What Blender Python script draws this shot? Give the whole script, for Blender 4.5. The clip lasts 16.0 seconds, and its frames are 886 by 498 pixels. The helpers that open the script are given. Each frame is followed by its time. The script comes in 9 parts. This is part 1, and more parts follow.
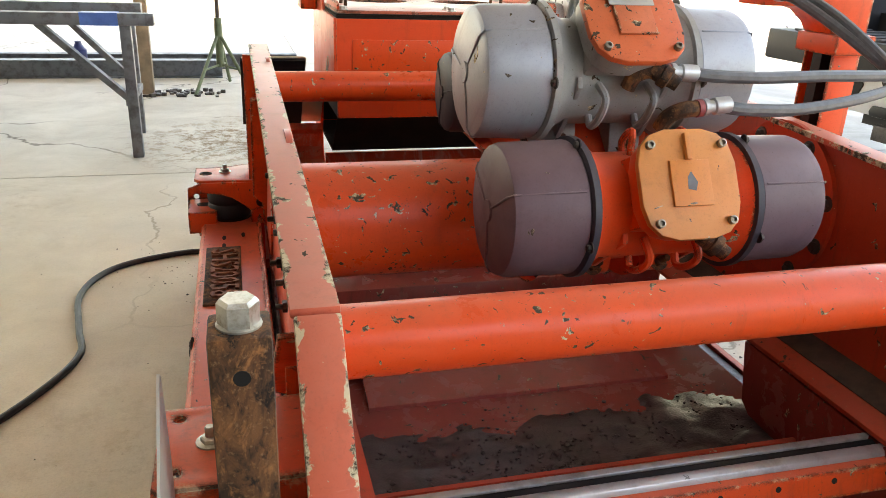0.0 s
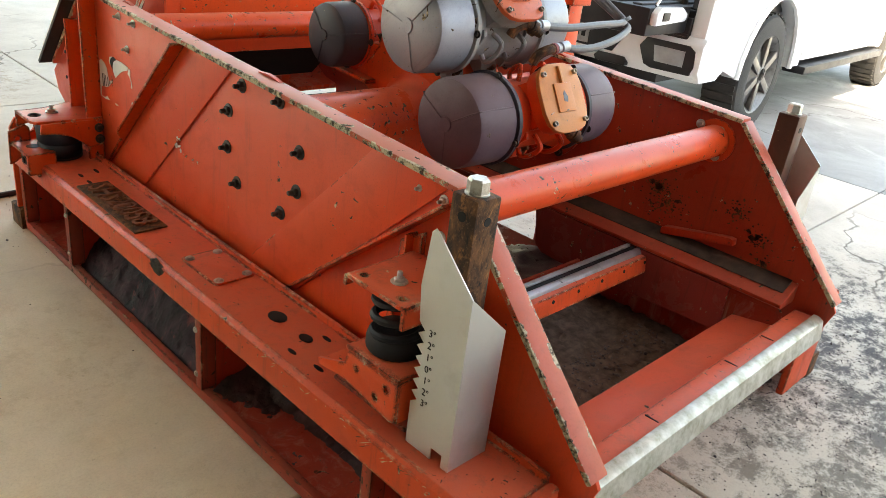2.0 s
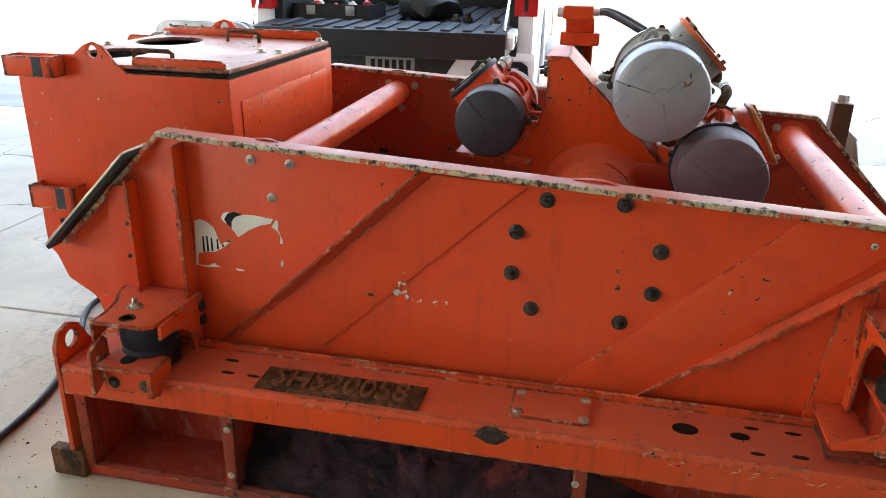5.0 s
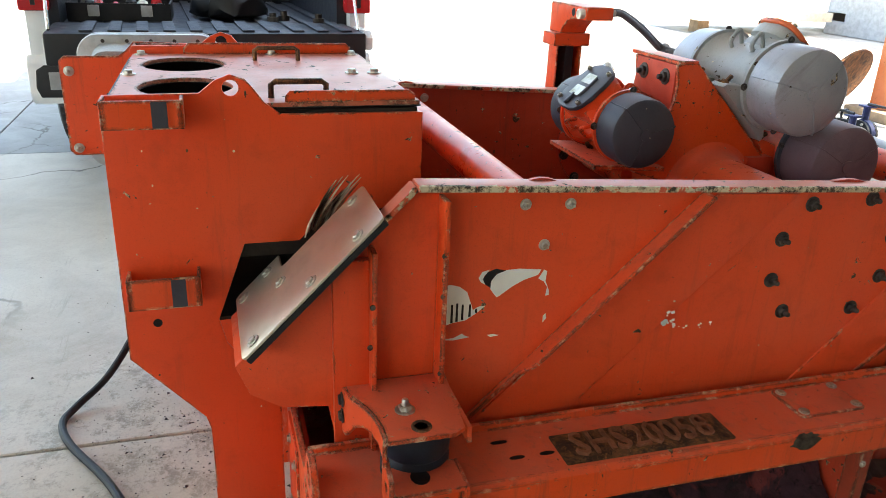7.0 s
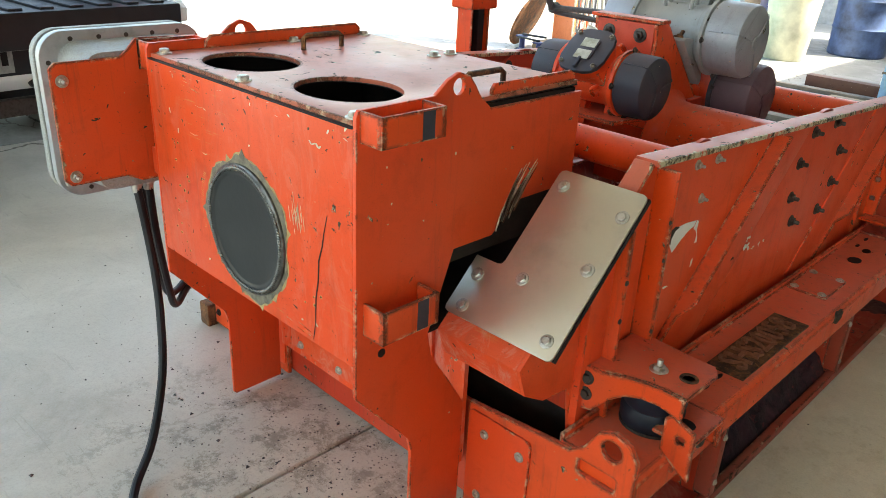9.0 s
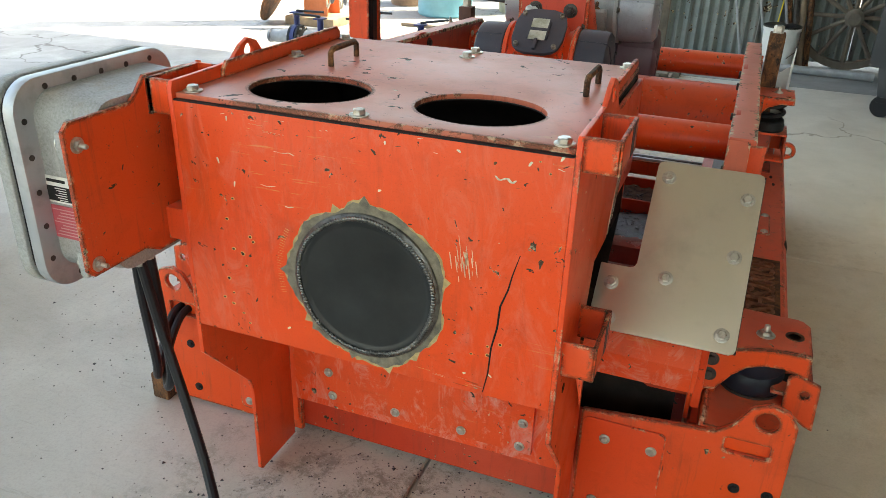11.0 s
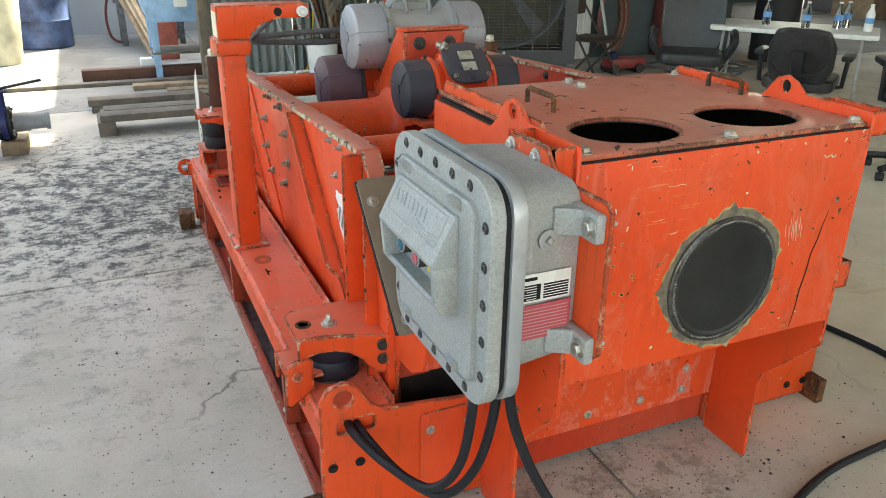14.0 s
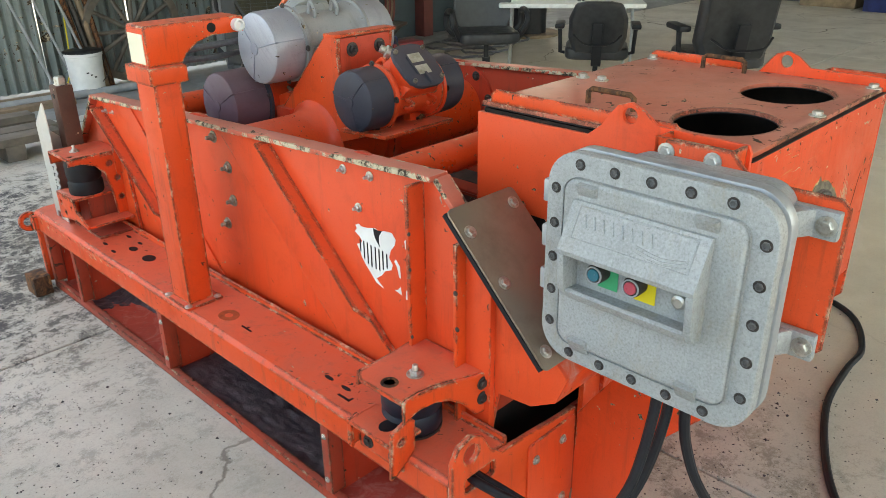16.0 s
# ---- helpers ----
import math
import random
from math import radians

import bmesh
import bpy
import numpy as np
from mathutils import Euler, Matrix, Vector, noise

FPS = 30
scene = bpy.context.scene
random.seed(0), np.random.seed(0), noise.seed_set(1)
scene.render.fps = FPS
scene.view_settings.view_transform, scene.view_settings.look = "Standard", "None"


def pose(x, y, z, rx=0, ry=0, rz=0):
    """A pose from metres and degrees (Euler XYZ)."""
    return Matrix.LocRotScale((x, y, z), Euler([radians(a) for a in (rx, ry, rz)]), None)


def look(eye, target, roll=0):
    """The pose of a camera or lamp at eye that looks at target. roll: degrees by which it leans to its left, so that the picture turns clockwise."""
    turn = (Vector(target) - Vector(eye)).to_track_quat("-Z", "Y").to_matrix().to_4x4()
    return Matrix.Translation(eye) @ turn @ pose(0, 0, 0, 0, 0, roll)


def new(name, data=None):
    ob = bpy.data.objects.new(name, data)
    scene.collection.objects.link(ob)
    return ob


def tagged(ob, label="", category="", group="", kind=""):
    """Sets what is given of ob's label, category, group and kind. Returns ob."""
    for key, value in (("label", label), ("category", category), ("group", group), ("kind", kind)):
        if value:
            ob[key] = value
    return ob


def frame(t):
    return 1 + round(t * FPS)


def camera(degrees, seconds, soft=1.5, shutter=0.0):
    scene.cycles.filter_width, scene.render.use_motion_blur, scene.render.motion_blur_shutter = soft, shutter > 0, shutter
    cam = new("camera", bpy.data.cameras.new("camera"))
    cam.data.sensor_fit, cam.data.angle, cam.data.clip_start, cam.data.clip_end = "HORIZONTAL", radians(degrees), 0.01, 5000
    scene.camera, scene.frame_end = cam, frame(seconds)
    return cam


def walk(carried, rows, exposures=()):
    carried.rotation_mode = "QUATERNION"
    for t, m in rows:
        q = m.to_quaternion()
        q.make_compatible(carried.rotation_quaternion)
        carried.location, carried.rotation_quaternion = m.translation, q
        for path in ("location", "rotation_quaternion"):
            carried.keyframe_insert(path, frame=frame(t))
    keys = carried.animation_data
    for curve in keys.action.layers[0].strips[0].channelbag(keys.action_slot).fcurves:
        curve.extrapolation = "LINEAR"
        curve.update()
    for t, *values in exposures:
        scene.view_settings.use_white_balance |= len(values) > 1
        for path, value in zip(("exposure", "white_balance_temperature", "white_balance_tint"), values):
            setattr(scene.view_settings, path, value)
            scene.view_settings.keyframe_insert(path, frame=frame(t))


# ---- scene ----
cam = camera(59.8, 16.0, 0.85)
PATH = [
    (0, (0.028, -0.026, 1.236), (0.521, 1.772, 0.513), 2.2),
    (0.5, (-0.204, -0.241, 1.347), (0.518, 1.473, 0.611), 5.2),
    (1, (-0.534, -0.306, 1.326), (0.423, 1.27, 0.55), 7.6),
    (1.5, (-0.747, -0.251, 1.317), (0.387, 1.165, 0.476), 7.1),
    (2, (-0.972, -0.134, 1.354), (0.369, 1.09, 0.516), 7.4),
    (2.5, (-1.335, 0.02, 1.346), (0.174, 1.079, 0.57), 8.6),
    (3, (-1.528, 0.262, 1.34), (0.015, 1.27, 0.565), 5.8),
    (3.2, (-1.556, 0.415, 1.346), (0.009, 1.383, 0.563), 4.7),
    (5.3, (-1.601, 1.709, 1.37), (0.248, 1.941, 0.644), 1.5),
    (5.5, (-1.6, 1.865, 1.37), (0.26, 1.977, 0.643), 1.9),
    (6, (-1.584, 2.255, 1.382), (0.277, 2.171, 0.656), 1.7),
    (6.5, (-1.427, 2.634, 1.385), (0.411, 2.344, 0.652), 1.7),
    (7, (-1.313, 2.979, 1.37), (0.465, 2.431, 0.636), 2.3),
    (7.5, (-1.175, 3.275, 1.367), (0.499, 2.49, 0.604), 2.5),
    (8, (-0.985, 3.543, 1.379), (0.561, 2.545, 0.595), 2.7),
    (8.5, (-0.849, 3.796, 1.383), (0.556, 2.611, 0.594), 3.1),
    (9, (-0.671, 4.022, 1.395), (0.591, 2.7, 0.582), 3.0),
    (9.5, (-0.391, 4.116, 1.384), (0.749, 2.711, 0.532), 1.9),
    (9.7, (-0.311, 4.165, 1.411), (0.774, 2.722, 0.551), 1.6),
    (11.8, (0.544, 4.447, 1.418), (0.823, 2.644, 0.6), 2.3),
    (12, (0.678, 4.493, 1.42), (0.86, 2.669, 0.619), 2.3),
    (12.5, (0.982, 4.569, 1.443), (0.955, 2.726, 0.667), 1.5),
    (13, (1.311, 4.488, 1.431), (1.066, 2.662, 0.653), 0.6),
    (13.5, (1.621, 4.428, 1.432), (1.097, 2.658, 0.663), 1.2),
    (14, (1.914, 4.351, 1.45), (1.157, 2.675, 0.664), 0.8),
    (14.5, (2.102, 4.133, 1.428), (1.179, 2.553, 0.622), 0.5),
    (15, (2.243, 3.961, 1.443), (1.185, 2.477, 0.62), -0.2),
    (15.5, (2.428, 3.794, 1.45), (1.226, 2.422, 0.63), -0.4),
    (16, (2.476, 3.741, 1.477), (1.176, 2.461, 0.657), -0.7),
]
walk(cam, [(t, look(eye, target, roll)) for t, eye, target, roll in PATH], [(0.0, 3.42, 8900, 11), (1.0, 3.46, 8800, 9), (2.0, 3.45, 8500, 8), (3.0, 3.42, 7900, 8), (5.5, 3.44, 7300, 9), (7.0, 3.22, 7300, 7), (8.0, 3.1, 7400, 4), (9.0, 3.02, 7500, 2), (12.0, 2.70, 7900, 5), (14.0, 2.78, 7900, 5), (15.0, 2.9, 7950, 5), (16.0, 2.9, 8000, 6)])

# world: late-morning sun over an open-sided shed
SUN_TO = Vector((-0.46, -0.305, 0.834)).normalized()
world = bpy.data.worlds.new("sky")
scene.world = world
world.use_nodes = True
wn = world.node_tree.nodes
sky = wn.new("ShaderNodeTexSky")
sky.sky_type = "NISHITA"
sky.sun_disc = False
sky.sun_elevation = math.asin(SUN_TO.z)
sky.sun_rotation = math.atan2(SUN_TO.x, SUN_TO.y)
sky.dust_density = 3.0
sky.air_density = 1.3
world.node_tree.links.new(sky.outputs[0], wn["Background"].inputs[0])
wn["Background"].inputs[1].default_value = 0.15
sun_lamp = bpy.data.lights.new("sun", "SUN")
sun_lamp.energy, sun_lamp.angle, sun_lamp.color = 3.6, radians(0.6), (1.0, 0.94, 0.85)
sun = new("sun", sun_lamp)
sun.matrix_world = look(SUN_TO * 30, (0, 0, 0))


# ---------------------------------------------------------------- materials
def shader(name):
    m = bpy.data.materials.new(name)
    m.use_nodes = True
    nt = m.node_tree
    return m, nt, nt.nodes["Principled BSDF"]


def coords(nt, scale=1.0, stretch=(1, 1, 1)):
    tc = nt.nodes.new("ShaderNodeTexCoord")
    oi = nt.nodes.new("ShaderNodeObjectInfo")
    mul = nt.nodes.new("ShaderNodeMath")
    mul.operation = "MULTIPLY"
    mul.inputs[1].default_value = 17.0
    nt.links.new(oi.outputs["Random"], mul.inputs[0])
    mp = nt.nodes.new("ShaderNodeMapping")
    mp.inputs["Scale"].default_value = tuple(scale * s for s in stretch)
    nt.links.new(tc.outputs["Object"], mp.inputs["Vector"])
    nt.links.new(mul.outputs[0], mp.inputs["Location"])
    return mp.outputs[0]


def noise_tex(nt, vec, scale, detail=6.0, rough=0.6, distortion=0.0):
    n = nt.nodes.new("ShaderNodeTexNoise")
    n.inputs["Scale"].default_value = scale
    n.inputs["Detail"].default_value = detail
    n.inputs["Roughness"].default_value = rough
    n.inputs["Distortion"].default_value = distortion
    nt.links.new(vec, n.inputs["Vector"])
    return n.outputs["Fac"]


def ramp(nt, fac, lo, hi, a=0.0, b=1.0):
    r = nt.nodes.new("ShaderNodeMapRange")
    r.inputs["From Min"].default_value = lo
    r.inputs["From Max"].default_value = hi
    r.inputs["To Min"].default_value = a
    r.inputs["To Max"].default_value = b
    nt.links.new(fac, r.inputs["Value"])
    return r.outputs[0]


def mixc(nt, fac, a, b):
    m = nt.nodes.new("ShaderNodeMix")
    m.data_type = "RGBA"
    for socket, v in ((m.inputs[0], fac), (m.inputs[6], a), (m.inputs[7], b)):
        if isinstance(v, (int, float)):
            socket.default_value = v
        elif isinstance(v, tuple):
            socket.default_value = (*v[:3], 1)
        else:
            nt.links.new(v, socket)
    return m.outputs[2]


def calc(nt, op, a, b=0.0):
    m = nt.nodes.new("ShaderNodeMath")
    m.operation = op
    m.use_clamp = op in ("MULTIPLY", "SUBTRACT")
    for socket, v in ((m.inputs[0], a), (m.inputs[1], b)):
        if isinstance(v, (int, float)):
            socket.default_value = v
        else:
            nt.links.new(v, socket)
    return m.outputs[0]


def bump(nt, bsdf, height, strength=0.2, dist=0.002):
    b = nt.nodes.new("ShaderNodeBump")
    b.inputs["Strength"].default_value = strength
    b.inputs["Distance"].default_value = dist
    nt.links.new(height, b.inputs["Height"])
    nt.links.new(b.outputs[0], bsdf.inputs["Normal"])


def edge_mask(nt, radius):
    """How far the surface bends within that radius: 0 on flats, towards 1 on edges."""
    bv = nt.nodes.new("ShaderNodeBevel")
    bv.samples = 4
    bv.inputs["Radius"].default_value = radius
    geo = nt.nodes.new("ShaderNodeNewGeometry")
    dot = nt.nodes.new("ShaderNodeVectorMath")
    dot.operation = "DOT_PRODUCT"
    nt.links.new(bv.outputs[0], dot.inputs[0])
    nt.links.new(geo.outputs["Normal"], dot.inputs[1])
    return ramp(nt, dot.outputs["Value"], 0.9985, 0.95)


def up_mask(nt, lo=0.55, hi=0.98):
    geo = nt.nodes.new("ShaderNodeNewGeometry")
    sep = nt.nodes.new("ShaderNodeSeparateXYZ")
    nt.links.new(geo.outputs["Normal"], sep.inputs[0])
    return ramp(nt, sep.outputs["Z"], lo, hi)


def painted(name, base, fade, chip=0.5, edge=0.0, dust=0.25, rough=0.42, grime=0.25, chip_scale=38.0, edge_r=0.007, cream=0.45, rim=False, chalk=0.055, scratch=0.0, smear=0.0, wide=1.085):
    """Old machine enamel: faded patches, dust on top, chips to primer and rust, worn edges."""
    m, nt, bsdf = shader(name)
    v = coords(nt)
    big = noise_tex(nt, v, 2.2, 5)
    mid = noise_tex(nt, v, 9.0, 8, 0.68, 0.4)
    fine = noise_tex(nt, v, 90.0, 4)
    col = mixc(nt, ramp(nt, big, 0.35, 0.7), base, fade)
    col = mixc(nt, ramp(nt, mid, 0.52, 0.8, 0, 0.45), col, tuple(c * 0.5 for c in base))
    col = mixc(nt, ramp(nt, noise_tex(nt, v, 240.0, 3, 0.7), 0.55, 0.75, 0, 0.3), col, tuple(c * 0.45 for c in base))
    streak = noise_tex(nt, coords(nt, 1.0, (14, 14, 1.2)), 2.0, 6, 0.75)
    col = mixc(nt, calc(nt, "MULTIPLY", ramp(nt, streak, 0.54, 0.74), grime), col, (0.10, 0.04, 0.025))
    rub = noise_tex(nt, coords(nt, 1.0, (5, 60, 38)), 1.6, 5, 0.75)
    col = mixc(nt, ramp(nt, rub, 0.66, 0.74, 0, 0.45), col, tuple(min(1.0, c * 1.05 + 0.7 * chalk) for c in fade))
    faded = noise_tex(nt, v, 1.4, 7, 0.7, 0.8)
    col = mixc(nt, ramp(nt, faded, 0.52, 0.74, 0, 0.30), col, tuple(min(0.8, c * 0.95 + chalk) for c in fade))
    if scratch:
        # thin rubs along the sheet, down to the yellow undercoat
        line = noise_tex(nt, coords(nt, 1.0, (4, 4, 70)), 1.3, 5, 0.8)
        where = ramp(nt, noise_tex(nt, v, 4.6, 3), 0.50, 0.62)
        col = mixc(nt, calc(nt, "MULTIPLY", calc(nt, "MULTIPLY", ramp(nt, line, 0.60, 0.66), where), scratch), col, (0.62, 0.42, 0.15))
    if smear:
        # pale dried splashes that ran down
        run = noise_tex(nt, coords(nt, 1.0, (9, 9, 4)), 1.4, 9, 0.78, 1.2)
        col = mixc(nt, calc(nt, "MULTIPLY", ramp(nt, run, 0.50, 0.68), smear), col, (0.66, 0.44, 0.38))
    if dust:
        col = mixc(nt, calc(nt, "MULTIPLY", up_mask(nt), ramp(nt, mid, 0.3, 0.7, dust * 0.5, dust)), col, (0.56, 0.31, 0.24))
    spots = noise_tex(nt, v, chip_scale, 3, 0.55, 0.6)
    specks = noise_tex(nt, v, chip_scale * 3.2, 3, 0.6, 0.8)
    zone = ramp(nt, noise_tex(nt, v, 3.1, 4), 0.45, 0.72)
    hit = ramp(nt, calc(nt, "ADD", spots, calc(nt, "MULTIPLY", zone, 0.09)), 0.745 - 0.05 * chip, 0.752 - 0.05 * chip)
    hit = calc(nt, "MAXIMUM", hit, ramp(nt, calc(nt, "ADD", specks, calc(nt, "MULTIPLY", zone, 0.08)), 0.765 - 0.03 * chip, 0.775 - 0.03 * chip))
    if edge:
        bend = edge_mask(nt, edge_r)
        band = noise_tex(nt, v, 19.0, 7, 0.78, 0.7)
        patch = noise_tex(nt, v, 4.5, 3)
        # wear reaches further in where the noise is high, and leaves whole runs of paint elsewhere
        reach = calc(nt, "MULTIPLY", ramp(nt, band, 0.36, 0.66, 0.05, 1.0), ramp(nt, patch, 0.60 - 0.12 * edge, 0.72 - 0.08 * edge, 0.25, 1.0))
        hit = calc(nt, "MAXIMUM", hit, ramp(nt, calc(nt, "MULTIPLY", calc(nt, "MULTIPLY", bend, reach), edge), 0.30, 0.34))
    if rim:
        # bars along the machine wear back from their two long edges
        gen = nt.nodes.new("ShaderNodeTexCoord")
        sep = nt.nodes.new("ShaderNodeSeparateXYZ")
        nt.links.new(gen.outputs["Generated"], sep.inputs[0])
        side = ramp(nt, calc(nt, "ABSOLUTE", calc(nt, "ADD", sep.outputs["X"], -0.5)), 0.12, 0.5, 0.0, 0.5)
        flake = noise_tex(nt, v, 12.0, 10, 0.72, 1.3)
        hit = calc(nt, "MAXIMUM", hit, ramp(nt, calc(nt, "ADD", side, calc(nt, "MULTIPLY", flake, 1.5)), wide, wide + 0.02))
    under = mixc(nt, ramp(nt, noise_tex(nt, v, 30.0, 8, 0.78), cream - 0.05, cream + 0.05), (0.56, 0.46, 0.31), (0.05, 0.032, 0.02))
    col = mixc(nt, hit, col, under)
    nt.links.new(col, bsdf.inputs["Base Color"])
    nt.links.new(calc(nt, "ADD", ramp(nt, mid, 0.3, 0.8, rough - 0.08, rough + 0.14), calc(nt, "MULTIPLY", hit, 0.3)), bsdf.inputs["Roughness"])
    h = calc(nt, "SUBTRACT", calc(nt, "MULTIPLY", fine, 0.25), calc(nt, "MULTIPLY", hit, 0.8))
    bsdf.inputs["Specular IOR Level"].default_value = 0.27
    bump(nt, bsdf, calc(nt, "ADD", h, 0.8), 0.3, 0.0018)
    return m


def metal(name, base, dark, rough=0.45, scale=20.0, metallic=0.85, mottle=0.5):
    m, nt, bsdf = shader(name)
    v = coords(nt)
    n = noise_tex(nt, v, scale, 6, 0.65)
    col = mixc(nt, ramp(nt, n, 0.62 - 0.25 * mottle, 0.75), base, dark)
    nt.links.new(col, bsdf.inputs["Base Color"])
    bsdf.inputs["Metallic"].default_value = metallic
    nt.links.new(ramp(nt, n, 0.3, 0.75, rough - 0.1, rough + 0.2), bsdf.inputs["Roughness"])
    bump(nt, bsdf, noise_tex(nt, v, scale * 8, 3), 0.15, 0.001)
    return m


def plain(name, base, rough=0.6, vary=0.25, scale=12.0, metallic=0.0, bumpy=0.1, gloss=0.5):
    m, nt, bsdf = shader(name)
    bsdf.inputs["Specular IOR Level"].default_value = gloss
    v = coords(nt)
    n = noise_tex(nt, v, scale, 6, 0.6)
    n2 = noise_tex(nt, v, scale * 7, 3)
    lo = tuple(c * (1 - vary) for c in base)
    hi = tuple(min(1, c * (1 + vary)) for c in base)
    nt.links.new(mixc(nt, ramp(nt, n, 0.3, 0.7), lo, hi), bsdf.inputs["Base Color"])
    bsdf.inputs["Metallic"].default_value = metallic
    nt.links.new(ramp(nt, n, 0.3, 0.7, rough - 0.08, min(1, rough + 0.08)), bsdf.inputs["Roughness"])
    bump(nt, bsdf, n2, bumpy, 0.002)
    return m


ORANGE = painted("orange_enamel", (0.75, 0.066, 0.017), (0.72, 0.085, 0.028), 0.2, 1.1, rough=0.36, edge_r=0.008, chalk=0.03)
ORANGE_EDGE = painted("orange_enamel_worn_edges", (0.72, 0.066, 0.010), (0.68, 0.084, 0.028), 0.55, 1.7, rough=0.40, grime=0.5, chalk=0.04, chip_scale=48.0, edge_r=0.012, cream=0.44)
ORANGE_RIB = painted("orange_enamel_worn_rib", (0.72, 0.066, 0.010), (0.68, 0.084, 0.028), 0.6, 2.4, rough=0.40, grime=0.5, chalk=0.04, chip_scale=40.0, edge_r=0.020, cream=0.42)
BROWN_STEEL = painted("brown_primed_steel", (0.085, 0.034, 0.024), (0.12, 0.060, 0.040), 0.5, 0.5, dust=0.1, grime=0.5, chip_scale=40.0, chalk=0.02, rough=0.5)
ORANGE_TUBE = painted("orange_enamel_tube", (0.76, 0.068, 0.014), (0.72, 0.086, 0.024), 1.5, 0.0, chalk=0.03, dust=0.18, rough=0.32, chip_scale=56.0)
ORANGE_RIM = painted("orange_enamel_chipped_rim", (0.56, 0.075, 0.028), (0.56, 0.14, 0.095), 0.9, 0.0, dust=0.5, chip_scale=30.0, cream=0.52, rim=True, wide=1.17)
ORANGE_LID = painted("dusty_orange_lid", (0.50, 0.095, 0.048), (0.50, 0.17, 0.11), 1.1, 1.6, dust=0.38, rough=0.40, grime=0.6, chip_scale=26.0, edge_r=0.014, cream=0.42, scratch=0.3)
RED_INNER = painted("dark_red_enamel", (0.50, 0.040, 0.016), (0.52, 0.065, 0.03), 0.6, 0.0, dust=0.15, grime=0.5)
RED_GRIMY_DIM = painted("grimy_dim_red_enamel", (0.34, 0.048, 0.040), (0.22, 0.060, 0.052), 0.9, 0.0, dust=0.10, grime=0.7, rough=0.24)
RED_DIM_STAINED = painted("dim_stained_red_enamel", (0.42, 0.038, 0.016), (0.44, 0.058, 0.028), 0.9, 0.0, dust=0.1, grime=0.6, rough=0.34)
SKID_GRIMY = painted("grimy_skid_orange", (0.40, 0.042, 0.018), (0.26, 0.050, 0.030), 1.1, 1.5, dust=0.15, grime=0.95, chip_scale=30.0, edge_r=0.012, cream=0.42)
SHELF_GRIME = painted("mud_blackened_enamel", (0.20, 0.030, 0.026), (0.060, 0.042, 0.042), 0.9, 0.0, dust=0.04, grime=0.9, rough=0.28)
SILVER = painted("silver_motor_paint", (0.27, 0.285, 0.33), (0.36, 0.365, 0.40), 0.9, 0.5, chalk=0.02, dust=0.1, rough=0.42, chip_scale=26.0)
SILVER.node_tree.nodes["Principled BSDF"].inputs["Metallic"].default_value = 0.3
PURPLE = painted("purple_grey_cap_paint", (0.112, 0.064, 0.080), (0.170, 0.122, 0.142), -0.6, 0.25, chalk=0.02, dust=0.12, rough=0.5)
SLATE = painted("slate_grey_cap_paint", (0.036, 0.037, 0.050), (0.060, 0.057, 0.072), -0.6, 0.25, chalk=0.015, dust=0.08, rough=0.5)
COVER_ORANGE = painted("faded_orange_cover", (0.62, 0.20, 0.045), (0.60, 0.26, 0.09), 0.8, 0.7, dust=0.2)
def cast_metal(name):
    """Sand-cast aluminium: pitted fine grain, dull cloudy patches and a few tan stains running down."""
    m, nt, bsdf = shader(name)
    v = coords(nt)
    grain = noise_tex(nt, v, 210.0, 4, 0.7)
    cloud = noise_tex(nt, v, 7.0, 6, 0.65, 0.5)
    stain = noise_tex(nt, coords(nt, 1.0, (13, 13, 5)), 1.0, 8, 0.74, 0.7)
    col = mixc(nt, ramp(nt, cloud, 0.35, 0.7), (0.375, 0.38, 0.37), (0.30, 0.305, 0.295))
    col = mixc(nt, ramp(nt, grain, 0.50, 0.72, 0, 0.55), col, (0.17, 0.165, 0.15))
    col = mixc(nt, ramp(nt, grain, 0.44, 0.30, 0, 0.4), col, (0.50, 0.50, 0.48))
    col = mixc(nt, ramp(nt, stain, 0.54, 0.72, 0, 0.5), col, (0.30, 0.25, 0.165))
    col = mixc(nt, ramp(nt, noise_tex(nt, coords(nt, 1.0, (20, 20, 3)), 1.3, 6, 0.7), 0.58, 0.70, 0, 0.35), col, (0.56, 0.56, 0.55))
    nt.links.new(col, bsdf.inputs["Base Color"])
    bsdf.inputs["Metallic"].default_value = 0.2
    nt.links.new(ramp(nt, grain, 0.3, 0.7, 0.5, 0.75), bsdf.inputs["Roughness"])
    bump(nt, bsdf, calc(nt, "ADD", calc(nt, "MULTIPLY", grain, 0.7), calc(nt, "MULTIPLY", cloud, 0.3)), 0.45, 0.0016)
    return m


CAST = cast_metal("cast_aluminium")
CAST_SMOOTH = metal("machined_aluminium", (0.44, 0.455, 0.47), (0.33, 0.335, 0.34), 0.40, 16.0, 0.6, 0.5)
GAUGE_STEEL = metal("satin_gauge_steel", (0.62, 0.625, 0.60), (0.53, 0.53, 0.50), 0.46, 6.0, 0.85, 0.4)
# darker copy of the stainless, with a dark reflection put into its colour
DIM_STAINLESS = metal("dim_brown_stainless", (0.30, 0.245, 0.19), (0.20, 0.15, 0.11), 0.42, 6.0, 0.7, 0.6)
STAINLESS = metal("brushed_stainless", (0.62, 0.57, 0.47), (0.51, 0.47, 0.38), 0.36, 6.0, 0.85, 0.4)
ZINC = metal("zinc_bolt", (0.55, 0.54, 0.50), (0.30, 0.25, 0.18), 0.4, 60.0, 0.9, 0.6)
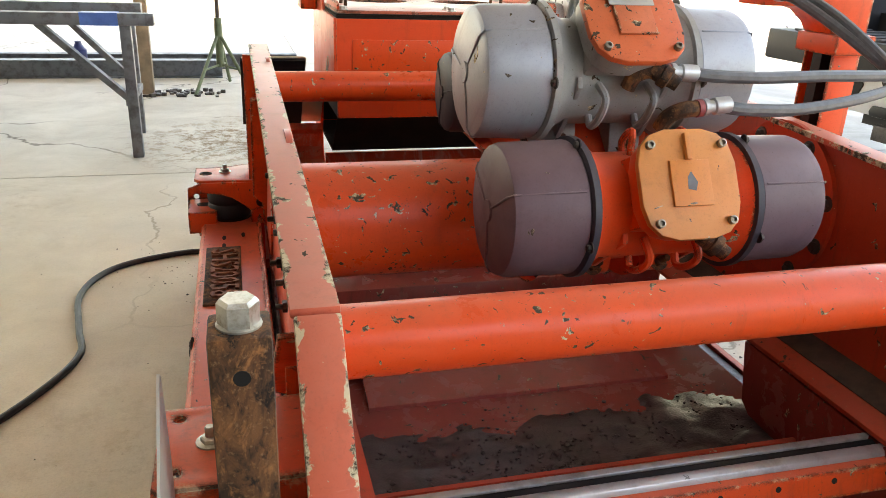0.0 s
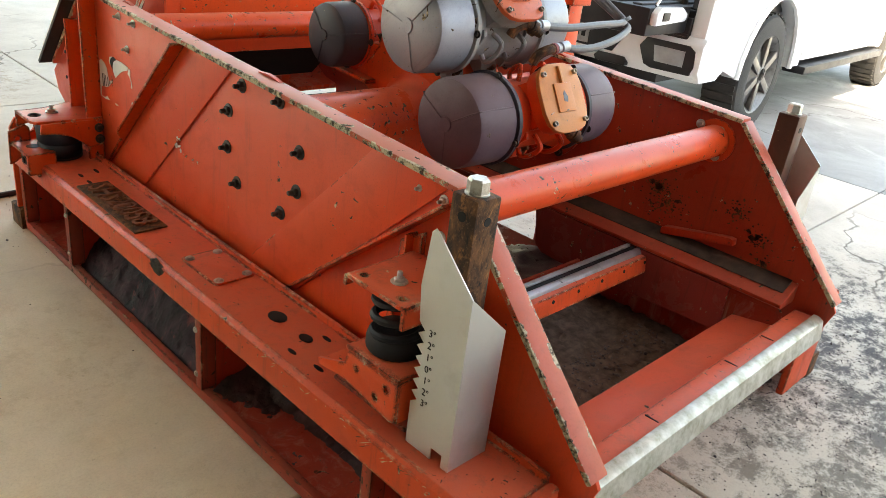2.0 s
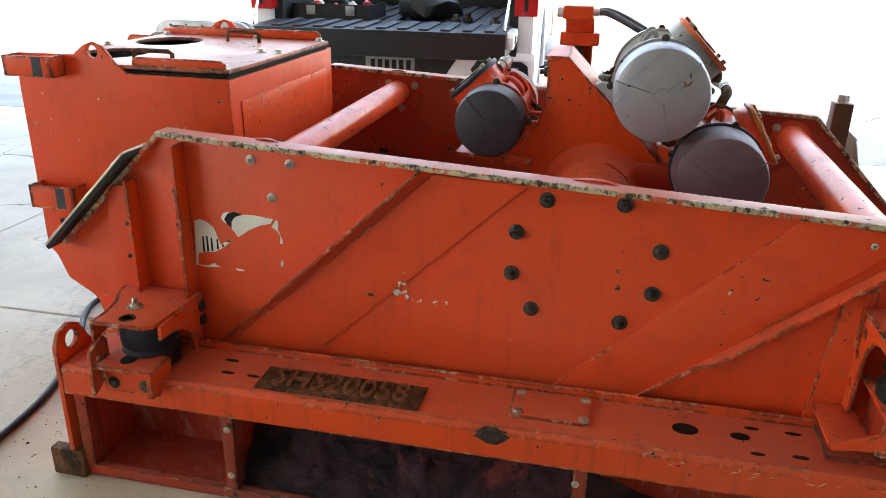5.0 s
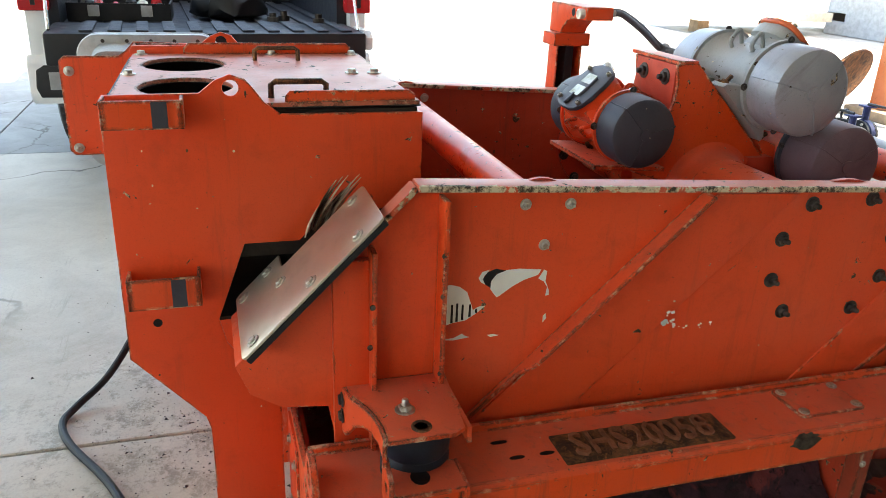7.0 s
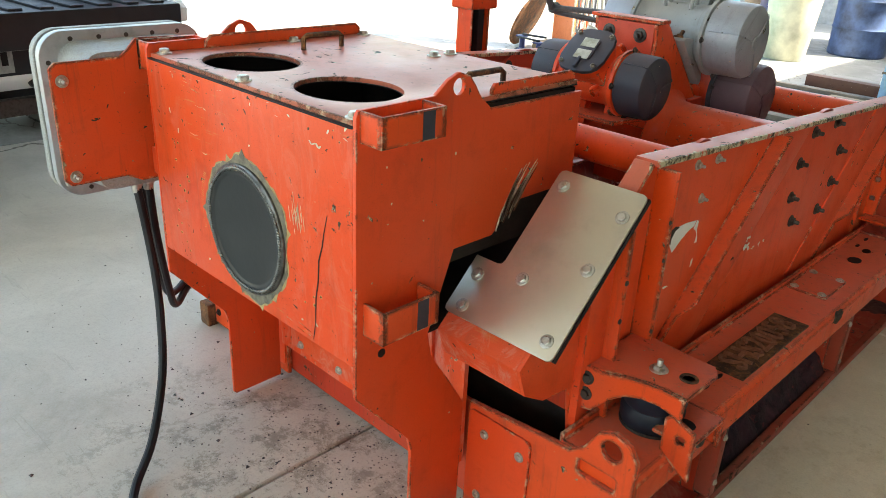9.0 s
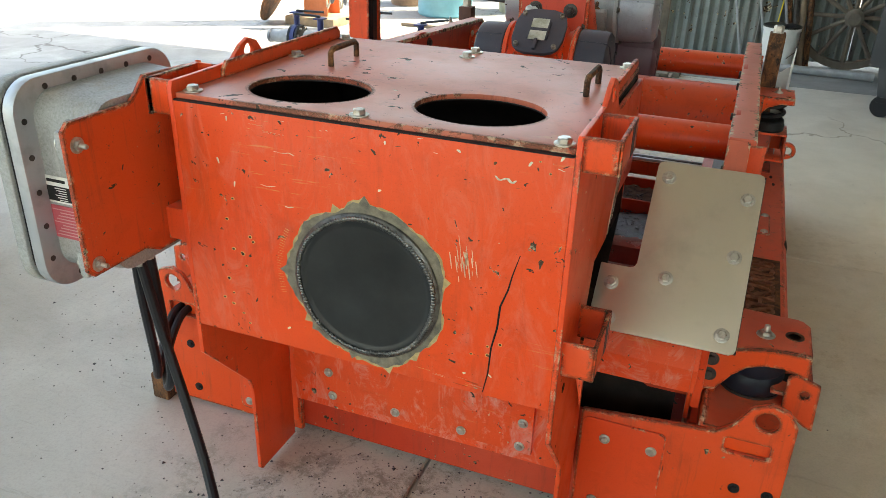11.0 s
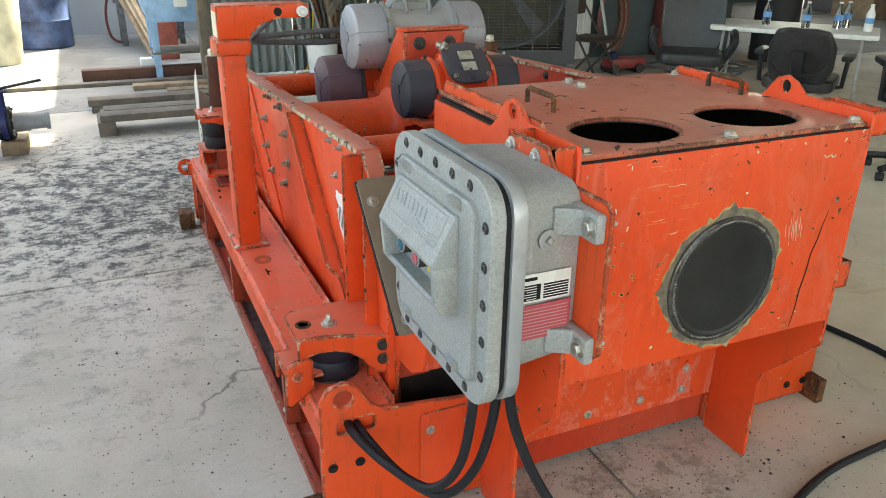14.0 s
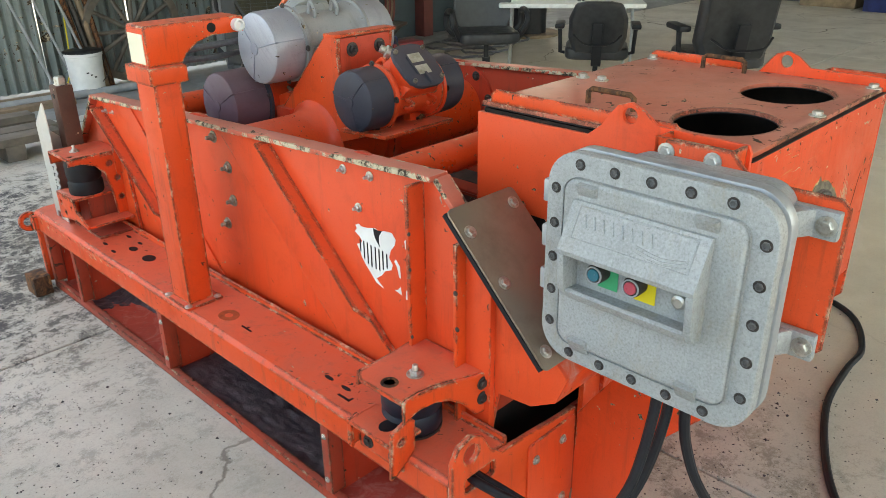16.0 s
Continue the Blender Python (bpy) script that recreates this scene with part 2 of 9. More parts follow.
DARK_STEEL = metal("dark_steel", (0.07, 0.06, 0.055), (0.04, 0.03, 0.025), 0.5, 50.0, 0.6, 0.6)
def rusted(name):
    """Rust in three tones, drawn out along the steel, with pale bloom and dark scale."""
    m, nt, bsdf = shader(name)
    n1 = noise_tex(nt, coords(nt, 1.0, (22, 22, 8)), 1.0, 7, 0.7, 0.8)
    n2 = noise_tex(nt, coords(nt, 1.0, (34, 34, 20)), 1.3, 7, 0.75, 0.5)
    n3 = noise_tex(nt, coords(nt), 160.0, 4, 0.7)
    col = mixc(nt, ramp(nt, n1, 0.42, 0.60), (0.045, 0.024, 0.016), (0.17, 0.075, 0.034))
    col = mixc(nt, ramp(nt, n2, 0.54, 0.66), col, (0.30, 0.135, 0.055))
    col = mixc(nt, ramp(nt, n2, 0.46, 0.36), col, (0.016, 0.011, 0.010))
    col = mixc(nt, ramp(nt, n3, 0.58, 0.72, 0, 0.6), col, (0.30, 0.17, 0.09))
    nt.links.new(col, bsdf.inputs["Base Color"])
    nt.links.new(ramp(nt, n2, 0.3, 0.7, 0.55, 0.9), bsdf.inputs["Roughness"])
    bump(nt, bsdf, calc(nt, "ADD", n2, n3), 0.35, 0.002)
    return m


RUST = rusted("rusty_steel")
RUST.node_tree.nodes["Principled BSDF"].inputs["Specular IOR Level"].default_value = 0.2
BARE = metal("bare_ground_steel", (0.62, 0.60, 0.53), (0.27, 0.25, 0.16), 0.42, 26.0, 0.5, 1.0)
# near-black for the hollows, with their shade put into the colour
HOLLOW_DARK = plain("grimy_hollow_dark", (0.020, 0.015, 0.012), 0.85, 0.5, 14.0, 0, 0.6, 0.2)
RUBBER = plain("black_rubber", (0.012, 0.012, 0.014), 0.55, 0.3, 30.0, gloss=0.25)
RAIL_RUBBER = plain("mud_greyed_rubber", (0.060, 0.042, 0.034), 0.6, 0.6, 18.0, 0, 0.4, 0.3)
CABLE = plain("black_cable_jacket", (0.014, 0.014, 0.017), 0.5, 0.3, 40.0, gloss=0.3)
CABLE_GREY = plain("grey_cable_jacket", (0.10, 0.10, 0.11), 0.5, 0.3, 40.0)
SCREEN_STRIP = metal("worn_steel_strip", (0.48, 0.48, 0.50), (0.22, 0.20, 0.19), 0.36, 12.0, 0.6, 0.5)
BLACK_PLATE = plain("black_burnished_plate", (0.017, 0.018, 0.018), 0.36, 0.5, 9.0, 0.0, 0.12, 0.4)
WELD = metal("ground_weld_halo", (0.235, 0.205, 0.15), (0.075, 0.066, 0.054), 0.5, 44.0, 0.35, 1.0)
SCORCH = plain("scorched_paint_rim", (0.40, 0.29, 0.13), 0.6, 0.35, 46.0)
GREY_PAINT = plain("grey_paint", (0.28, 0.29, 0.30), 0.5, 0.2)
WOOD = plain("weathered_wood", (0.24, 0.17, 0.11), 0.8, 0.45, 6.0, 0, 0.4)
WOOD_GREY = plain("grey_timber", (0.15, 0.124, 0.098), 0.85, 0.4, 7.0, 0, 0.4)
BLACK = plain("black_plastic", (0.015, 0.015, 0.017), 0.45, 0.3, gloss=0.3)
WHITE = plain("white_plastic", (0.72, 0.72, 0.70), 0.45, 0.08)
LABEL_WHITE = plain("label_white", (0.70, 0.70, 0.66), 0.5, 0.12, 40.0)
LABEL_RED = plain("label_red", (0.42, 0.07, 0.09), 0.5, 0.2, 40.0)
LABEL_BLACK = plain("label_black", (0.012, 0.011, 0.012), 0.6, 0.2, gloss=0.2)
BLUE_VALVE = plain("blue_valve_paint", (0.012, 0.022, 0.115), 0.45, 0.4)
COLUMN_ORANGE = painted("column_red_oxide", (0.52, 0.15, 0.055), (0.55, 0.20, 0.10), 0.3, 0.0, dust=0.0)


def glow_free_glass(name, tint=(0.9, 0.95, 0.95)):
    m, nt, bsdf = shader(name)
    bsdf.inputs["Base Color"].default_value = (*tint, 1)
    bsdf.inputs["Transmission Weight"].default_value = 1.0
    bsdf.inputs["Roughness"].default_value = 0.06
    bsdf.inputs["IOR"].default_value = 1.3
    return m


CLEAR = glow_free_glass("clear_plastic")


def concrete(name, base, tint, crack=1.0, stain=0.5):
    m, nt, bsdf = shader(name)
    tc = nt.nodes.new("ShaderNodeNewGeometry")
    v = tc.outputs["Position"]
    big = noise_tex(nt, v, 0.35, 5, 0.6, 0.5)
    mid = noise_tex(nt, v, 2.1, 8, 0.62, 0.6)
    fine = noise_tex(nt, v, 60.0, 4, 0.7)
    col = mixc(nt, ramp(nt, big, 0.36, 0.66), base, tint)
    col = mixc(nt, ramp(nt, mid, 0.38, 0.72, 0.0, 0.55), col, tuple(c * 0.58 for c in base))
    pale = noise_tex(nt, v, 1.1, 7, 0.66, 1.0)
    col = mixc(nt, ramp(nt, pale, 0.56, 0.72, 0, 0.30), col, (0.62, 0.62, 0.59))
    blot = noise_tex(nt, v, 0.9, 9, 0.7, 0.8)
    col = mixc(nt, ramp(nt, blot, 0.60, 0.78, 0, stain), col, (0.13, 0.10, 0.075))
    speck = noise_tex(nt, v, 34.0, 3, 0.5)
    col = mixc(nt, ramp(nt, speck, 0.73, 0.77, 0, 0.35), col, (0.12, 0.11, 0.095))
    vor = nt.nodes.new("ShaderNodeTexVoronoi")
    vor.feature = "DISTANCE_TO_EDGE"
    vor.inputs["Scale"].default_value = 0.62
    wob = nt.nodes.new("ShaderNodeVectorMath")
    wob.operation = "MULTIPLY_ADD"
    nz = nt.nodes.new("ShaderNodeTexNoise")
    nz.inputs["Scale"].default_value = 2.6
    nz.inputs["Detail"].default_value = 8.0
    nt.links.new(v, nz.inputs["Vector"])
    nt.links.new(nz.outputs["Color"], wob.inputs[0])
    wob.inputs[1].default_value = (0.55, 0.55, 0.0)
    nt.links.new(v, wob.inputs[2])
    nt.links.new(wob.outputs[0], vor.inputs["Vector"])
    some = ramp(nt, noise_tex(nt, v, 0.5, 2), 0.45, 0.53)
    line = calc(nt, "MULTIPLY", calc(nt, "MULTIPLY", ramp(nt, vor.outputs["Distance"], 0.0052, 0.0015), some), crack)
    col = mixc(nt, calc(nt, "MULTIPLY", line, 0.82), col, (0.07, 0.06, 0.05))
    gouge = nt.nodes.new("ShaderNodeMapping")
    gouge.inputs["Rotation"].default_value = (0, 0, 0.5)
    gouge.inputs["Scale"].default_value = (3.0, 26.0, 1.0)
    nt.links.new(v, gouge.inputs["Vector"])
    scrape = noise_tex(nt, gouge.outputs[0], 1.0, 6, 0.72, 0.6)
    col = mixc(nt, calc(nt, "MULTIPLY", ramp(nt, scrape, 0.60, 0.70), ramp(nt, blot, 0.46, 0.60, 0, 0.42)), col, (0.17, 0.155, 0.13))
    col = mixc(nt, ramp(nt, fine, 0.50, 0.74, 0, 0.30), col, tuple(c * 0.55 for c in base))
    nt.links.new(col, bsdf.inputs["Base Color"])
    nt.links.new(ramp(nt, mid, 0.3, 0.8, 0.62, 0.88), bsdf.inputs["Roughness"])
    h = calc(nt, "SUBTRACT", calc(nt, "MULTIPLY", calc(nt, "ADD", fine, mid), 0.4), calc(nt, "MULTIPLY", line, 0.6))
    bump(nt, bsdf, calc(nt, "ADD", h, 0.6), 0.25, 0.004)
    return m, nt, bsdf, col


CONCRETE, c_nt, c_bsdf, c_col = concrete("shed_floor_concrete", (0.52, 0.475, 0.405), (0.575, 0.545, 0.485), 1.0, 0.45)
# dark powder spilled round the machine's ends
SPILLS = ((1.75, -0.1, 1.8, 1.0, (0.030, 0.030, 0.034)), (1.9, 1.9, 0.9, 0.12, (0.07, 0.066, 0.06)), (0.75, 3.1, 0.8, 0.45, (0.05, 0.045, 0.04)), (0.0, 5.2, 0.9, 0.75, (0.20, 0.125, 0.065)),
          (-1.5, 3.9, 0.9, 0.4, (0.20, 0.13, 0.08)), (-0.35, 1.9, 0.6, 0.4, (0.20, 0.14, 0.09)), (-0.4, 0.9, 0.6, 0.4, (0.20, 0.14, 0.09)), (1.95, 1.3, 1.1, 0.17, (0.07, 0.066, 0.06)))


def spill(nt, col):
    geo = nt.nodes.new("ShaderNodeNewGeometry")
    pos = geo.outputs["Position"]
    for cx_, cy_, rad, dens, tone in SPILLS:
        dist = nt.nodes.new("ShaderNodeVectorMath")
        dist.operation = "DISTANCE"
        dist.inputs[1].default_value = (cx_, cy_, 0)
        nt.links.new(pos, dist.inputs[0])
        near = ramp(nt, dist.outputs["Value"], rad, rad * 0.25, 0, dens)
        heap = calc(nt, "ADD", noise_tex(nt, pos, 9.0, 12, 0.86, 0.0), calc(nt, "MULTIPLY", near, 0.06))
        grit = calc(nt, "MULTIPLY", ramp(nt, heap, 0.52, 0.59), ramp(nt, near, 0.0, 0.6))
        col = mixc(nt, grit, col, tone)
    return pos, col


c_pos, c_col = spill(c_nt, c_col)
# tan floor to the west, made paler here in place of brighter light
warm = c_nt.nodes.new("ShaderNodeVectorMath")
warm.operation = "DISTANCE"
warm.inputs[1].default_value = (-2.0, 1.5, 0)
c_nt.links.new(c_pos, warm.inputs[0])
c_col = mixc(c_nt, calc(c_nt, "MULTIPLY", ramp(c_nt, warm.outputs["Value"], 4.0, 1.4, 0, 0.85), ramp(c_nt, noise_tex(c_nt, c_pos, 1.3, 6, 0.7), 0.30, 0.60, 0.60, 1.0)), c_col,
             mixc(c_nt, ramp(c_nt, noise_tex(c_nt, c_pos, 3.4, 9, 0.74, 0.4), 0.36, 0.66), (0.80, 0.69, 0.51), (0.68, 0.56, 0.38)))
c_col = mixc(c_nt, ramp(c_nt, noise_tex(c_nt, c_pos, 46.0, 4, 0.6), 0.66, 0.72, 0, 0.28), c_col, (0.20, 0.16, 0.11))
c_col = mixc(c_nt, ramp(c_nt, noise_tex(c_nt, c_pos, 150.0, 3, 0.7), 0.45, 0.7, 0, 0.20), c_col, (0.30, 0.24, 0.17))
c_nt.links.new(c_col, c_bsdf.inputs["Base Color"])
# darker copy of the slab concrete, toning down brightness on the open side
CONCRETE_OUT = concrete("dimmed_open_concrete", (0.235, 0.236, 0.228), (0.295, 0.298, 0.29))
CONCRETE_OUT[1].links.new(spill(CONCRETE_OUT[1], CONCRETE_OUT[3])[1], CONCRETE_OUT[2].inputs["Base Color"])
CONCRETE_OUT = CONCRETE_OUT[0]
APRON = concrete("outside_yard_ground", (0.36, 0.33, 0.28), (0.43, 0.395, 0.345), 0.4, 0.4)[0]


# ---------------------------------------------------------------- mesh helpers
def bm_box(x0, x1, y0, y1, z0, z1, bevel=0.0, seg=2):
    bm = bmesh.new()
    bmesh.ops.create_cube(bm, size=1.0)
    for vt in bm.verts:
        vt.co = Vector((x0 + (vt.co.x + 0.5) * (x1 - x0), y0 + (vt.co.y + 0.5) * (y1 - y0), z0 + (vt.co.z + 0.5) * (z1 - z0)))
    if bevel:
        bmesh.ops.bevel(bm, geom=bm.edges[:], offset=bevel, segments=seg, profile=0.6, affect="EDGES")
    return bm


def place2(axis, a, b, c):
    return {"x": Vector((c, a, b)), "y": Vector((a, c, b)), "z": Vector((a, b, c))}[axis]


def bm_prism(poly, axis, c0, c1, bevel=0.0, holes=(), seg=2):
    """A flat outline with holes, given in the plane across axis, as thick as from c0 to c1."""
    bm = bmesh.new()
    edges = []
    for loop in (poly, *holes):
        vs = [bm.verts.new(place2(axis, a, b, c0)) for a, b in loop]
        edges += [bm.edges.new((vs[i], vs[(i + 1) % len(vs)])) for i in range(len(vs))]
    if holes:
        bmesh.ops.triangle_fill(bm, use_beauty=True, use_dissolve=False, edges=edges)
    else:
        bm.faces.new(bm.verts[:])
    made = bmesh.ops.extrude_face_region(bm, geom=bm.faces[:])["geom"]
    shift = place2(axis, 0, 0, c1 - c0)
    for g in made:
        if isinstance(g, bmesh.types.BMVert):
            g.co += shift
    bmesh.ops.recalc_face_normals(bm, faces=bm.faces[:])
    if bevel:
        sharp = [e for e in bm.edges if len(e.link_faces) == 2 and e.calc_face_angle(0) > 0.7]
        bmesh.ops.bevel(bm, geom=sharp, offset=bevel, segments=seg, profile=0.6, affect="EDGES")
    return bm


def ring(cx, cy, r, n=16, ry=None, start=0.0):
    return [(cx + r * math.cos(start + 2 * math.pi * i / n), cy + (ry or r) * math.sin(start + 2 * math.pi * i / n)) for i in range(n)]


def rounded(x0, x1, y0, y1, r, n=4):
    out = []
    for cx, cy, a in ((x1 - r, y1 - r, 0), (x0 + r, y1 - r, 90), (x0 + r, y0 + r, 180), (x1 - r, y0 + r, 270)):
        for i in range(n + 1):
            t = radians(a + 90 * i / n)
            out.append((cx + r * math.cos(t), cy + r * math.sin(t)))
    return out


def bm_lathe(profile, origin, direction, seg=24, close=True):
    """profile: (along, radius) rows, turned about the direction from the origin."""
    bm = bmesh.new()
    d = Vector(direction).normalized()
    q = d.to_track_quat("Z", "Y")
    rows = []
    for a, r in profile:
        if r < 1e-6:
            rows.append([bm.verts.new(Vector(origin) + d * a)])
        else:
            rows.append([bm.verts.new(Vector(origin) + q @ Vector((r * math.cos(2 * math.pi * i / seg), r * math.sin(2 * math.pi * i / seg), a))) for i in range(seg)])
    for A, B in zip(rows, rows[1:]):
        for i in range(seg):
            j = (i + 1) % seg
            f = [A[i % len(A)], A[j % len(A)], B[j % len(B)], B[i % len(B)]]
            f = list(dict.fromkeys(f))
            if len(f) > 2:
                bm.faces.new(f)
    if close:
        for row in (rows[0], rows[-1]):
            if len(row) > 2:
                bm.faces.new(row)
    bmesh.ops.recalc_face_normals(bm, faces=bm.faces[:])
    return bm


def bm_cyl(p0, p1, r, seg=20, r1=None, bevel=0.0):
    p0, p1 = Vector(p0), Vector(p1)
    ln = (p1 - p0).length
    r1 = r if r1 is None else r1
    if bevel:
        prof = [(0, r - bevel), (bevel * 0.3, r - bevel * 0.3), (bevel, r), (ln - bevel, r1), (ln - bevel * 0.3, r1 - bevel * 0.3), (ln, r1 - bevel)]
    else:
        prof = [(0, r), (ln, r1)]
    return bm_lathe(prof, p0, p1 - p0, seg)


def smooth_line(points, step=6):
    pts = [Vector(p) for p in points]
    pts = [2 * pts[0] - pts[1], *pts, 2 * pts[-1] - pts[-2]]
    out = []
    for a, b, c, d in zip(pts, pts[1:], pts[2:], pts[3:]):
        for i in range(step):
            t = i / step
            out.append(0.5 * ((2 * b) + (c - a) * t + (2 * a - 5 * b + 4 * c - d) * t * t + (3 * b - a - 3 * c + d) * t ** 3))
    return out + [pts[-2]]


def bm_pipe(points, r, seg=10, smooth=True, step=6):
    pts = smooth_line(points, step) if smooth else [Vector(p) for p in points]
    bm = bmesh.new()
    rows, up = [], None
    for i, p in enumerate(pts):
        d = (pts[min(i + 1, len(pts) - 1)] - pts[max(i - 1, 0)]).normalized()
        if up is None:
            up = d.orthogonal().normalized()
        up = (up - d * up.dot(d)).normalized()
        side = d.cross(up)
        rows.append([bm.verts.new(p + r * (math.cos(2 * math.pi * k / seg) * up + math.sin(2 * math.pi * k / seg) * side)) for k in range(seg)])
    for A, B in zip(rows, rows[1:]):
        for k in range(seg):
            bm.faces.new((A[k], A[(k + 1) % seg], B[(k + 1) % seg], B[k]))
    bm.faces.new(rows[0][::-1])
    bm.faces.new(rows[-1])
    bmesh.ops.recalc_face_normals(bm, faces=bm.faces[:])
    return bm


def merge(*bms):
    out = bmesh.new()
    for b in bms:
        me = bpy.data.meshes.new("tmp")
        b.to_mesh(me)
        b.free()
        out.from_mesh(me)
        bpy.data.meshes.remove(me)
    return out


def turned(bm, m):
    bm.transform(m)
    return bm


CX = 0.717


def mirrored(bm):
    for vt in bm.verts:
        vt.co.x = 2 * CX - vt.co.x
    bmesh.ops.reverse_faces(bm, faces=bm.faces[:])
    return bm


def side_of(bm, side):
    return bm if side < 0 else mirrored(bm)


def bm_bolt(p, direction, r=0.012, h=0.010, washer=True, stud=0.0):
    """A hexagon head with its washer, standing on p."""
    d = Vector(direction).normalized()
    rows = []
    if washer:
        rows.append(bm_lathe([(0, r * 1.5), (0.0025, r * 1.5), (0.003, r * 1.35)], p, d, 14))
    rows.append(bm_lathe([(0.002, r), (h * 0.85, r), (h, r * 0.82)], p, d, 6))
    if stud:
        rows.append(bm_lathe([(h * 0.9, r * 0.5), (h + stud, r * 0.5), (h + stud + 0.002, r * 0.4)], p, d, 10))
    return merge(*rows)


def thing(name, at=(0, 0, 0), label="", category="", group="", kind=""):
    ob = new(name)
    ob.location = at
    ob.empty_display_size = 0.1
    return tagged(ob, label, category, group, kind)


def base_of(ob):
    at = Vector((0, 0, 0))
    while ob is not None:
        at += ob.location
        ob = ob.parent
    return at


def part(name, bm, material, parent=None, label="", smooth=35.0):
    """One mesh object under a thing or a part; the mesh is given in world places."""
    me = bpy.data.meshes.new(name)
    if parent is not None:
        bmesh.ops.translate(bm, verts=bm.verts[:], vec=-base_of(parent))
    if smooth:
        for f in bm.faces:
            f.smooth = True
        for e in bm.edges:
            if len(e.link_faces) == 2 and e.calc_face_angle(0) > radians(smooth):
                e.smooth = False
    bm.to_mesh(me)
    bm.free()
    me.materials.append(material)
    ob = new(name, me)
    ob.parent = parent
    return tagged(ob, label)


def text_mesh(words, size, m, depth=0.001, squeeze=1.0):
    cu = bpy.data.curves.new("words", "FONT")
    cu.body, cu.size, cu.extrude, cu.resolution_u = words, size, depth, 2
    cu.align_x, cu.align_y = "CENTER", "CENTER"
    ob = bpy.data.objects.new("words", cu)
    scene.collection.objects.link(ob)
    bpy.context.view_layer.update()
    me = bpy.data.meshes.new_from_object(ob.evaluated_get(bpy.context.evaluated_depsgraph_get()))
    bm = bmesh.new()
    bm.from_mesh(me)
    bpy.data.objects.remove(ob)
    bpy.data.curves.remove(cu)
    bpy.data.meshes.remove(me)
    bm.transform(m @ Matrix.Diagonal((squeeze, 1, 1, 1)))
    return bm


def single(name, bm, material, label, category, kind="", at=None, group="", smooth=35.0):
    """A thing that is one mesh; its origin is put at its foot."""
    xs = [v.co for v in bm.verts]
    if at is None:
        at = (sum(c.x for c in xs) / len(xs), sum(c.y for c in xs) / len(xs), min(c.z for c in xs))
    bmesh.ops.translate(bm, verts=bm.verts[:], vec=-Vector(at))
    ob = part(name, bm, material, None, "", smooth)
    ob.location = at
    return tagged(ob, label, category, group, kind)
# ---------------------------------------------------------------- the ground and the shed
single("ground", bm_box(-400, 400, -400, 400, -0.5, -0.012), APRON, "pale dusty yard ground reaching to the horizon", "ground", "structure", (0, 0, -0.5))
floor = thing("floor", (0, 0, 0), "cracked grey concrete slab floor with joints and dark powder stains", "floor", "", "structure")
SLAB, GAP = 3.43, 0.005
for i in range(-4, 4):
    for j in range(-4, 4):
        x0, y0 = 0.73 + i * SLAB, 1.02 + j * SLAB
        if i > 1 and j < -2:
            continue
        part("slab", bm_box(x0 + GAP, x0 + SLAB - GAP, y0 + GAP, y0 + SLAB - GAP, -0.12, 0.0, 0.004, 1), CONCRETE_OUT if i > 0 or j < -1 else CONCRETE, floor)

ROOF_Z = 4.6
SHED = plain("weathered_roof_sheet", (0.46, 0.43, 0.37), 0.6, 0.15, 2.0)
single("ceiling", bm_prism([(-16.6, -9), (-0.33, -9), (-0.33, -3.1), (4.36, -3.1), (4.36, 11.6), (-16.6, 11.6)], "z", ROOF_Z, ROOF_Z + 0.12), SHED,
              "grey steel sheet roof of the open shed", "ceiling", "structure")
for k, (px, py) in enumerate(((4.42, -3.15), (4.2, 11.3), (-4.6, 11.3))):
    col = thing("steel_column", (px, py, 0), "red-oxide painted steel column of the shed", "column", "shed columns")
    w, fl, tw = 0.14, 0.014, 0.010
    part("flange", bm_box(px - w, px + w, py - w, py - w + fl, 0, ROOF_Z), COLUMN_ORANGE, col)
    part("flange", bm_box(px - w, px + w, py + w - fl, py + w, 0, ROOF_Z), COLUMN_ORANGE, col)
    part("web", bm_box(px - tw, px + tw, py - w + fl, py + w - fl, 0, ROOF_Z), COLUMN_ORANGE, col)
    part("base_plate", bm_box(px - 0.29, px + 0.29, py - 0.29, py + 0.29, -0.004, 0.09, 0.015), WOOD, col, "stained concrete footing")


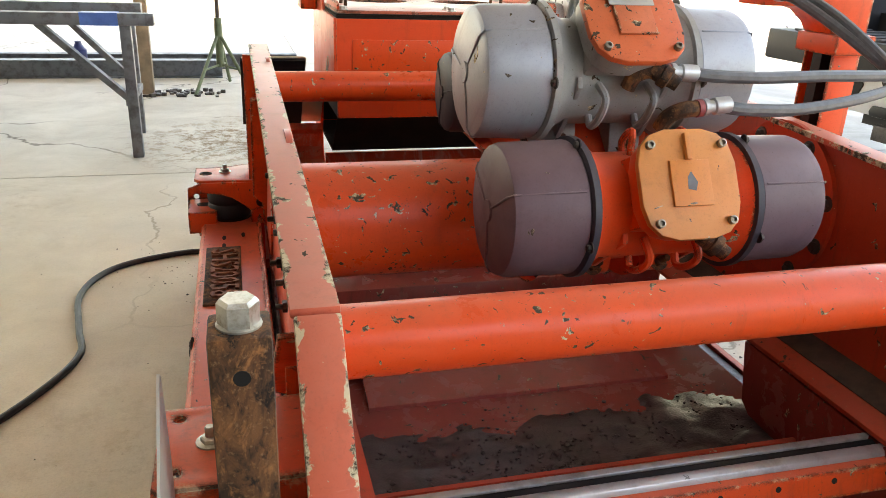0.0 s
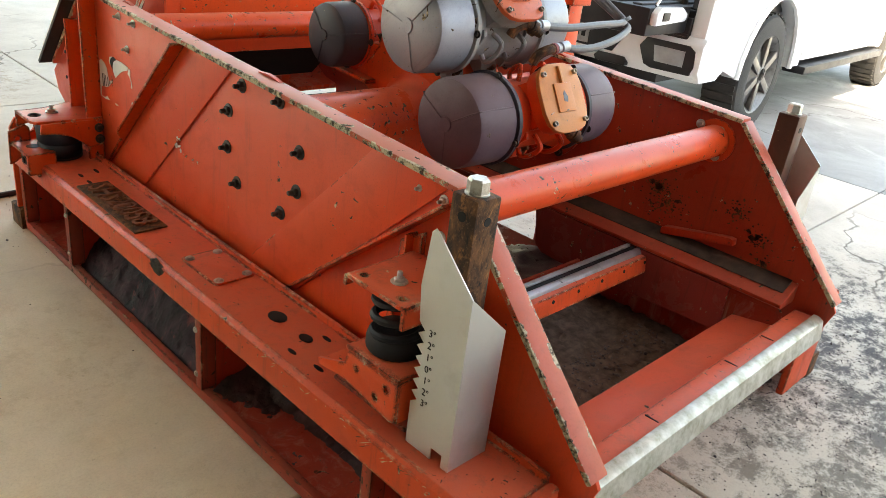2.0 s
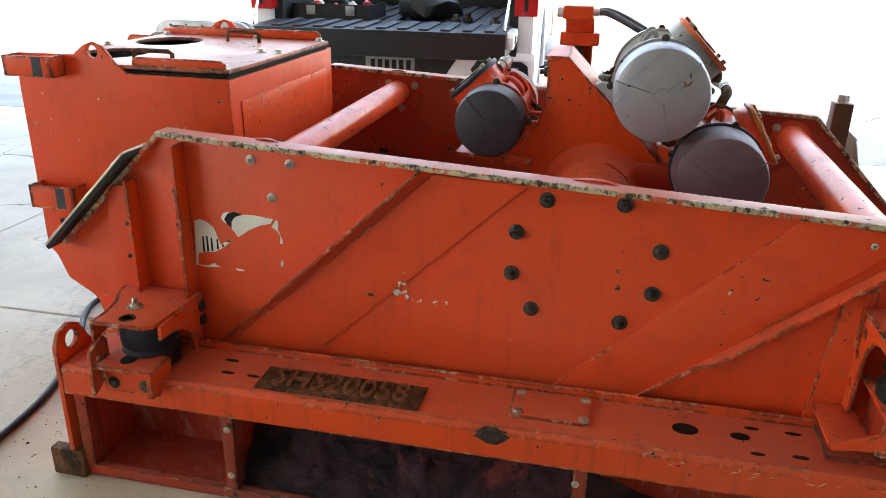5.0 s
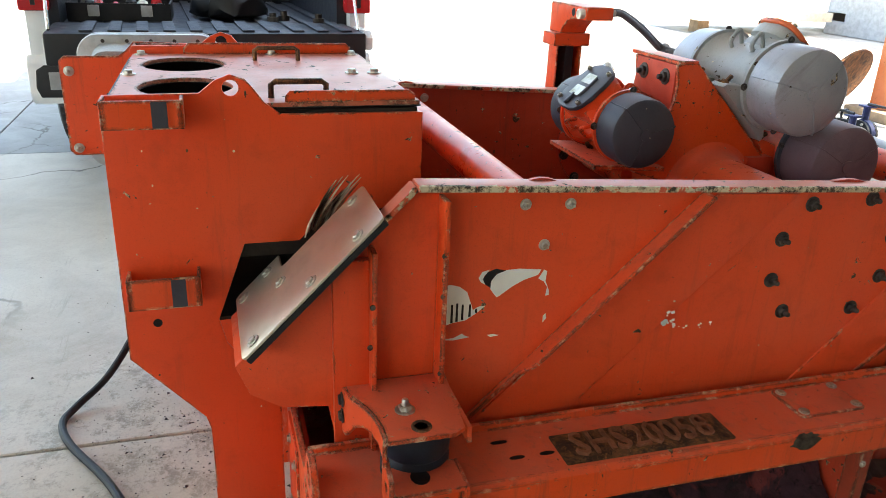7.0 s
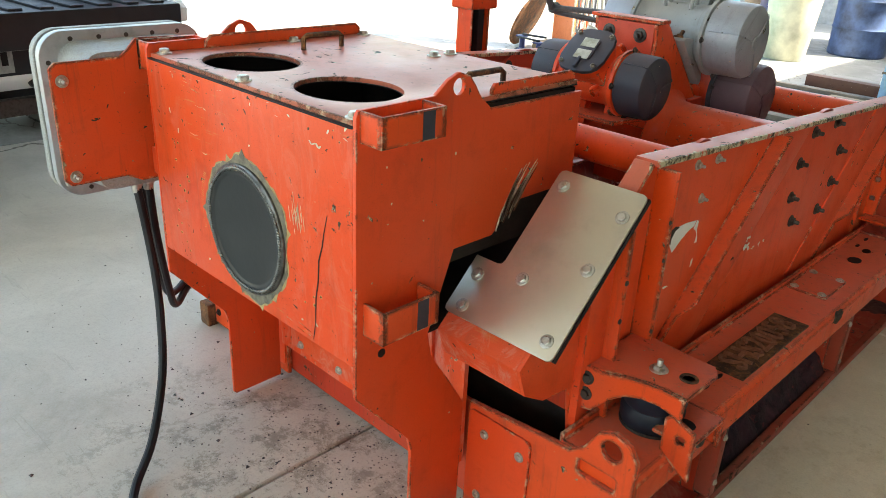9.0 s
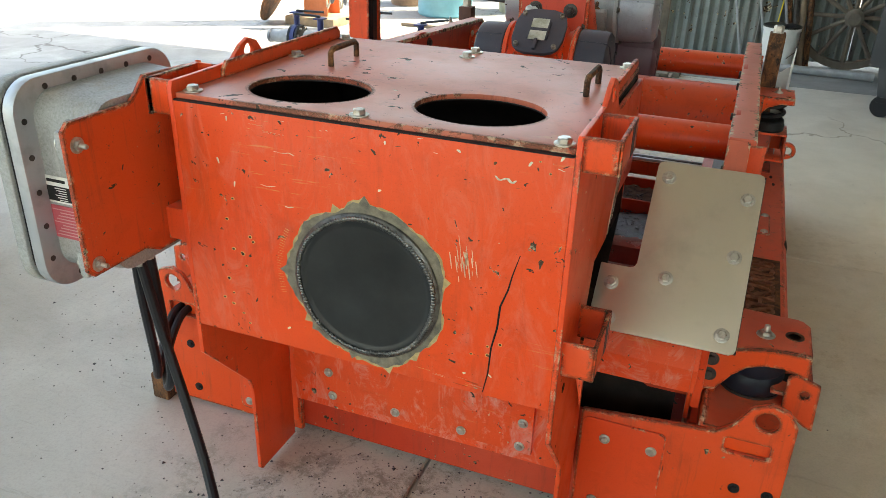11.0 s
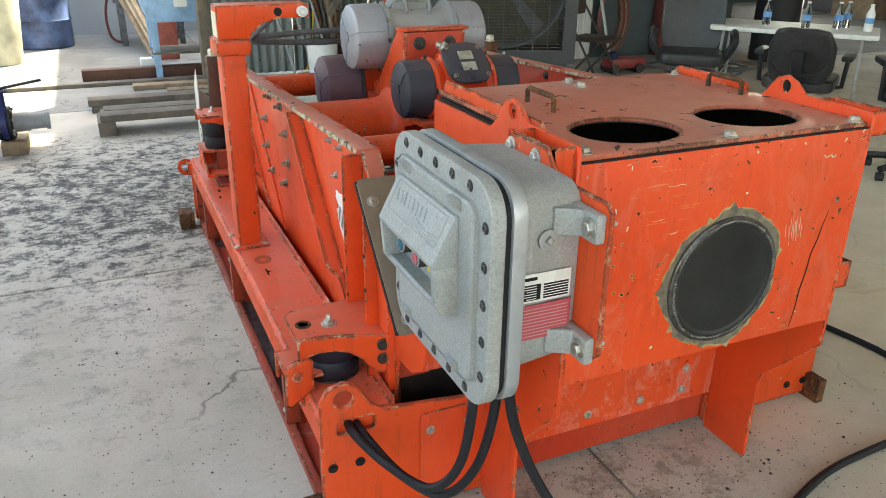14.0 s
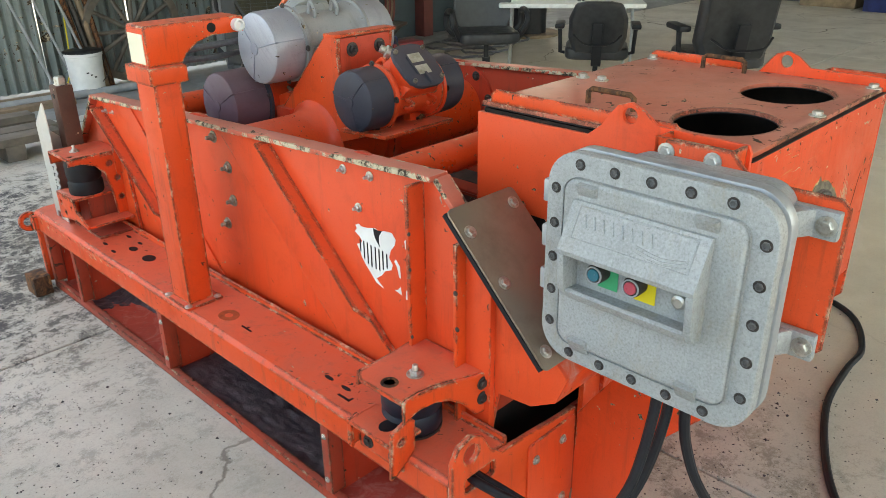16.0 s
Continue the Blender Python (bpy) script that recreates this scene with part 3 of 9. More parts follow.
# ---------------------------------------------------------------- shaker: skid
BEAM_Z = 0.345
CREAM_MARK = plain("cream_undercoat", (0.60, 0.47, 0.28), 0.6, 0.3, 60.0)
RED_BAY = painted("streaked_red_enamel", (0.46, 0.040, 0.018), (0.40, 0.058, 0.034), 0.8, 0.0, dust=0.1, grime=0.5, smear=0.42, rough=0.34)
skid = thing("skid_frame", (CX, 1.7, 0.09), "orange painted steel skid base, grimy inside, on concrete", "machine base")
XO, XI = -0.115, 0.076
for side in (-1, 1):
    s = lambda bm: side_of(bm, side)
    prof = [(XO, 0.262), (XO, 0.333), (XO + 0.012, BEAM_Z), (XI - 0.006, BEAM_Z), (XI - 0.006, 0.362), (XI, 0.366), (XI + 0.004, 0.36), (XI + 0.004, 0.262)]
    beam = part("side_beam", s(bm_prism(prof, "y", 0.47, 2.835, 0.002)), ORANGE_EDGE, skid)
    part("bottom_rail", s(bm_box(XO + 0.010, XO + 0.034, 0.50, 2.83, 0.004, 0.036, 0.003)), SKID_GRIMY, skid)
    for y0, y1, mat in ((0.52, 1.495, RED_BAY), (1.495, 2.38, SHELF_GRIME), (2.38, 2.83, RED_BAY)):
        if side < 0 or mat is not SHELF_GRIME:
            part("inner_wall", s(bm_box(XI + 0.022, XI + 0.028, y0, y1, 0.02, 0.29)), mat, skid)
        part("drip_shelf", s(bm_box(XO + 0.034, XI + 0.022, y0, y1, 0.012, 0.020)), mat, skid)
    for y in (0.52, 0.79, 1.495, 2.38, 2.80):
        part("post", s(bm_box(XO + 0.008, XO + 0.054, y - 0.016, y + 0.016, 0.036, 0.262, 0.003)), SKID_GRIMY, skid)
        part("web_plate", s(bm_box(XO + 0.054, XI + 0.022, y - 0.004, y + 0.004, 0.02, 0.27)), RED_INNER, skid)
    # frame of angle round the long opening, with its screws
    for y in (1.505, 2.38):
        for z in (0.08, 0.22):
            part("screw", s(bm_bolt((XO + 0.008, y, z), (-1, 0, 0), 0.006, 0.006)), ZINC, skid)
    # holes and slots in the beam's top
    for y, x, rx, ry in ((1.27, -0.01, 0.022, 0.030), (1.15, -0.01, 0.014, 0.022), (1.12, -0.07, 0.006, 0.016), (1.12, 0.03, 0.006, 0.016), (1.03, -0.06, 0.006, 0.018), (1.03, 0.03, 0.006, 0.018), (2.42, 0.02, 0.006, 0.020),
                         (2.40, -0.04, 0.006, 0.018), (2.33, -0.04, 0.006, 0.018)):
        part("slot", s(bm_prism(ring(x, y, rx, 12, ry), "z", BEAM_Z, BEAM_Z + 0.0012)), LABEL_BLACK, beam)
    # end plates at the feed end, with lug and slot
    lug = [(-0.118, 0.012), (0.335, 0.012), (0.335, 0.316), (0.288, 0.320), (0.09, 0.340), (0.045, 0.342), (0.012, 0.370), (-0.02, 0.425), (-0.055, 0.442), (-0.095, 0.430), (-0.116, 0.395)]
    part("end_plate", s(bm_prism(lug, "y", 2.835, 2.849, 0.003, (ring(-0.055, 0.395, 0.024, 14), rounded(-0.075, 0.02, 0.298, 0.335, 0.006, 2)))), ORANGE_EDGE, skid)
    part("cover_plate", s(bm_prism(rounded(0.140, 0.328, 0.04, 0.302, 0.015), "y", 2.849, 2.855, 0.001)), ORANGE, skid)
    for x, z in ((0.168, 0.250), (0.275, 0.252), (0.168, 0.065), (0.285, 0.065), (-0.02, 0.205), (-0.09, 0.205), (-0.08, 0.06), (-0.01, 0.06)):
        part("bolt", s(bm_bolt((x, 2.855 if x > 0.09 else 2.849, z), (0, 1, 0), 0.0085, 0.008)), ZINC if x > 0 else LABEL_BLACK, skid)
    # curved end at the discharge
    part("end_cap", s(bm_prism([(-0.115, 0.02), (0.085, 0.02), (0.085, BEAM_Z - 0.002), (-0.08, BEAM_Z - 0.002), (-0.115, 0.30)], "y", 0.445, 0.47, 0.008)), ORANGE_EDGE, skid)
    eye_bm = bm_prism(ring(-0.135, 0.300, 0.042, 18), "y", 0.452, 0.466, 0.003, (ring(-0.140, 0.300, 0.018, 12),))
    part("lifting_eye", s(merge(eye_bm, bm_box(-0.13, -0.10, 0.452, 0.50, 0.265, 0.325, 0.003))), ORANGE_EDGE, skid)
    # pointed ear and channel beside each feed-end mount
    part("clevis", s(merge(bm_prism([(-0.165, 0.305), (-0.145, 0.312), (-0.090, 0.352), (-0.090, 0.432), (-0.105, 0.446), (-0.160, 0.425)], "y", 2.700, 2.710, 0.002, (ring(-0.132, 0.395, 0.010, 10),)),
                           bm_box(-0.155, -0.062, 2.552, 2.700, 0.376, 0.386, 0.003), bm_box(-0.155, -0.146, 2.552, 2.560, 0.312, 0.378, 0.002), bm_box(-0.155, -0.062, 2.545, 2.553, 0.312, 0.386, 0.003), bm_box(-0.124, -0.115, 2.552, 2.700, 0.300, 0.378, 0.002))), ORANGE_EDGE, skid)
    part("slot", s(bm_prism(ring(-0.105, 2.635, 0.024, 14, 0.020), "z", 0.386, 0.3872)), LABEL_BLACK, skid)
    for y in (2.585, 2.672):
        part("bolt", s(bm_bolt((-0.124, y, 0.326), (-1, 0, 0), 0.011, 0.009)), DARK_STEEL, skid)
    # cream scratches and flaked edge where the beam is knocked
    rk = random.Random(40 + side)
    for k in range(46):
        y, z = rk.uniform(0.50, 1.32), 0.333 - abs(rk.gauss(0, 0.013))
        ln, lean = rk.uniform(0.003, 0.020) * (2.0 if k % 11 == 0 else 1.0), rk.uniform(-0.9, 0.1)
        w_ = rk.uniform(0.0005, 0.0016)
        part("scratch_mark", s(bm_prism([(y, z), (y + ln * 0.5, z + lean * ln * 0.5 - w_), (y + ln, z + lean * ln), (y + ln * 0.5, z + lean * ln * 0.5 + w_)], "x", XO - 0.0006, XO + 0.0005)), CREAM_MARK if k % 4 else RUST, beam)
for y0, y1 in ((0.66, 0.672), (1.20, 1.212), (2.82, 2.83)):
    part("cross_member", bm_box(0.113, 2 * CX - 0.113, y0, y1, 0.02, 0.13 if y0 < 1 else (0.22 if y0 < 2 else 0.30)), RED_INNER, skid)
# added sheet that stands in for the shade in the gap under the chute
part("throat_wall", bm_box(0.14, 2 * CX - 0.14, 2.716, 2.722, 0.16, 0.44), HOLLOW_DARK, skid, "near-black sheet added behind the chute to darken the gap")
part("sump_plate", bm_box(0.113, 2 * CX - 0.113, 1.212, 2.82, 0.15, 0.158), RED_GRIMY_DIM, skid, "dark red plate smeared with black sludge")
part("sump_slope", bm_prism([(1.60, 0.158), (2.30, 0.30), (2.30, 0.31), (1.60, 0.168)], "x", 0.30, 1.13), RED_GRIMY_DIM, skid)
ORANGE_SMEAR = painted("splashed_orange_enamel", (0.76, 0.068, 0.014), (0.72, 0.088, 0.028), 0.7, 0.5, smear=0.55, scratch=0.3, chip_scale=44.0)
part("centre_plate", bm_box(0.44, 1.03, 2.868, 2.880, 0.165, 0.47, 0.002), ORANGE_SMEAR, skid)
part("lower_strip", bm_box(0.34, 1.10, 2.854, 2.868, 0.135, 0.50), ORANGE_SMEAR, skid)
for x in (0.47, 0.62, 0.80, 0.98):
    part("bolt", bm_bolt((x, 2.880, 0.185), (0, 1, 0), 0.0085, 0.009), ZINC, skid)
for x in (0.465, 0.99):
    part("bolt", bm_bolt((x, 2.880, 0.255), (0, 1, 0), 0.0085, 0.009), ZINC, skid)
for x in (0.465, 0.66, 0.84, 0.99):
    part("bolt", bm_bolt((x, 2.880, 0.42), (0, 1, 0), 0.0085, 0.009), ZINC, skid)

# welded number plate and bolted cover on one beam
pad = thing("number_plate", (-0.041, 2.095, BEAM_Z), "rusty steel plate with weld-bead characters on the skid beam", "plate")
part("backing", bm_box(-0.092, 0.010, 1.885, 2.305, BEAM_Z, BEAM_Z + 0.006, 0.002), RUST, pad)
beads = text_mesh("SHS20058", 0.112, pose(-0.041, 2.095, BEAM_Z + 0.009, 0, 0, -90), 0.004, 0.76)
bmesh.ops.subdivide_edges(beads, edges=[e for e in beads.edges if e.calc_length() > 0.012], cuts=2)
for vt in beads.verts:
    vt.co += Vector((0.0035 * noise.noise(vt.co * 90), 0.0035 * noise.noise(vt.co * 90 + Vector((9, 0, 0))), 0.002 * noise.noise(vt.co * 120)))
part("weld_lettering", beads, metal("weld_bead", (0.26, 0.10, 0.05), (0.12, 0.05, 0.028), 0.55, 45.0, 0.2, 0.7), pad, "raised rusty weld characters")
hatch = thing("hatch_cover", (0.0, 1.58, BEAM_Z), "flat orange bolted cover plate on the skid beam", "cover plate")
part("plate", bm_prism(rounded(-0.060, 0.062, 1.485, 1.675, 0.012), "z", BEAM_Z, BEAM_Z + 0.006, 0.001), ORANGE_EDGE, hatch)
for x in (-0.041, 0.044):
    for y in (1.50, 1.655):
        part("bolt", bm_bolt((x, y, BEAM_Z + 0.006), (0, 0, 1), 0.009, 0.007), ZINC, hatch)

# a cake of mud on one beam's edge
CAKE = plain("brown_dried_mud", (0.055, 0.042, 0.032), 0.9, 0.6, 60.0, 0, 0.9, 0.2)
cake = bmesh.new()
bmesh.ops.create_icosphere(cake, subdivisions=4, radius=1.0)
for vt in cake.verts:
    d = vt.co.copy()
    k = 1 + 0.30 * noise.noise(d * 2.1) + 0.16 * noise.noise(d * 6.0) + 0.10 * noise.noise(d * 15.0)
    vt.co = Vector((-0.112 + 0.007 * d.x * k, 1.705 + 0.042 * d.y * k, 0.322 + 0.021 * d.z * k))
part("mud_cake", cake, CAKE, skid, "dark cake of dried mud")
part("stain_ring", bm_prism(ring(1.473, 1.841, 0.030, 26, 0.036), "z", BEAM_Z, BEAM_Z + 0.0008, 0.0, (ring(1.473, 1.841, 0.012, 26, 0.015),)), plain("brown_ring_stain", (0.38, 0.075, 0.024), 0.5, 0.3, 50.0), skid, "rusty ring mark")
for y0, y1, x0, x1 in ((1.925, 1.975, 1.478, 1.484), (1.945, 1.951, 1.470, 1.484), (2.405, 2.450, 1.500, 1.507), (2.444, 2.450, 1.490, 1.507)):
    part("torch_cut", bm_box(x0, x1, y0, y1, BEAM_Z, BEAM_Z + 0.001), LABEL_BLACK, skid)

# timber against the skid's ends
for x, y, w in ((-0.105, 2.86, 0.032), (1.565, 2.83, 0.055), (1.60, 0.50, 0.07)):
    single("timber_block", bm_box(x - w / 2, x + w / 2, y - 0.05, y + 0.05, 0.0, 0.085, 0.006), RUST, "short dark timber block against the skid's foot", "timber", group="blocks by the skid")

# dry cuttings in the sump
SOIL = plain("dry_cuttings", (0.125, 0.092, 0.074), 0.95, 0.55, 30.0, 0, 1.0, 0.2)
bm = bmesh.new()
bmesh.ops.create_grid(bm, x_segments=60, y_segments=44, size=0.5)
for vt in bm.verts:
    x, y = CX + vt.co.x * 1.16, 0.935 + vt.co.y * 0.52
    vt.co = Vector((x, y, 0.085 + 0.022 * noise.noise((x * 4, y * 4, 0)) + 0.010 * noise.noise((x * 18, y * 18, 3)) + 0.012 * noise.noise((x * 48, y * 48, 5))))
single("dry_cuttings", bm, SOIL, "grey-brown dried drill cuttings lying in the sump", "soil", "stuff", (CX, 0.935, 0.04))
SLUDGE = plain("wet_black_sludge", (0.058, 0.044, 0.046), 0.36, 0.6, 22.0, 0, 0.7)
bm = bmesh.new()
bmesh.ops.create_grid(bm, x_segments=60, y_segments=40, size=0.5)
for vt in bm.verts:
    x, y = CX + vt.co.x * 1.10, 1.52 + vt.co.y * 0.55
    vt.co = Vector((x, y, 0.172 + 0.010 * noise.noise((x * 3, y * 5, 1)) + 0.010 * noise.noise((x * 14, y * 14, 2)) + 0.007 * noise.noise((x * 45, y * 45, 4)) - 0.18 * max(0.0, y - 1.41 + 0.05 * noise.noise((x * 9, 7, 1)))))
single("black_sludge", bm, SLUDGE, "wet black drilling mud left on the sump plate", "mud", "stuff", (CX, 1.5, 0.15))

RUST_ZINC = metal("dull_rusty_bolt", (0.34, 0.30, 0.24), (0.12, 0.075, 0.045), 0.45, 70.0, 0.7, 0.7)
# clods of mud over the sump
rc = random.Random(31)
clods = bmesh.new()
for k in range(2600):
    x, y = rc.uniform(0.22, 1.22), (rc.gauss(0.93, 0.13) if k % 2 else rc.gauss(1.28, 0.10))
    y = min(max(y, 0.69), 1.55)
    if 0.92 < y < 1.06:
        continue
    sz = rc.uniform(0.0015, 0.0045) * (1.9 if rc.random() < 0.07 else 1.0)
    z0 = 0.093 if y < 1.0 else 0.173 - 0.10 * max(0.0, y - 1.40)
    bmesh.ops.create_icosphere(clods, subdivisions=1, radius=sz, matrix=Matrix.Translation((x, y, z0)) @ Matrix.Rotation(rc.uniform(0, 6), 4, "Z") @ Matrix.Diagonal((rc.uniform(0.8, 1.6), 1, rc.uniform(0.5, 0.9), 1)))
def wet_mud(name):
    """Wet drilling mud: purple-brown film over black, glossy in the hollows."""
    m, nt, bsdf = shader(name)
    v = coords(nt)
    n1 = noise_tex(nt, v, 5.0, 7, 0.7, 0.8)
    n2 = noise_tex(nt, v, 34.0, 6, 0.72, 0.5)
    col = mixc(nt, ramp(nt, n1, 0.38, 0.62), (0.010, 0.008, 0.010), (0.075, 0.034, 0.044))
    col = mixc(nt, ramp(nt, noise_tex(nt, v, 7.5, 5, 0.7, 0.6), 0.58, 0.66, 0, 0.7), col, (0.20, 0.040, 0.036))
    col = mixc(nt, ramp(nt, n2, 0.56, 0.66), col, (0.012, 0.010, 0.011))
    nt.links.new(col, bsdf.inputs["Base Color"])
    nt.links.new(ramp(nt, n1, 0.3, 0.7, 0.5, 0.8), bsdf.inputs["Roughness"])
    bsdf.inputs["Specular IOR Level"].default_value = 0.12
    bump(nt, bsdf, calc(nt, "ADD", n2, noise_tex(nt, v, 110.0, 4, 0.7)), 0.5, 0.004)
    return m


WET_MUD = wet_mud("wet_purple_black_mud")
for side in (-1, 1):
    # a sloping bank of mud fills the long bay
    bm = bmesh.new()
    bmesh.ops.create_grid(bm, x_segments=40, y_segments=150, size=0.5)
    for vt in bm.verts:
        u, y = vt.co.x + 0.5, 1.942 + vt.co.y * 0.855
        x = XO + 0.036 + u * (XI - XO - 0.018)
        rise = 0.024 + (0.215 if side < 0 else 0.004) * u ** 0.9
        rough_ = 0.016 * noise.noise((u * 4, y * 7, 3 + side)) + 0.011 * noise.noise((u * 9, y * 24, 8)) + 0.0045 * noise.noise((u * 26, y * 90, 2))
        vt.co = Vector((x, y, max(0.021, rise + (1.0 if side < 0 else 0.30) * rough_ * min(1.0, 6 * u + 0.2))))
    single("shelf_mud", side_of(bm, side), WET_MUD if side < 0 else SLUDGE, "wet purple-black mud lying inside the skid's long bay", "mud", "stuff", (CX + side * CX, 1.942, 0.02))
    # powder swept into the back and the corner of the bay beside it
    bm = bmesh.new()
    bmesh.ops.create_grid(bm, x_segments=30, y_segments=150, size=0.5)
    for vt in bm.verts:
        x, y = vt.co.x * 0.168 + 0.008, 1.145 + vt.co.y * 0.68
        back = max(0.0, (x - 0.035) / 0.06) * 0.030 + 0.075 * max(0.0, 1 - (1.485 - y) / 0.22) * max(0.0, (x + 0.09) / 0.18) + 0.02 * max(0.0, 1 - (y - 0.805) / 0.2)
        vt.co = Vector((x, y, 0.0125 + back + 0.012 * noise.noise((x * 14, y * 6, 3 + side)) + 0.005 * noise.noise((x * 40, y * 40, 8)) + 0.004 * noise.noise((x * 130, y * 130, 2))))
    single("shelf_powder", side_of(bm, side), SLUDGE, "black powder swept into the corners of the skid's bay", "powder", "stuff", (CX + side * CX, 1.145, 0.02))
single("mud_clods", clods, SLUDGE, "small crumbled clods of dark mud in the sump", "mud", "stuff", (CX, 1.0, 0.09))

# ---------------------------------------------------------------- shaker: basket
basket = thing("shaker_basket", (CX, 1.6, 0.30), "orange steel vibrating basket with chipped rims and screen rails", "shaker basket")
XP0, XP1 = 0.105, 0.115
outline = [(2.60, 0.92), (0.805, 0.829), (0.395, 0.40), (0.378, 0.37), (0.405, 0.285), (0.60, 0.295), (2.76, 0.295), (2.785, 0.44), (2.88, 0.450), (2.945, 0.49), (2.972, 0.56)]
for side in (-1, 1):
    s = lambda bm: side_of(bm, side)
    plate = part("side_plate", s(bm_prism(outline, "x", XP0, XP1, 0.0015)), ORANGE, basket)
    # inward faces take a dimmer red: the basket's inner shade put into the enamel
    plate.data.materials.append(RED_DIM_STAINED)
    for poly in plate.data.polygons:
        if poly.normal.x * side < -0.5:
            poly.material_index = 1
    # rolled rim along the top and the sloping front
    def rim_bar(y0, z0, y1, z1, w0=0.072, w1=0.132, t=0.014, lift=0.008, bev=0.004):
        d = Vector((0, y1 - y0, z1 - z0))
        ln = d.length
        m = Matrix.Translation((0, y0, z0)) @ Matrix.Rotation(math.atan2(z1 - z0, y1 - y0), 4, "X")
        return turned(bm_box(w0, w1, 0, ln, -t + lift, lift, bev), m)
    part("rim", s(rim_bar(0.800, 0.832, 2.605, 0.925)), ORANGE_RIM, basket)
    part("rim", s(rim_bar(0.385, 0.392, 0.800, 0.829, 0.076)), ORANGE_RIM, basket)
    part("rim", s(rim_bar(2.93, 0.600, 2.605, 0.925, 0.085)), ORANGE_RIM, basket)
    # upright channel at the feed end
    part("upright_rib", s(bm_box(0.050, XP0, 2.545, 2.555, 0.34, 0.905, 0.002)), ORANGE_EDGE, basket)
    part("upright_rib", s(bm_box(0.055, XP0, 2.690, 2.700, 0.34, 0.805, 0.002)), ORANGE_EDGE, basket)
    part("rib_lip", s(bm_box(0.085, XP0, 2.700, 2.775, 0.34, 0.78, 0.003)), ORANGE, basket)
    # slanted stiffeners: a standing bar tapered at its foot, and a thin welded edge
    def slant(y0, z0, y1, z1, deep, thick=0.008, foot=0.3):
        d = Vector((y1 - y0, z1 - z0))
        n = Vector((-d.y, d.x)).normalized() * thick
        bm = bmesh.new()
        cuts = [(0.0, deep), (1 - foot, deep), (1 - foot * 0.78, deep * 0.42), (1.0, deep * 0.3)]
        rows = []
        for t, dp in cuts:
            y, z = y0 + d.x * t, z0 + d.y * t
            rows.append([bm.verts.new((XP0, y, z)), bm.verts.new((XP0 - dp, y, z)), bm.verts.new((XP0 - dp, y + n.x, z + n.y)), bm.verts.new((XP0, y + n.x, z + n.y))])
        for A, B in zip(rows, rows[1:]):
            for q in range(4):
                bm.faces.new((A[q], A[(q + 1) % 4], B[(q + 1) % 4], B[q]))
        bm.faces.new(rows[0])
        bm.faces.new(rows[-1][::-1])
        bmesh.ops.recalc_face_normals(bm, faces=bm.faces[:])
        bmesh.ops.bevel(bm, geom=bm.edges[:], offset=0.0015, segments=1, affect="EDGES")
        return bm
    part("slant_rib", s(slant(1.93, 0.875, 2.49, 0.345, 0.048)), ORANGE_EDGE if side < 0 else ORANGE_RIB, basket)
    part("slant_rib", s(slant(0.822, 0.79, 1.38, 0.345, 0.048)), ORANGE_EDGE if side < 0 else ORANGE_RIB, basket)
    part("slant_panel", s(bm_prism([(1.675, 0.862), (1.90, 0.872), (2.47, 0.345), (2.226, 0.345)], "x", XP0 - 0.007, XP0, 0.0015)), ORANGE, basket)
    part("slant_panel", s(bm_prism([(1.075, 0.838), (0.85, 0.815), (1.36, 0.345), (1.59, 0.345)], "x", XP0 - 0.007, XP0, 0.0015)), ORANGE, basket)
    part("upright_rib", s(bm_box(0.070, XP0, 0.925, 0.932, 0.56, 0.69, 0.002)), ORANGE_EDGE, basket)
    part("upright_rib", s(bm_prism([(0.90, 0.345), (1.00, 0.345), (0.965, 0.66), (0.90, 0.70)], "x", 0.092, XP0, 0.002)), ORANGE_EDGE, basket)
    # bolts round the ends of the cross tubes
    for y, z in ((1.63, 0.831), (1.697, 0.747), (1.704, 0.641), (1.652, 0.552), (1.455, 0.835), (1.365, 0.730), (1.372, 0.624), (1.439, 0.541)):
        part("bolt", s(bm_bolt((XP0, y, z), (-1, 0, 0), 0.0128, 0.013, True, 0.012)), DARK_STEEL if side < 0 else RUST_ZINC, basket)
        part("bolt", s(bm_bolt((XP1 + 0.012, y, z), (1, 0, 0), 0.0128, 0.012)), DARK_STEEL, basket)
    for y, z in ((2.365, 0.872), (2.262, 0.868), (2.315, 0.778), (0.93, 0.79), (0.858, 0.705), (0.862, 0.785)):
        part("bolt", s(bm_bolt((XP0, y, z), (-1, 0, 0), 0.0085, 0.010, True, 0.008)), ZINC, basket)
        part("bolt", s(bm_bolt((XP1 + 0.01, y, z), (1, 0, 0), 0.010, 0.008)), ZINC, basket)
    for y0, y1 in ((2.70, 0.69), (2.705, 0.60), (2.553, 0.70), (2.553, 0.52), (2.553, 0.79)):
        part("bolt", s(bm_bolt((0.054, y0 + (0 if y0 < 2.6 else -0.0), y1), (-1, 0, 0), 0.004, 0.004)), DARK_STEEL, basket)
    # round flanges where the tubes meet the plates
    part("flange", s(bm_lathe([(0, 0.195), (0.012, 0.195)], (XP1, 1.535, 0.69), (1, 0, 0), 36)), RED_INNER, basket)
    part("flange", s(bm_lathe([(0, 0.085), (0.010, 0.085)], (XP1, 2.33, 0.84), (1, 0, 0), 28)), RED_INNER, basket)
    part("flange", s(bm_lathe([(0, 0.068), (0.008, 0.068)], (XP1, 0.876, 0.750), (1, 0, 0), 28)), ORANGE, basket)
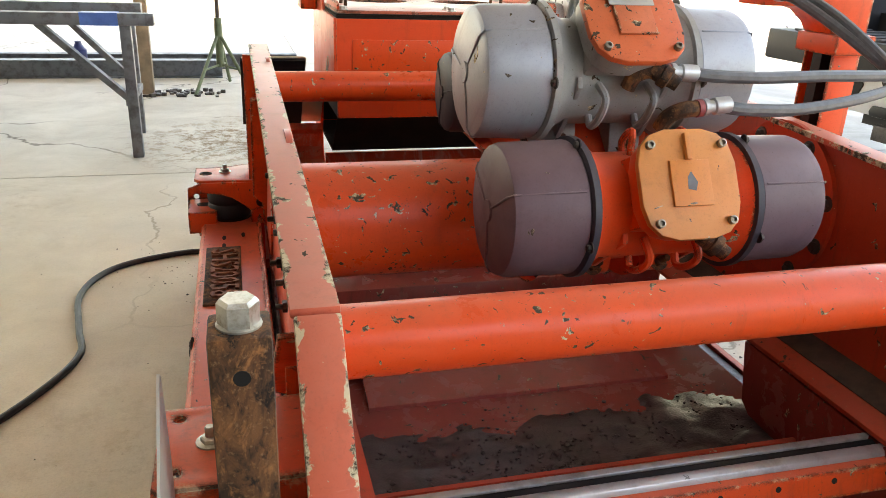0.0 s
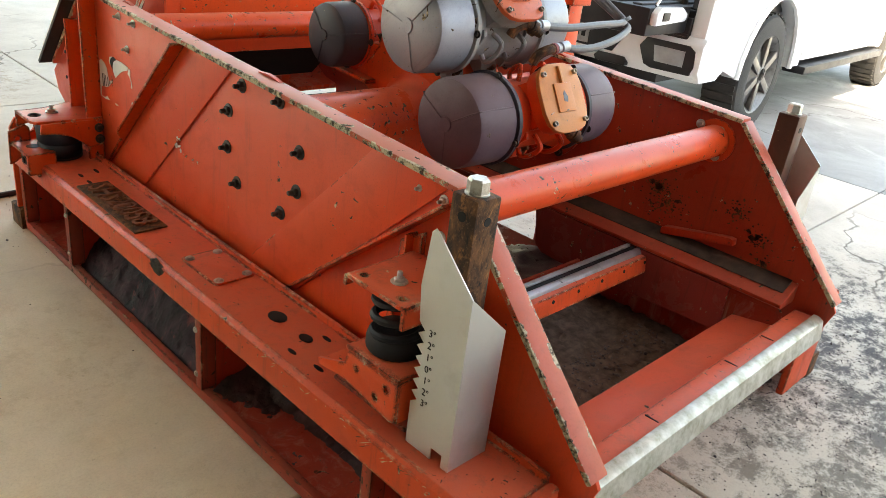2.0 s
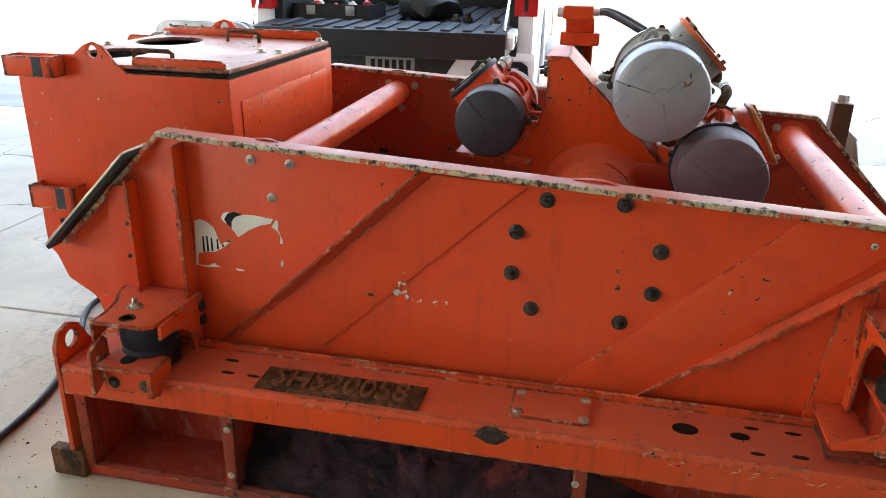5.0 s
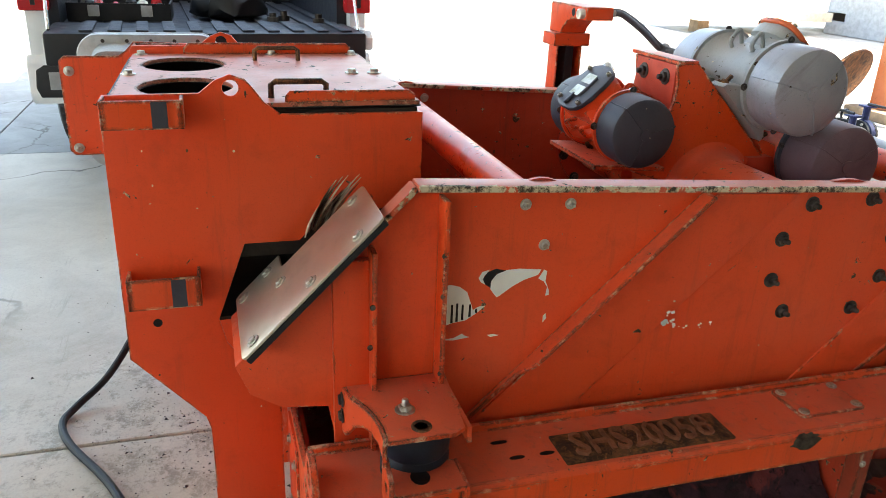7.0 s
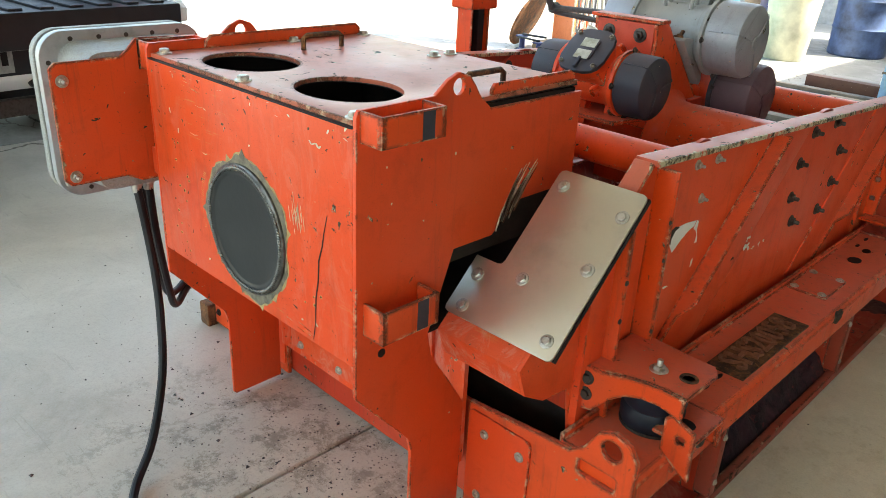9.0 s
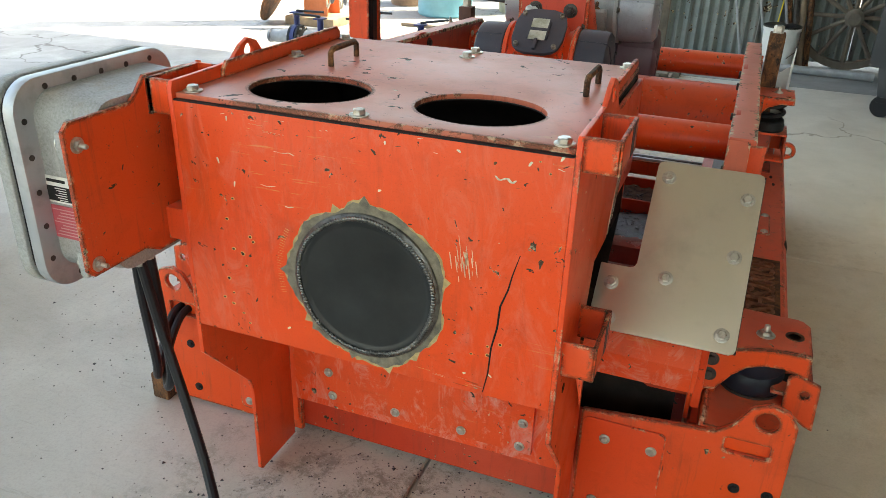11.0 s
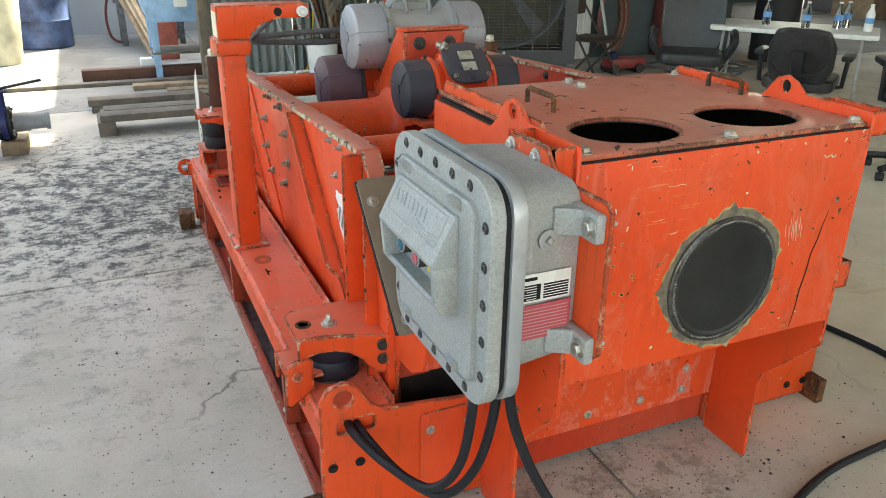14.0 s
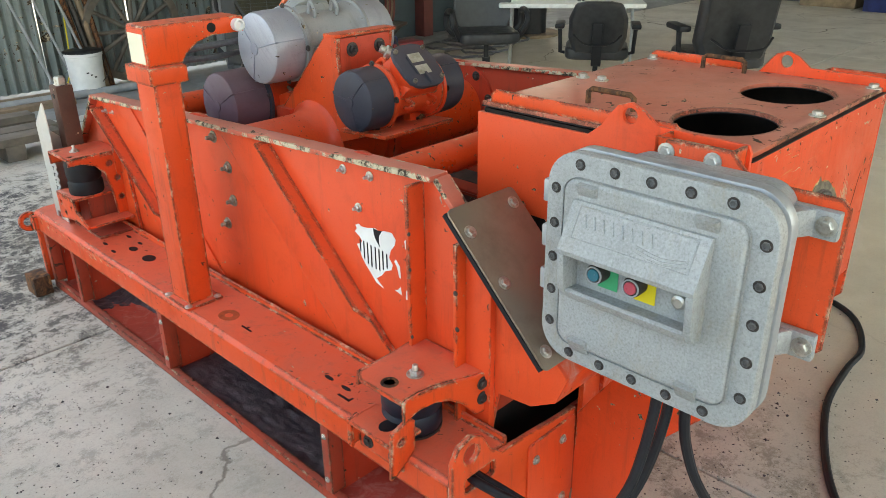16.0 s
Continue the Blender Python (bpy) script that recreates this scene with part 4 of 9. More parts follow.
    # inner ledge and wear strip the screens sit on
    part("screen_ledge", s(bm_prism([(0.115, 0.352), (0.205, 0.352), (0.215, 0.358), (0.215, 0.368), (0.205, 0.374), (0.115, 0.412)], "y", 0.50, 2.75, 0.002)), RED_DIM_STAINED, basket)
    part("wear_strip", s(bm_prism([(0.1155, 0.411), (0.172, 0.387), (0.174, 0.391), (0.1155, 0.417)], "y", 0.52, 2.70, 0.002)), RAIL_RUBBER, basket)
    part("wedge_block", s(bm_prism([(0.715, 0.456), (0.962, 0.404), (0.965, 0.424), (0.955, 0.432), (0.735, 0.478), (0.718, 0.476)], "x", 0.1155, 0.146, 0.004)), RED_INNER, basket)
    # skirt below the ledge, its shade painted in with the darker red
    part("inner_gusset", s(bm_prism([(0.66, 0.20), (1.36, 0.17), (1.405, 0.20), (1.435, 0.352), (0.66, 0.352)], "x", 0.205, 0.214, 0.002)), RED_GRIMY_DIM, basket)
    # bolted bracket over each feed-end mount
    sweep_ = [(0.100, 2.752), (0.060, 2.748), (0.030, 2.736), (0.000, 2.721), (-0.035, 2.710), (-0.075, 2.704), (-0.112, 2.704), (-0.128, 2.708)]
    top = bm_prism([(-0.128, 2.572), (-0.112, 2.548), (0.10, 2.530)] + sweep_, "z", 0.486, 0.496, 0.002, (ring(-0.092, 2.632, 0.013, 14),))
    apron = bm_prism([(0.10, 0.40), (0.10, 0.49), (-0.105, 0.49), (-0.11, 0.455), (-0.06, 0.452), (-0.01, 0.438), (0.03, 0.41), (0.05, 0.39)], "y", 2.532, 2.542, 0.002)
    # the front flange follows the plate's hollow edge and deepens towards the basket
    arch = bmesh.new()
    rows_ = []
    for (x, y), low in zip(sweep_, (0.385, 0.390, 0.428, 0.446, 0.453, 0.452, 0.444, 0.438)):
        rows_.append([arch.verts.new((x, y + dy, z)) for dy, z in ((0.0, low), (0.009, low), (0.009, 0.4955), (0.0, 0.4955))])
    for A, B in zip(rows_, rows_[1:]):
        for q in range(4):
            arch.faces.new((A[q], A[(q + 1) % 4], B[(q + 1) % 4], B[q]))
    arch.faces.new(rows_[0])
    arch.faces.new(rows_[-1][::-1])
    bmesh.ops.recalc_face_normals(arch, faces=arch.faces[:])
    bmesh.ops.bevel(arch, geom=[e for e in arch.edges if len(e.link_faces) == 2 and e.calc_face_angle(0) > 0.7], offset=0.0018, segments=1, affect="EDGES")
    part("mount_bracket", s(merge(top, apron, arch)), ORANGE_EDGE, basket)
    part("bushing", s(bm_lathe([(0, 0.013), (0.002, 0.013), (0.002, 0.020), (0, 0.021)], (-0.092, 2.632, 0.4960), (0, 0, 1), 20)), RUST, basket)
    part("bolt", s(bm_bolt((-0.029, 2.65, 0.496), (0, 0, 1), 0.014, 0.012, True, 0.012)), ZINC, basket)
    for y, z in ((2.62, 0.47), (2.62, 0.43)):
        part("bolt", s(bm_bolt((0.078, 2.759, z), (0, 1, 0), 0.011, 0.009)), DARK_STEEL, basket)
        part("bolt", s(bm_bolt((0.085, 2.532, z - 0.01), (0, -1, 0), 0.011, 0.009)), DARK_STEEL, basket)
    # bracket over each discharge-end spring
    up_ = bm_prism([(-0.095, 0.745), (0.10, 0.745), (0.10, 0.925), (-0.095, 0.915)], "z", 0.640, 0.650, 0.003, (ring(-0.07, 0.775, 0.008, 10), ring(-0.07, 0.89, 0.008, 10)))
    part("mount_bracket", s(merge(up_, bm_prism([(0.10, 0.40), (0.10, 0.645), (-0.095, 0.645), (-0.095, 0.622), (-0.045, 0.622), (0.000, 0.606), (0.030, 0.570), (0.045, 0.500), (0.052, 0.40)], "y", 0.915, 0.923, 0.002, (ring(0.052, 0.605, 0.010, 12), ring(0.074, 0.545, 0.009, 12), ring(0.076, 0.470, 0.009, 12))), bm_box(-0.095, 0.10, 0.743, 0.752, 0.60, 0.645, 0.002))), ORANGE_EDGE, basket)
    part("bolt", s(bm_bolt((-0.03, 0.83, 0.650), (0, 0, 1), 0.012, 0.010, True, 0.012)), ZINC, basket)
    # scraped steel wear plate on the sloping rear edge
    slope = Matrix.Translation((0.0, 2.955, 0.601)) @ Matrix.Rotation(math.atan2(0.36, -0.36), 4, "X")
    wear = bm_prism([(0.045, 0.012), (0.0485, 0.0035), (0.057, 0.0), (0.322, 0.0), (0.3305, 0.0035), (0.334, 0.012), (0.334, 0.14), (0.274, 0.14), (0.266, 0.143), (0.262, 0.152), (0.262, 0.381), (0.2585, 0.3895), (0.250, 0.393), (0.057, 0.393), (0.0485, 0.3895), (0.045, 0.381)], "z", -0.006, 0.0, 0.001)
    # the plate at +x mirrors something dark, so its colour is darkened
    plate = part("wear_plate", s(turned(wear, slope)), STAINLESS if side < 0 else DIM_STAINLESS, basket, "bare stainless wear plate with bolts")
    for a, b in ((0.075, 0.035), (0.072, 0.33), (0.078, 0.20), (0.235, 0.355), (0.20, 0.13), (0.305, 0.10), (0.295, 0.025)):
        p = slope @ Vector((a, b, -0.006))
        part("bolt", s(bm_bolt(p, slope.to_3x3() @ Vector((0, 0, -1)), 0.010, 0.008)), ZINC, plate)
    part("plate_backing", s(turned(bm_box(0.0435, 0.258, 0.006, 0.390, 0.001, 0.012), slope)), RUBBER, basket)
    part("rear_chute", s(bm_prism([(2.785, 0.44), (2.88, 0.45), (2.945, 0.49), (2.972, 0.56), (2.93, 0.60), (2.91, 0.58), (2.94, 0.555), (2.93, 0.51), (2.87, 0.475), (2.785, 0.46)], "x", 0.115, 0.335, 0.0)), ORANGE_SMEAR, basket)

part("cross_tube", bm_cyl((0.123, 0.876, 0.750), (2 * CX - 0.123, 0.876, 0.750), 0.050, 32), ORANGE_TUBE, basket)
part("cross_tube", bm_cyl((0.125, 2.33, 0.84), (2 * CX - 0.125, 2.33, 0.84), 0.045, 32), ORANGE_TUBE, basket)
part("torque_tube", bm_cyl((0.127, 1.535, 0.69), (2 * CX - 0.127, 1.535, 0.69), 0.122, 48), ORANGE_TUBE, basket)
# flared weld where the big tube meets the pedestal's plates
for x, sgn in ((0.641, 1), (0.879, -1)):
    part("tube_collar", bm_lathe([(-0.070, 0.1222), (-0.045, 0.125), (-0.025, 0.131), (-0.010, 0.143), (0.0, 0.162)], (x, 1.535, 0.69), (sgn, 0, 0), 40), ORANGE, basket)
# screen rails across the deck, with bolt holes and the rubber seal
for y, z, holes in ((1.0, 0.336, True), (1.95, 0.352, True)):
    rail = part("screen_rail", bm_prism([(y - 0.055, z - 0.055), (y - 0.045, z), (y + 0.05, z + 0.006), (y + 0.055, z - 0.055)], "x", 0.19, 2 * CX - 0.19, 0.003), ORANGE_EDGE if y < 1.5 else RED_GRIMY_DIM, basket)
    if y > 1.5:
        continue
    part("rubber_seal", bm_prism([(y - 0.002, z + 0.002), (y + 0.000, z + 0.014), (y + 0.014, z + 0.016), (y + 0.018, z + 0.004)], "x", 0.19, 2 * CX - 0.19, 0.002), RUBBER, rail)
    part("steel_edge", bm_prism([(y + 0.019, z + 0.002), (y + 0.021, z + 0.016), (y + 0.036, z + 0.016), (y + 0.040, z + 0.004)], "x", 0.19, 2 * CX - 0.19, 0.002), SCREEN_STRIP, rail)
    part("steel_edge", bm_prism([(y - 0.026, z + 0.002), (y - 0.022, z + 0.013), (y - 0.014, z + 0.017), (y - 0.003, z + 0.016), (y - 0.003, z + 0.003)], "x", 0.19, 2 * CX - 0.19, 0.001), SCREEN_STRIP, rail)
    for k in range(9):
        x = 0.22 + k * 0.124
        part("hole", bm_lathe([(0, 0.0062), (0.001, 0.0062)], (x, y - 0.0490, z - 0.018), (0, -1, 0.18), 10), LABEL_BLACK, rail)
lip = part("discharge_lip", bm_prism([(0.395, 0.285), (0.405, 0.330), (0.42, 0.338), (0.485, 0.335), (0.495, 0.300), (0.48, 0.28)], "x", 0.12, 2 * CX - 0.12, 0.003), ORANGE_EDGE, basket)
part("wear_edge", bm_prism([(0.388, 0.280), (0.398, 0.336), (0.412, 0.345), (0.430, 0.3455), (0.430, 0.339), (0.405, 0.331), (0.396, 0.285)], "x", 0.122, 2 * CX - 0.122, 0.002), BARE, lip, "worn galvanised discharge edge")
part("discharge_pan", bm_prism([(0.485, 0.300), (0.63, 0.275), (0.632, 0.266), (0.485, 0.290)], "x", 0.21, 2 * CX - 0.21, 0.001), ORANGE, basket)
for x in (0.44, 0.83, 1.05):
    part("scratch_mark", bm_box(x, x + 0.003, 0.44, 0.475, 0.3345, 0.3385), LABEL_BLACK, lip)

# mud splashes dried on the plates' inner faces
rs = random.Random(77)
for side in (-1, 1):
    for y, z, rad, n in ((0.98, 0.50, 0.11, 90), (1.13, 0.60, 0.06, 40), (0.74, 0.56, 0.07, 50), (2.0, 0.55, 0.16, 90), (2.40, 0.60, 0.12, 70), (0.62, 0.43, 0.05, 30), (1.02, 0.545, 0.07, 60), (0.66, 0.50, 0.06, 45)):
        bits = []
        for k in range(2 * n):
            a, d = rs.uniform(0, 6.283), rad * abs(rs.gauss(0, 0.55))
            cy, cz, q = y + d * math.cos(a), z + 0.7 * d * math.sin(a), rs.uniform(0.0007, 0.0042) * (2.6 if k % 9 == 0 and d < 0.6 * rad else 1.0)
            bits.append(bm_prism([(cy + q * rs.uniform(0.5, 1.6) * math.cos(b), cz + q * rs.uniform(0.4, 1.2) * math.sin(b)) for b in (0, 1.05, 2.09, 3.14, 4.19, 5.24)], "x", XP1, XP1 + 0.0007))
        tagged(part("mud_splash", side_of(merge(*bits), side), RUST, basket, smooth=0), kind="stuff")

# motor pedestal over the big tube
PX0, PX1 = 0.645, 0.875
side_poly = [(1.700, 1.075), (1.640, 1.090), (1.330, 0.775), (1.345, 0.745), (1.425, 0.735), (1.45, 0.77), (1.535, 0.812), (1.62, 0.77), (1.66, 0.72), (1.80, 0.765), (1.860, 0.800), (1.845, 0.815), (1.79, 0.825), (1.745, 0.855), (1.712, 0.905), (1.695, 0.97), (1.690, 1.02)]
for x in (PX0, PX1):
    part("pedestal_plate", bm_prism(side_poly, "x", x - 0.006, x + 0.006, 0.002), ORANGE_EDGE, basket)
dirn = Vector((0, 1.640 - 1.330, 1.090 - 0.775))
ang = math.atan2(dirn.z, dirn.y)
part("motor_seat", turned(bm_box(PX0 + 0.006, PX1 - 0.006, 0, dirn.length, -0.012, 0.0, 0.002), Matrix.Translation((0, 1.330, 0.775)) @ Matrix.Rotation(ang, 4, "X")), ORANGE_EDGE, basket)
part("pedestal_web", bm_prism([(PX0 + 0.006, 1.075), (PX1 - 0.006, 1.075), (PX1 - 0.006, 0.83), (0.815, 0.83), (0.80, 0.90), (0.79, 0.96), (0.775, 0.965), (0.765, 0.97), (0.755, 0.965), (0.74, 0.96), (0.73, 0.90), (0.715, 0.83), (PX0 + 0.006, 0.83)], "y", 1.685, 1.697, 0.002), RED_INNER, basket)
part("pedestal_top", bm_box(PX0 - 0.02, PX1 + 0.02, 1.640, 1.704, 1.078, 1.090, 0.004), ORANGE_EDGE, basket)
for x in (0.700, 0.820):
    part("bolt", bm_bolt((x, 1.697, 1.035), (0, 1, 0), 0.016, 0.014, True, 0.01), DARK_STEEL, basket)
part("motor_seat", bm_prism([(1.72, 0.775), (1.95, 0.79), (1.95, 0.803), (1.72, 0.788)], "x", 0.60, 0.91, 0.002), ORANGE_EDGE, basket)
part("motor_seat", bm_prism([(1.42, 0.66), (1.42, 0.80), (1.33, 0.80), (1.33, 0.66)], "x", 0.62, 0.90, 0.004), RED_INNER, basket)


# ---------------------------------------------------------------- vibrator motors
def motor(name, label, half, r, caps, body, cover, small=False):
    """A horizontal vibrator motor about its own centre; its terminal box looks along +z, its feet along -z."""
    root = thing(name, (0, 0, 0), label, "vibrator motor", "vibrator motors")
    cap_len = half * 0.46
    bx = half - cap_len
    for sgn in (-1, 1):
        cap = part("end_cap", bm_lathe([(bx, r * 0.96), (bx + 0.004, r), (half - 0.018, r * 0.985), (half - 0.006, r * 0.95), (half, r * 0.87), (half + 0.004, r * 0.2), (half + 0.004, 0)], (0, 0, 0), (sgn, 0, 0), 44), caps, root)
        rib = [bm_lathe([(half + 0.002, r * 0.17), (half + 0.008, r * 0.16), (half + 0.008, 0)], (0, 0, 0), (sgn, 0, 0), 16)]
        for a in (90, 210, 330):
            c, s_ = math.cos(radians(a)), math.sin(radians(a))
            rib.append(bm_pipe([(sgn * (half + 0.004), c * r * 0.14, s_ * r * 0.14), (sgn * (half + 0.003), c * r * 0.84, s_ * r * 0.84), (sgn * (half - 0.004), c * r * 0.965, s_ * r * 0.965), (sgn * (bx + 0.01), c * r, s_ * r)], 0.0022, 6, False))
        part("cap_rib", merge(*rib), caps, cap)
        part("end_flange", bm_lathe([(bx - 0.016, r * 1.0), (bx - 0.014, r * 1.055), (bx - 0.002, r * 1.055), (bx, r * 1.0)], (0, 0, 0), (sgn, 0, 0), 44), SLATE if caps is PURPLE else body, root)
        for a in (45, 135, 225, 315):
            c, s_ = math.cos(radians(a)), math.sin(radians(a))
            part("bolt", bm_bolt((sgn * (bx - 0.002), c * r * 1.05, s_ * r * 1.05), (sgn, 0, 0), 0.007, 0.009), DARK_STEEL, root)
    part("barrel", merge(bm_lathe([(-bx + 0.015, r * 0.99), (-bx + 0.05, r * 0.80), (bx - 0.05, r * 0.80), (bx - 0.015, r * 0.99)], (0, 0, 0), (1, 0, 0), 36),
                         bm_prism([(-0.085, r * 0.5), (0.085, r * 0.5), (0.07, r * 1.02), (-0.07, r * 1.02)], "y", -0.065, 0.065, 0.008)), body, root)
    foot = []
    for sgn in (-1, 1):
        foot.append(bm_prism([(-r * 0.95, -r * 1.02), (r * 0.95, -r * 1.02), (r * 0.9, -r * 0.88), (r * 0.55, -r * 0.6), (-r * 0.55, -r * 0.6), (-r * 0.9, -r * 0.88)], "x", sgn * 0.072 - 0.035, sgn * 0.072 + 0.035, 0.006))
    for one in foot:
        part("foot", one, body, root)
    for sx in (-1, 1):
        for sy in (-1, 1):
            part("bolt", bm_bolt((sx * 0.072, sy * r * 0.80, -r * 0.88), (0, 0, 1), 0.014, 0.016, True, 0.02), RUST, root)
    for sx in (-1, 1):
        part("lifting_lug", bm_pipe([(sx * 0.048, -r * 0.62, r * 0.52), (sx * 0.048, -r * 0.93, r * 0.60), (sx * 0.048, -r * 1.04, r * 0.30), (sx * 0.048, -r * 0.98, -r * 0.02), (sx * 0.048, -r * 0.74, -r * 0.02)], 0.0075, 8), body, root)
        part("bearing_web", bm_prism([(-r * 0.86, -r * 0.55), (-r * 0.70, r * 0.55), (-r * 0.55, r * 0.62), (-r * 0.50, -r * 0.60)], "x", sx * 0.088 - 0.005, sx * 0.088 + 0.005, 0.002), body, root)
        part("lifting_lug", bm_pipe([(sx * 0.05, r * 0.62, r * 0.45), (sx * 0.05, r * 0.95, r * 0.62), (sx * 0.05, r * 0.92, r * 0.30), (sx * 0.05, r * 0.7, r * 0.2)], 0.007, 8), body, root)
    # terminal box: lid with cut corners, screws, pad and cable gland
    k = 0.078 if small else 0.088
    oct_ = [(k * 1.06 * math.copysign(abs(math.cos(a)) ** 0.62, math.cos(a)), k * 1.10 * math.copysign(abs(math.sin(a)) ** 0.62, math.sin(a))) for a in [2 * math.pi * (q + 0.5) / 16 for q in range(16)]]
    part("terminal_box", bm_prism([(a * 0.93, b * 0.93) for a, b in oct_], "z", r * 0.85, r * 1.06 + 0.012, 0.004), body, root)
    lid = part("terminal_lid", bm_prism(oct_, "z", r * 1.06 + 0.012, r * 1.06 + 0.026, 0.004), cover, root)
    zt = r * 1.06 + 0.026
    part("lid_pad", merge(bm_prism([(-k * 0.42, -k * 0.45), (k * 0.42, -k * 0.45), (k * 0.42, k * 0.45), (-k * 0.42, k * 0.45)], "z", zt, zt + 0.006, 0.002), bm_box(-0.005, 0.005, k * 0.45, k * 0.98, zt, zt + 0.010, 0.002)), cover, lid)
    if small:
        for q in (-0.3, 0.3):
            part("maker_plate", bm_box(-k * 0.34, k * 0.34, k * q - k * 0.22, k * q + k * 0.22, zt + 0.006, zt + 0.0075), BARE, lid)
    elif caps is SILVER:
        part("maker_plate", bm_box(-k * 0.50, k * 0.50, k * 0.25, k * 0.80, zt + 0.006, zt + 0.0075), CAST_SMOOTH, lid)
    else:
        part("worn_patch", bm_prism([(-k * 0.10, -k * 0.12), (k * 0.06, -k * 0.16), (k * 0.12, 0.0), (0.0, k * 0.22), (-k * 0.08, k * 0.12)], "z", zt + 0.006, zt + 0.0066), CABLE_GREY, lid)
    for sx in (-1, 1):
        for sy in (-1, 1):
            part("lid_screw", bm_lathe([(0, 0.0075), (0.009, 0.0075), (0.010, 0.0045), (0.004, 0.004)], (sx * k * 0.77, sy * k * 0.76, zt), (0, 0, 1), 12), RUST_ZINC, lid)
    gl = bm_lathe([(0, 0.017), (0.018, 0.017), (0.02, 0.021), (0.035, 0.021), (0.038, 0.014), (0.055, 0.013)], (k * 0.35, -k * 0.95, r * 0.98), (0.75, -0.65, 0), 12)
    part("cable_gland", gl, RUST if not small else ZINC, root)
    return root


MX = 0.742
m_top = motor("vibrator_motor", "silver-painted vibrator motor with a worn orange terminal lid", 0.272, 0.125, SILVER, painted("grey_motor_body", (0.24, 0.25, 0.25), (0.33, 0.33, 0.33), 0.6, 0.4, dust=0.1), painted("worn_orange_lid", (0.60, 0.10, 0.03), (0.58, 0.14, 0.06), 1.4, 0.8, dust=0.1))
m_top.matrix_basis = Matrix.Translation((MX - 0.022, 1.385, 1.024)) @ Matrix.Rotation(radians(45), 4, "X")
m_front = motor("vibrator_motor", "red vibrator motor with purple-grey end caps and orange terminal lid", 0.305, 0.122, PURPLE, ORANGE, COVER_ORANGE)
m_front.matrix_basis = Matrix.Translation((MX + 0.014, 1.208, 0.808)) @ Matrix.Rotation(radians(60), 4, "X")
m_rear = motor("vibrator_motor", "smaller red vibrator motor with slate-grey caps and lid", 0.215, 0.100, SLATE, ORANGE, SLATE, True)
m_rear.matrix_basis = Matrix.Translation((MX, 1.845, 0.905)) @ Matrix.Rotation(radians(-42), 4, "X")


# ---------------------------------------------------------------- feed box
ORANGE_FRONT = painted("scratched_orange_front", (0.76, 0.068, 0.014), (0.72, 0.090, 0.026), 0.62, 0.7, rough=0.36, chip_scale=48.0, edge_r=0.007, cream=0.40, scratch=0.4, smear=0.15)
feed = thing("feed_box", (0.73, 2.86, 0.02), "orange steel feed box with two round holes in its lid", "feed box")
FX0, FX1, FY0, FY1 = 0.338, 1.122, 2.53, 3.197
side_l = [(2.53, 1.022), (2.842, 1.024), (2.875, 1.050), (2.895, 1.078), (2.912, 1.098), (2.942, 1.108), (2.972, 1.096), (3.005, 1.070), (3.19, 1.068), (3.197, 1.055), (3.197, 0.474), (3.045, 0.300), (3.035, 0.262), (3.035, 0.02), (3.028, 0.012),
          (2.868, 0.012), (2.868, 0.318), (2.928, 0.412), (2.984, 0.492), (2.998, 0.555), (2.932, 0.735), (2.811, 0.735), (2.74, 0.80), (2.53, 0.80)]
side_r = [(y, z) for y, z in side_l]
for x0, poly in ((FX0, side_l), (FX1 - 0.010, side_r)):
    part("side_wall", bm_prism(poly, "x", x0, x0 + 0.010, 0.002, (ring(2.942, 1.080, 0.0165, 16),)), ORANGE, feed)
part("front_wall", bm_box(FX0 + 0.010, FX1 - 0.010, FY1 - 0.010, FY1, 0.548, 1.034, 0.002), ORANGE_FRONT, feed)
part("back_wall", bm_box(FX0 + 0.010, FX1 - 0.010, FY0, FY0 + 0.008, 0.70, 1.020), ORANGE, feed)
part("back_panel", bm_box(FX0 + 0.06, FX1 - 0.06, FY0 - 0.004, FY0, 0.84, 0.955, 0.001), ORANGE_TUBE, feed)
# bottom and added lining are near-black so the lid's openings look deep
part("bottom", bm_prism([(2.538, 0.70), (2.70, 0.548), (3.187, 0.548), (3.187, 0.556), (2.703, 0.556), (2.545, 0.705)], "x", FX0 + 0.010, FX1 - 0.010), HOLLOW_DARK, feed)
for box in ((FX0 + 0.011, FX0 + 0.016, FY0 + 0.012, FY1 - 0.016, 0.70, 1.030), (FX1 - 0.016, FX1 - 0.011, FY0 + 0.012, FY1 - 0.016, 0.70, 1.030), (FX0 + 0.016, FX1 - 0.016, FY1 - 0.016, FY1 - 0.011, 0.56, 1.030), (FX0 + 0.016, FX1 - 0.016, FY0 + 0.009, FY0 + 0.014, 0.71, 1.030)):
    part("mud_lining", bm_box(*box), HOLLOW_DARK, feed, "grimy near-black lining added to darken the inside")
holes = (ring(0.905, 3.045, 0.122, 40, 0.105), ring(0.560, 3.035, 0.122, 40, 0.105))
lid = part("lid", bm_prism([(FX0 + 0.012, FY0 + 0.004), (FX1 - 0.012, FY0 + 0.004), (FX1 - 0.012, FY1 - 0.008), (FX0 + 0.012, FY1 - 0.008)], "z", 1.036, 1.046, 0.0015, holes), ORANGE_LID, feed, "dusty faded lid with two round openings")
part("gasket", bm_prism(rounded(FX0 + 0.011, FX1 - 0.011, FY0 + 0.001, FY1 + 0.002, 0.004, 2), "z", 1.0335, 1.0358, 0.0, holes), RUBBER, feed)
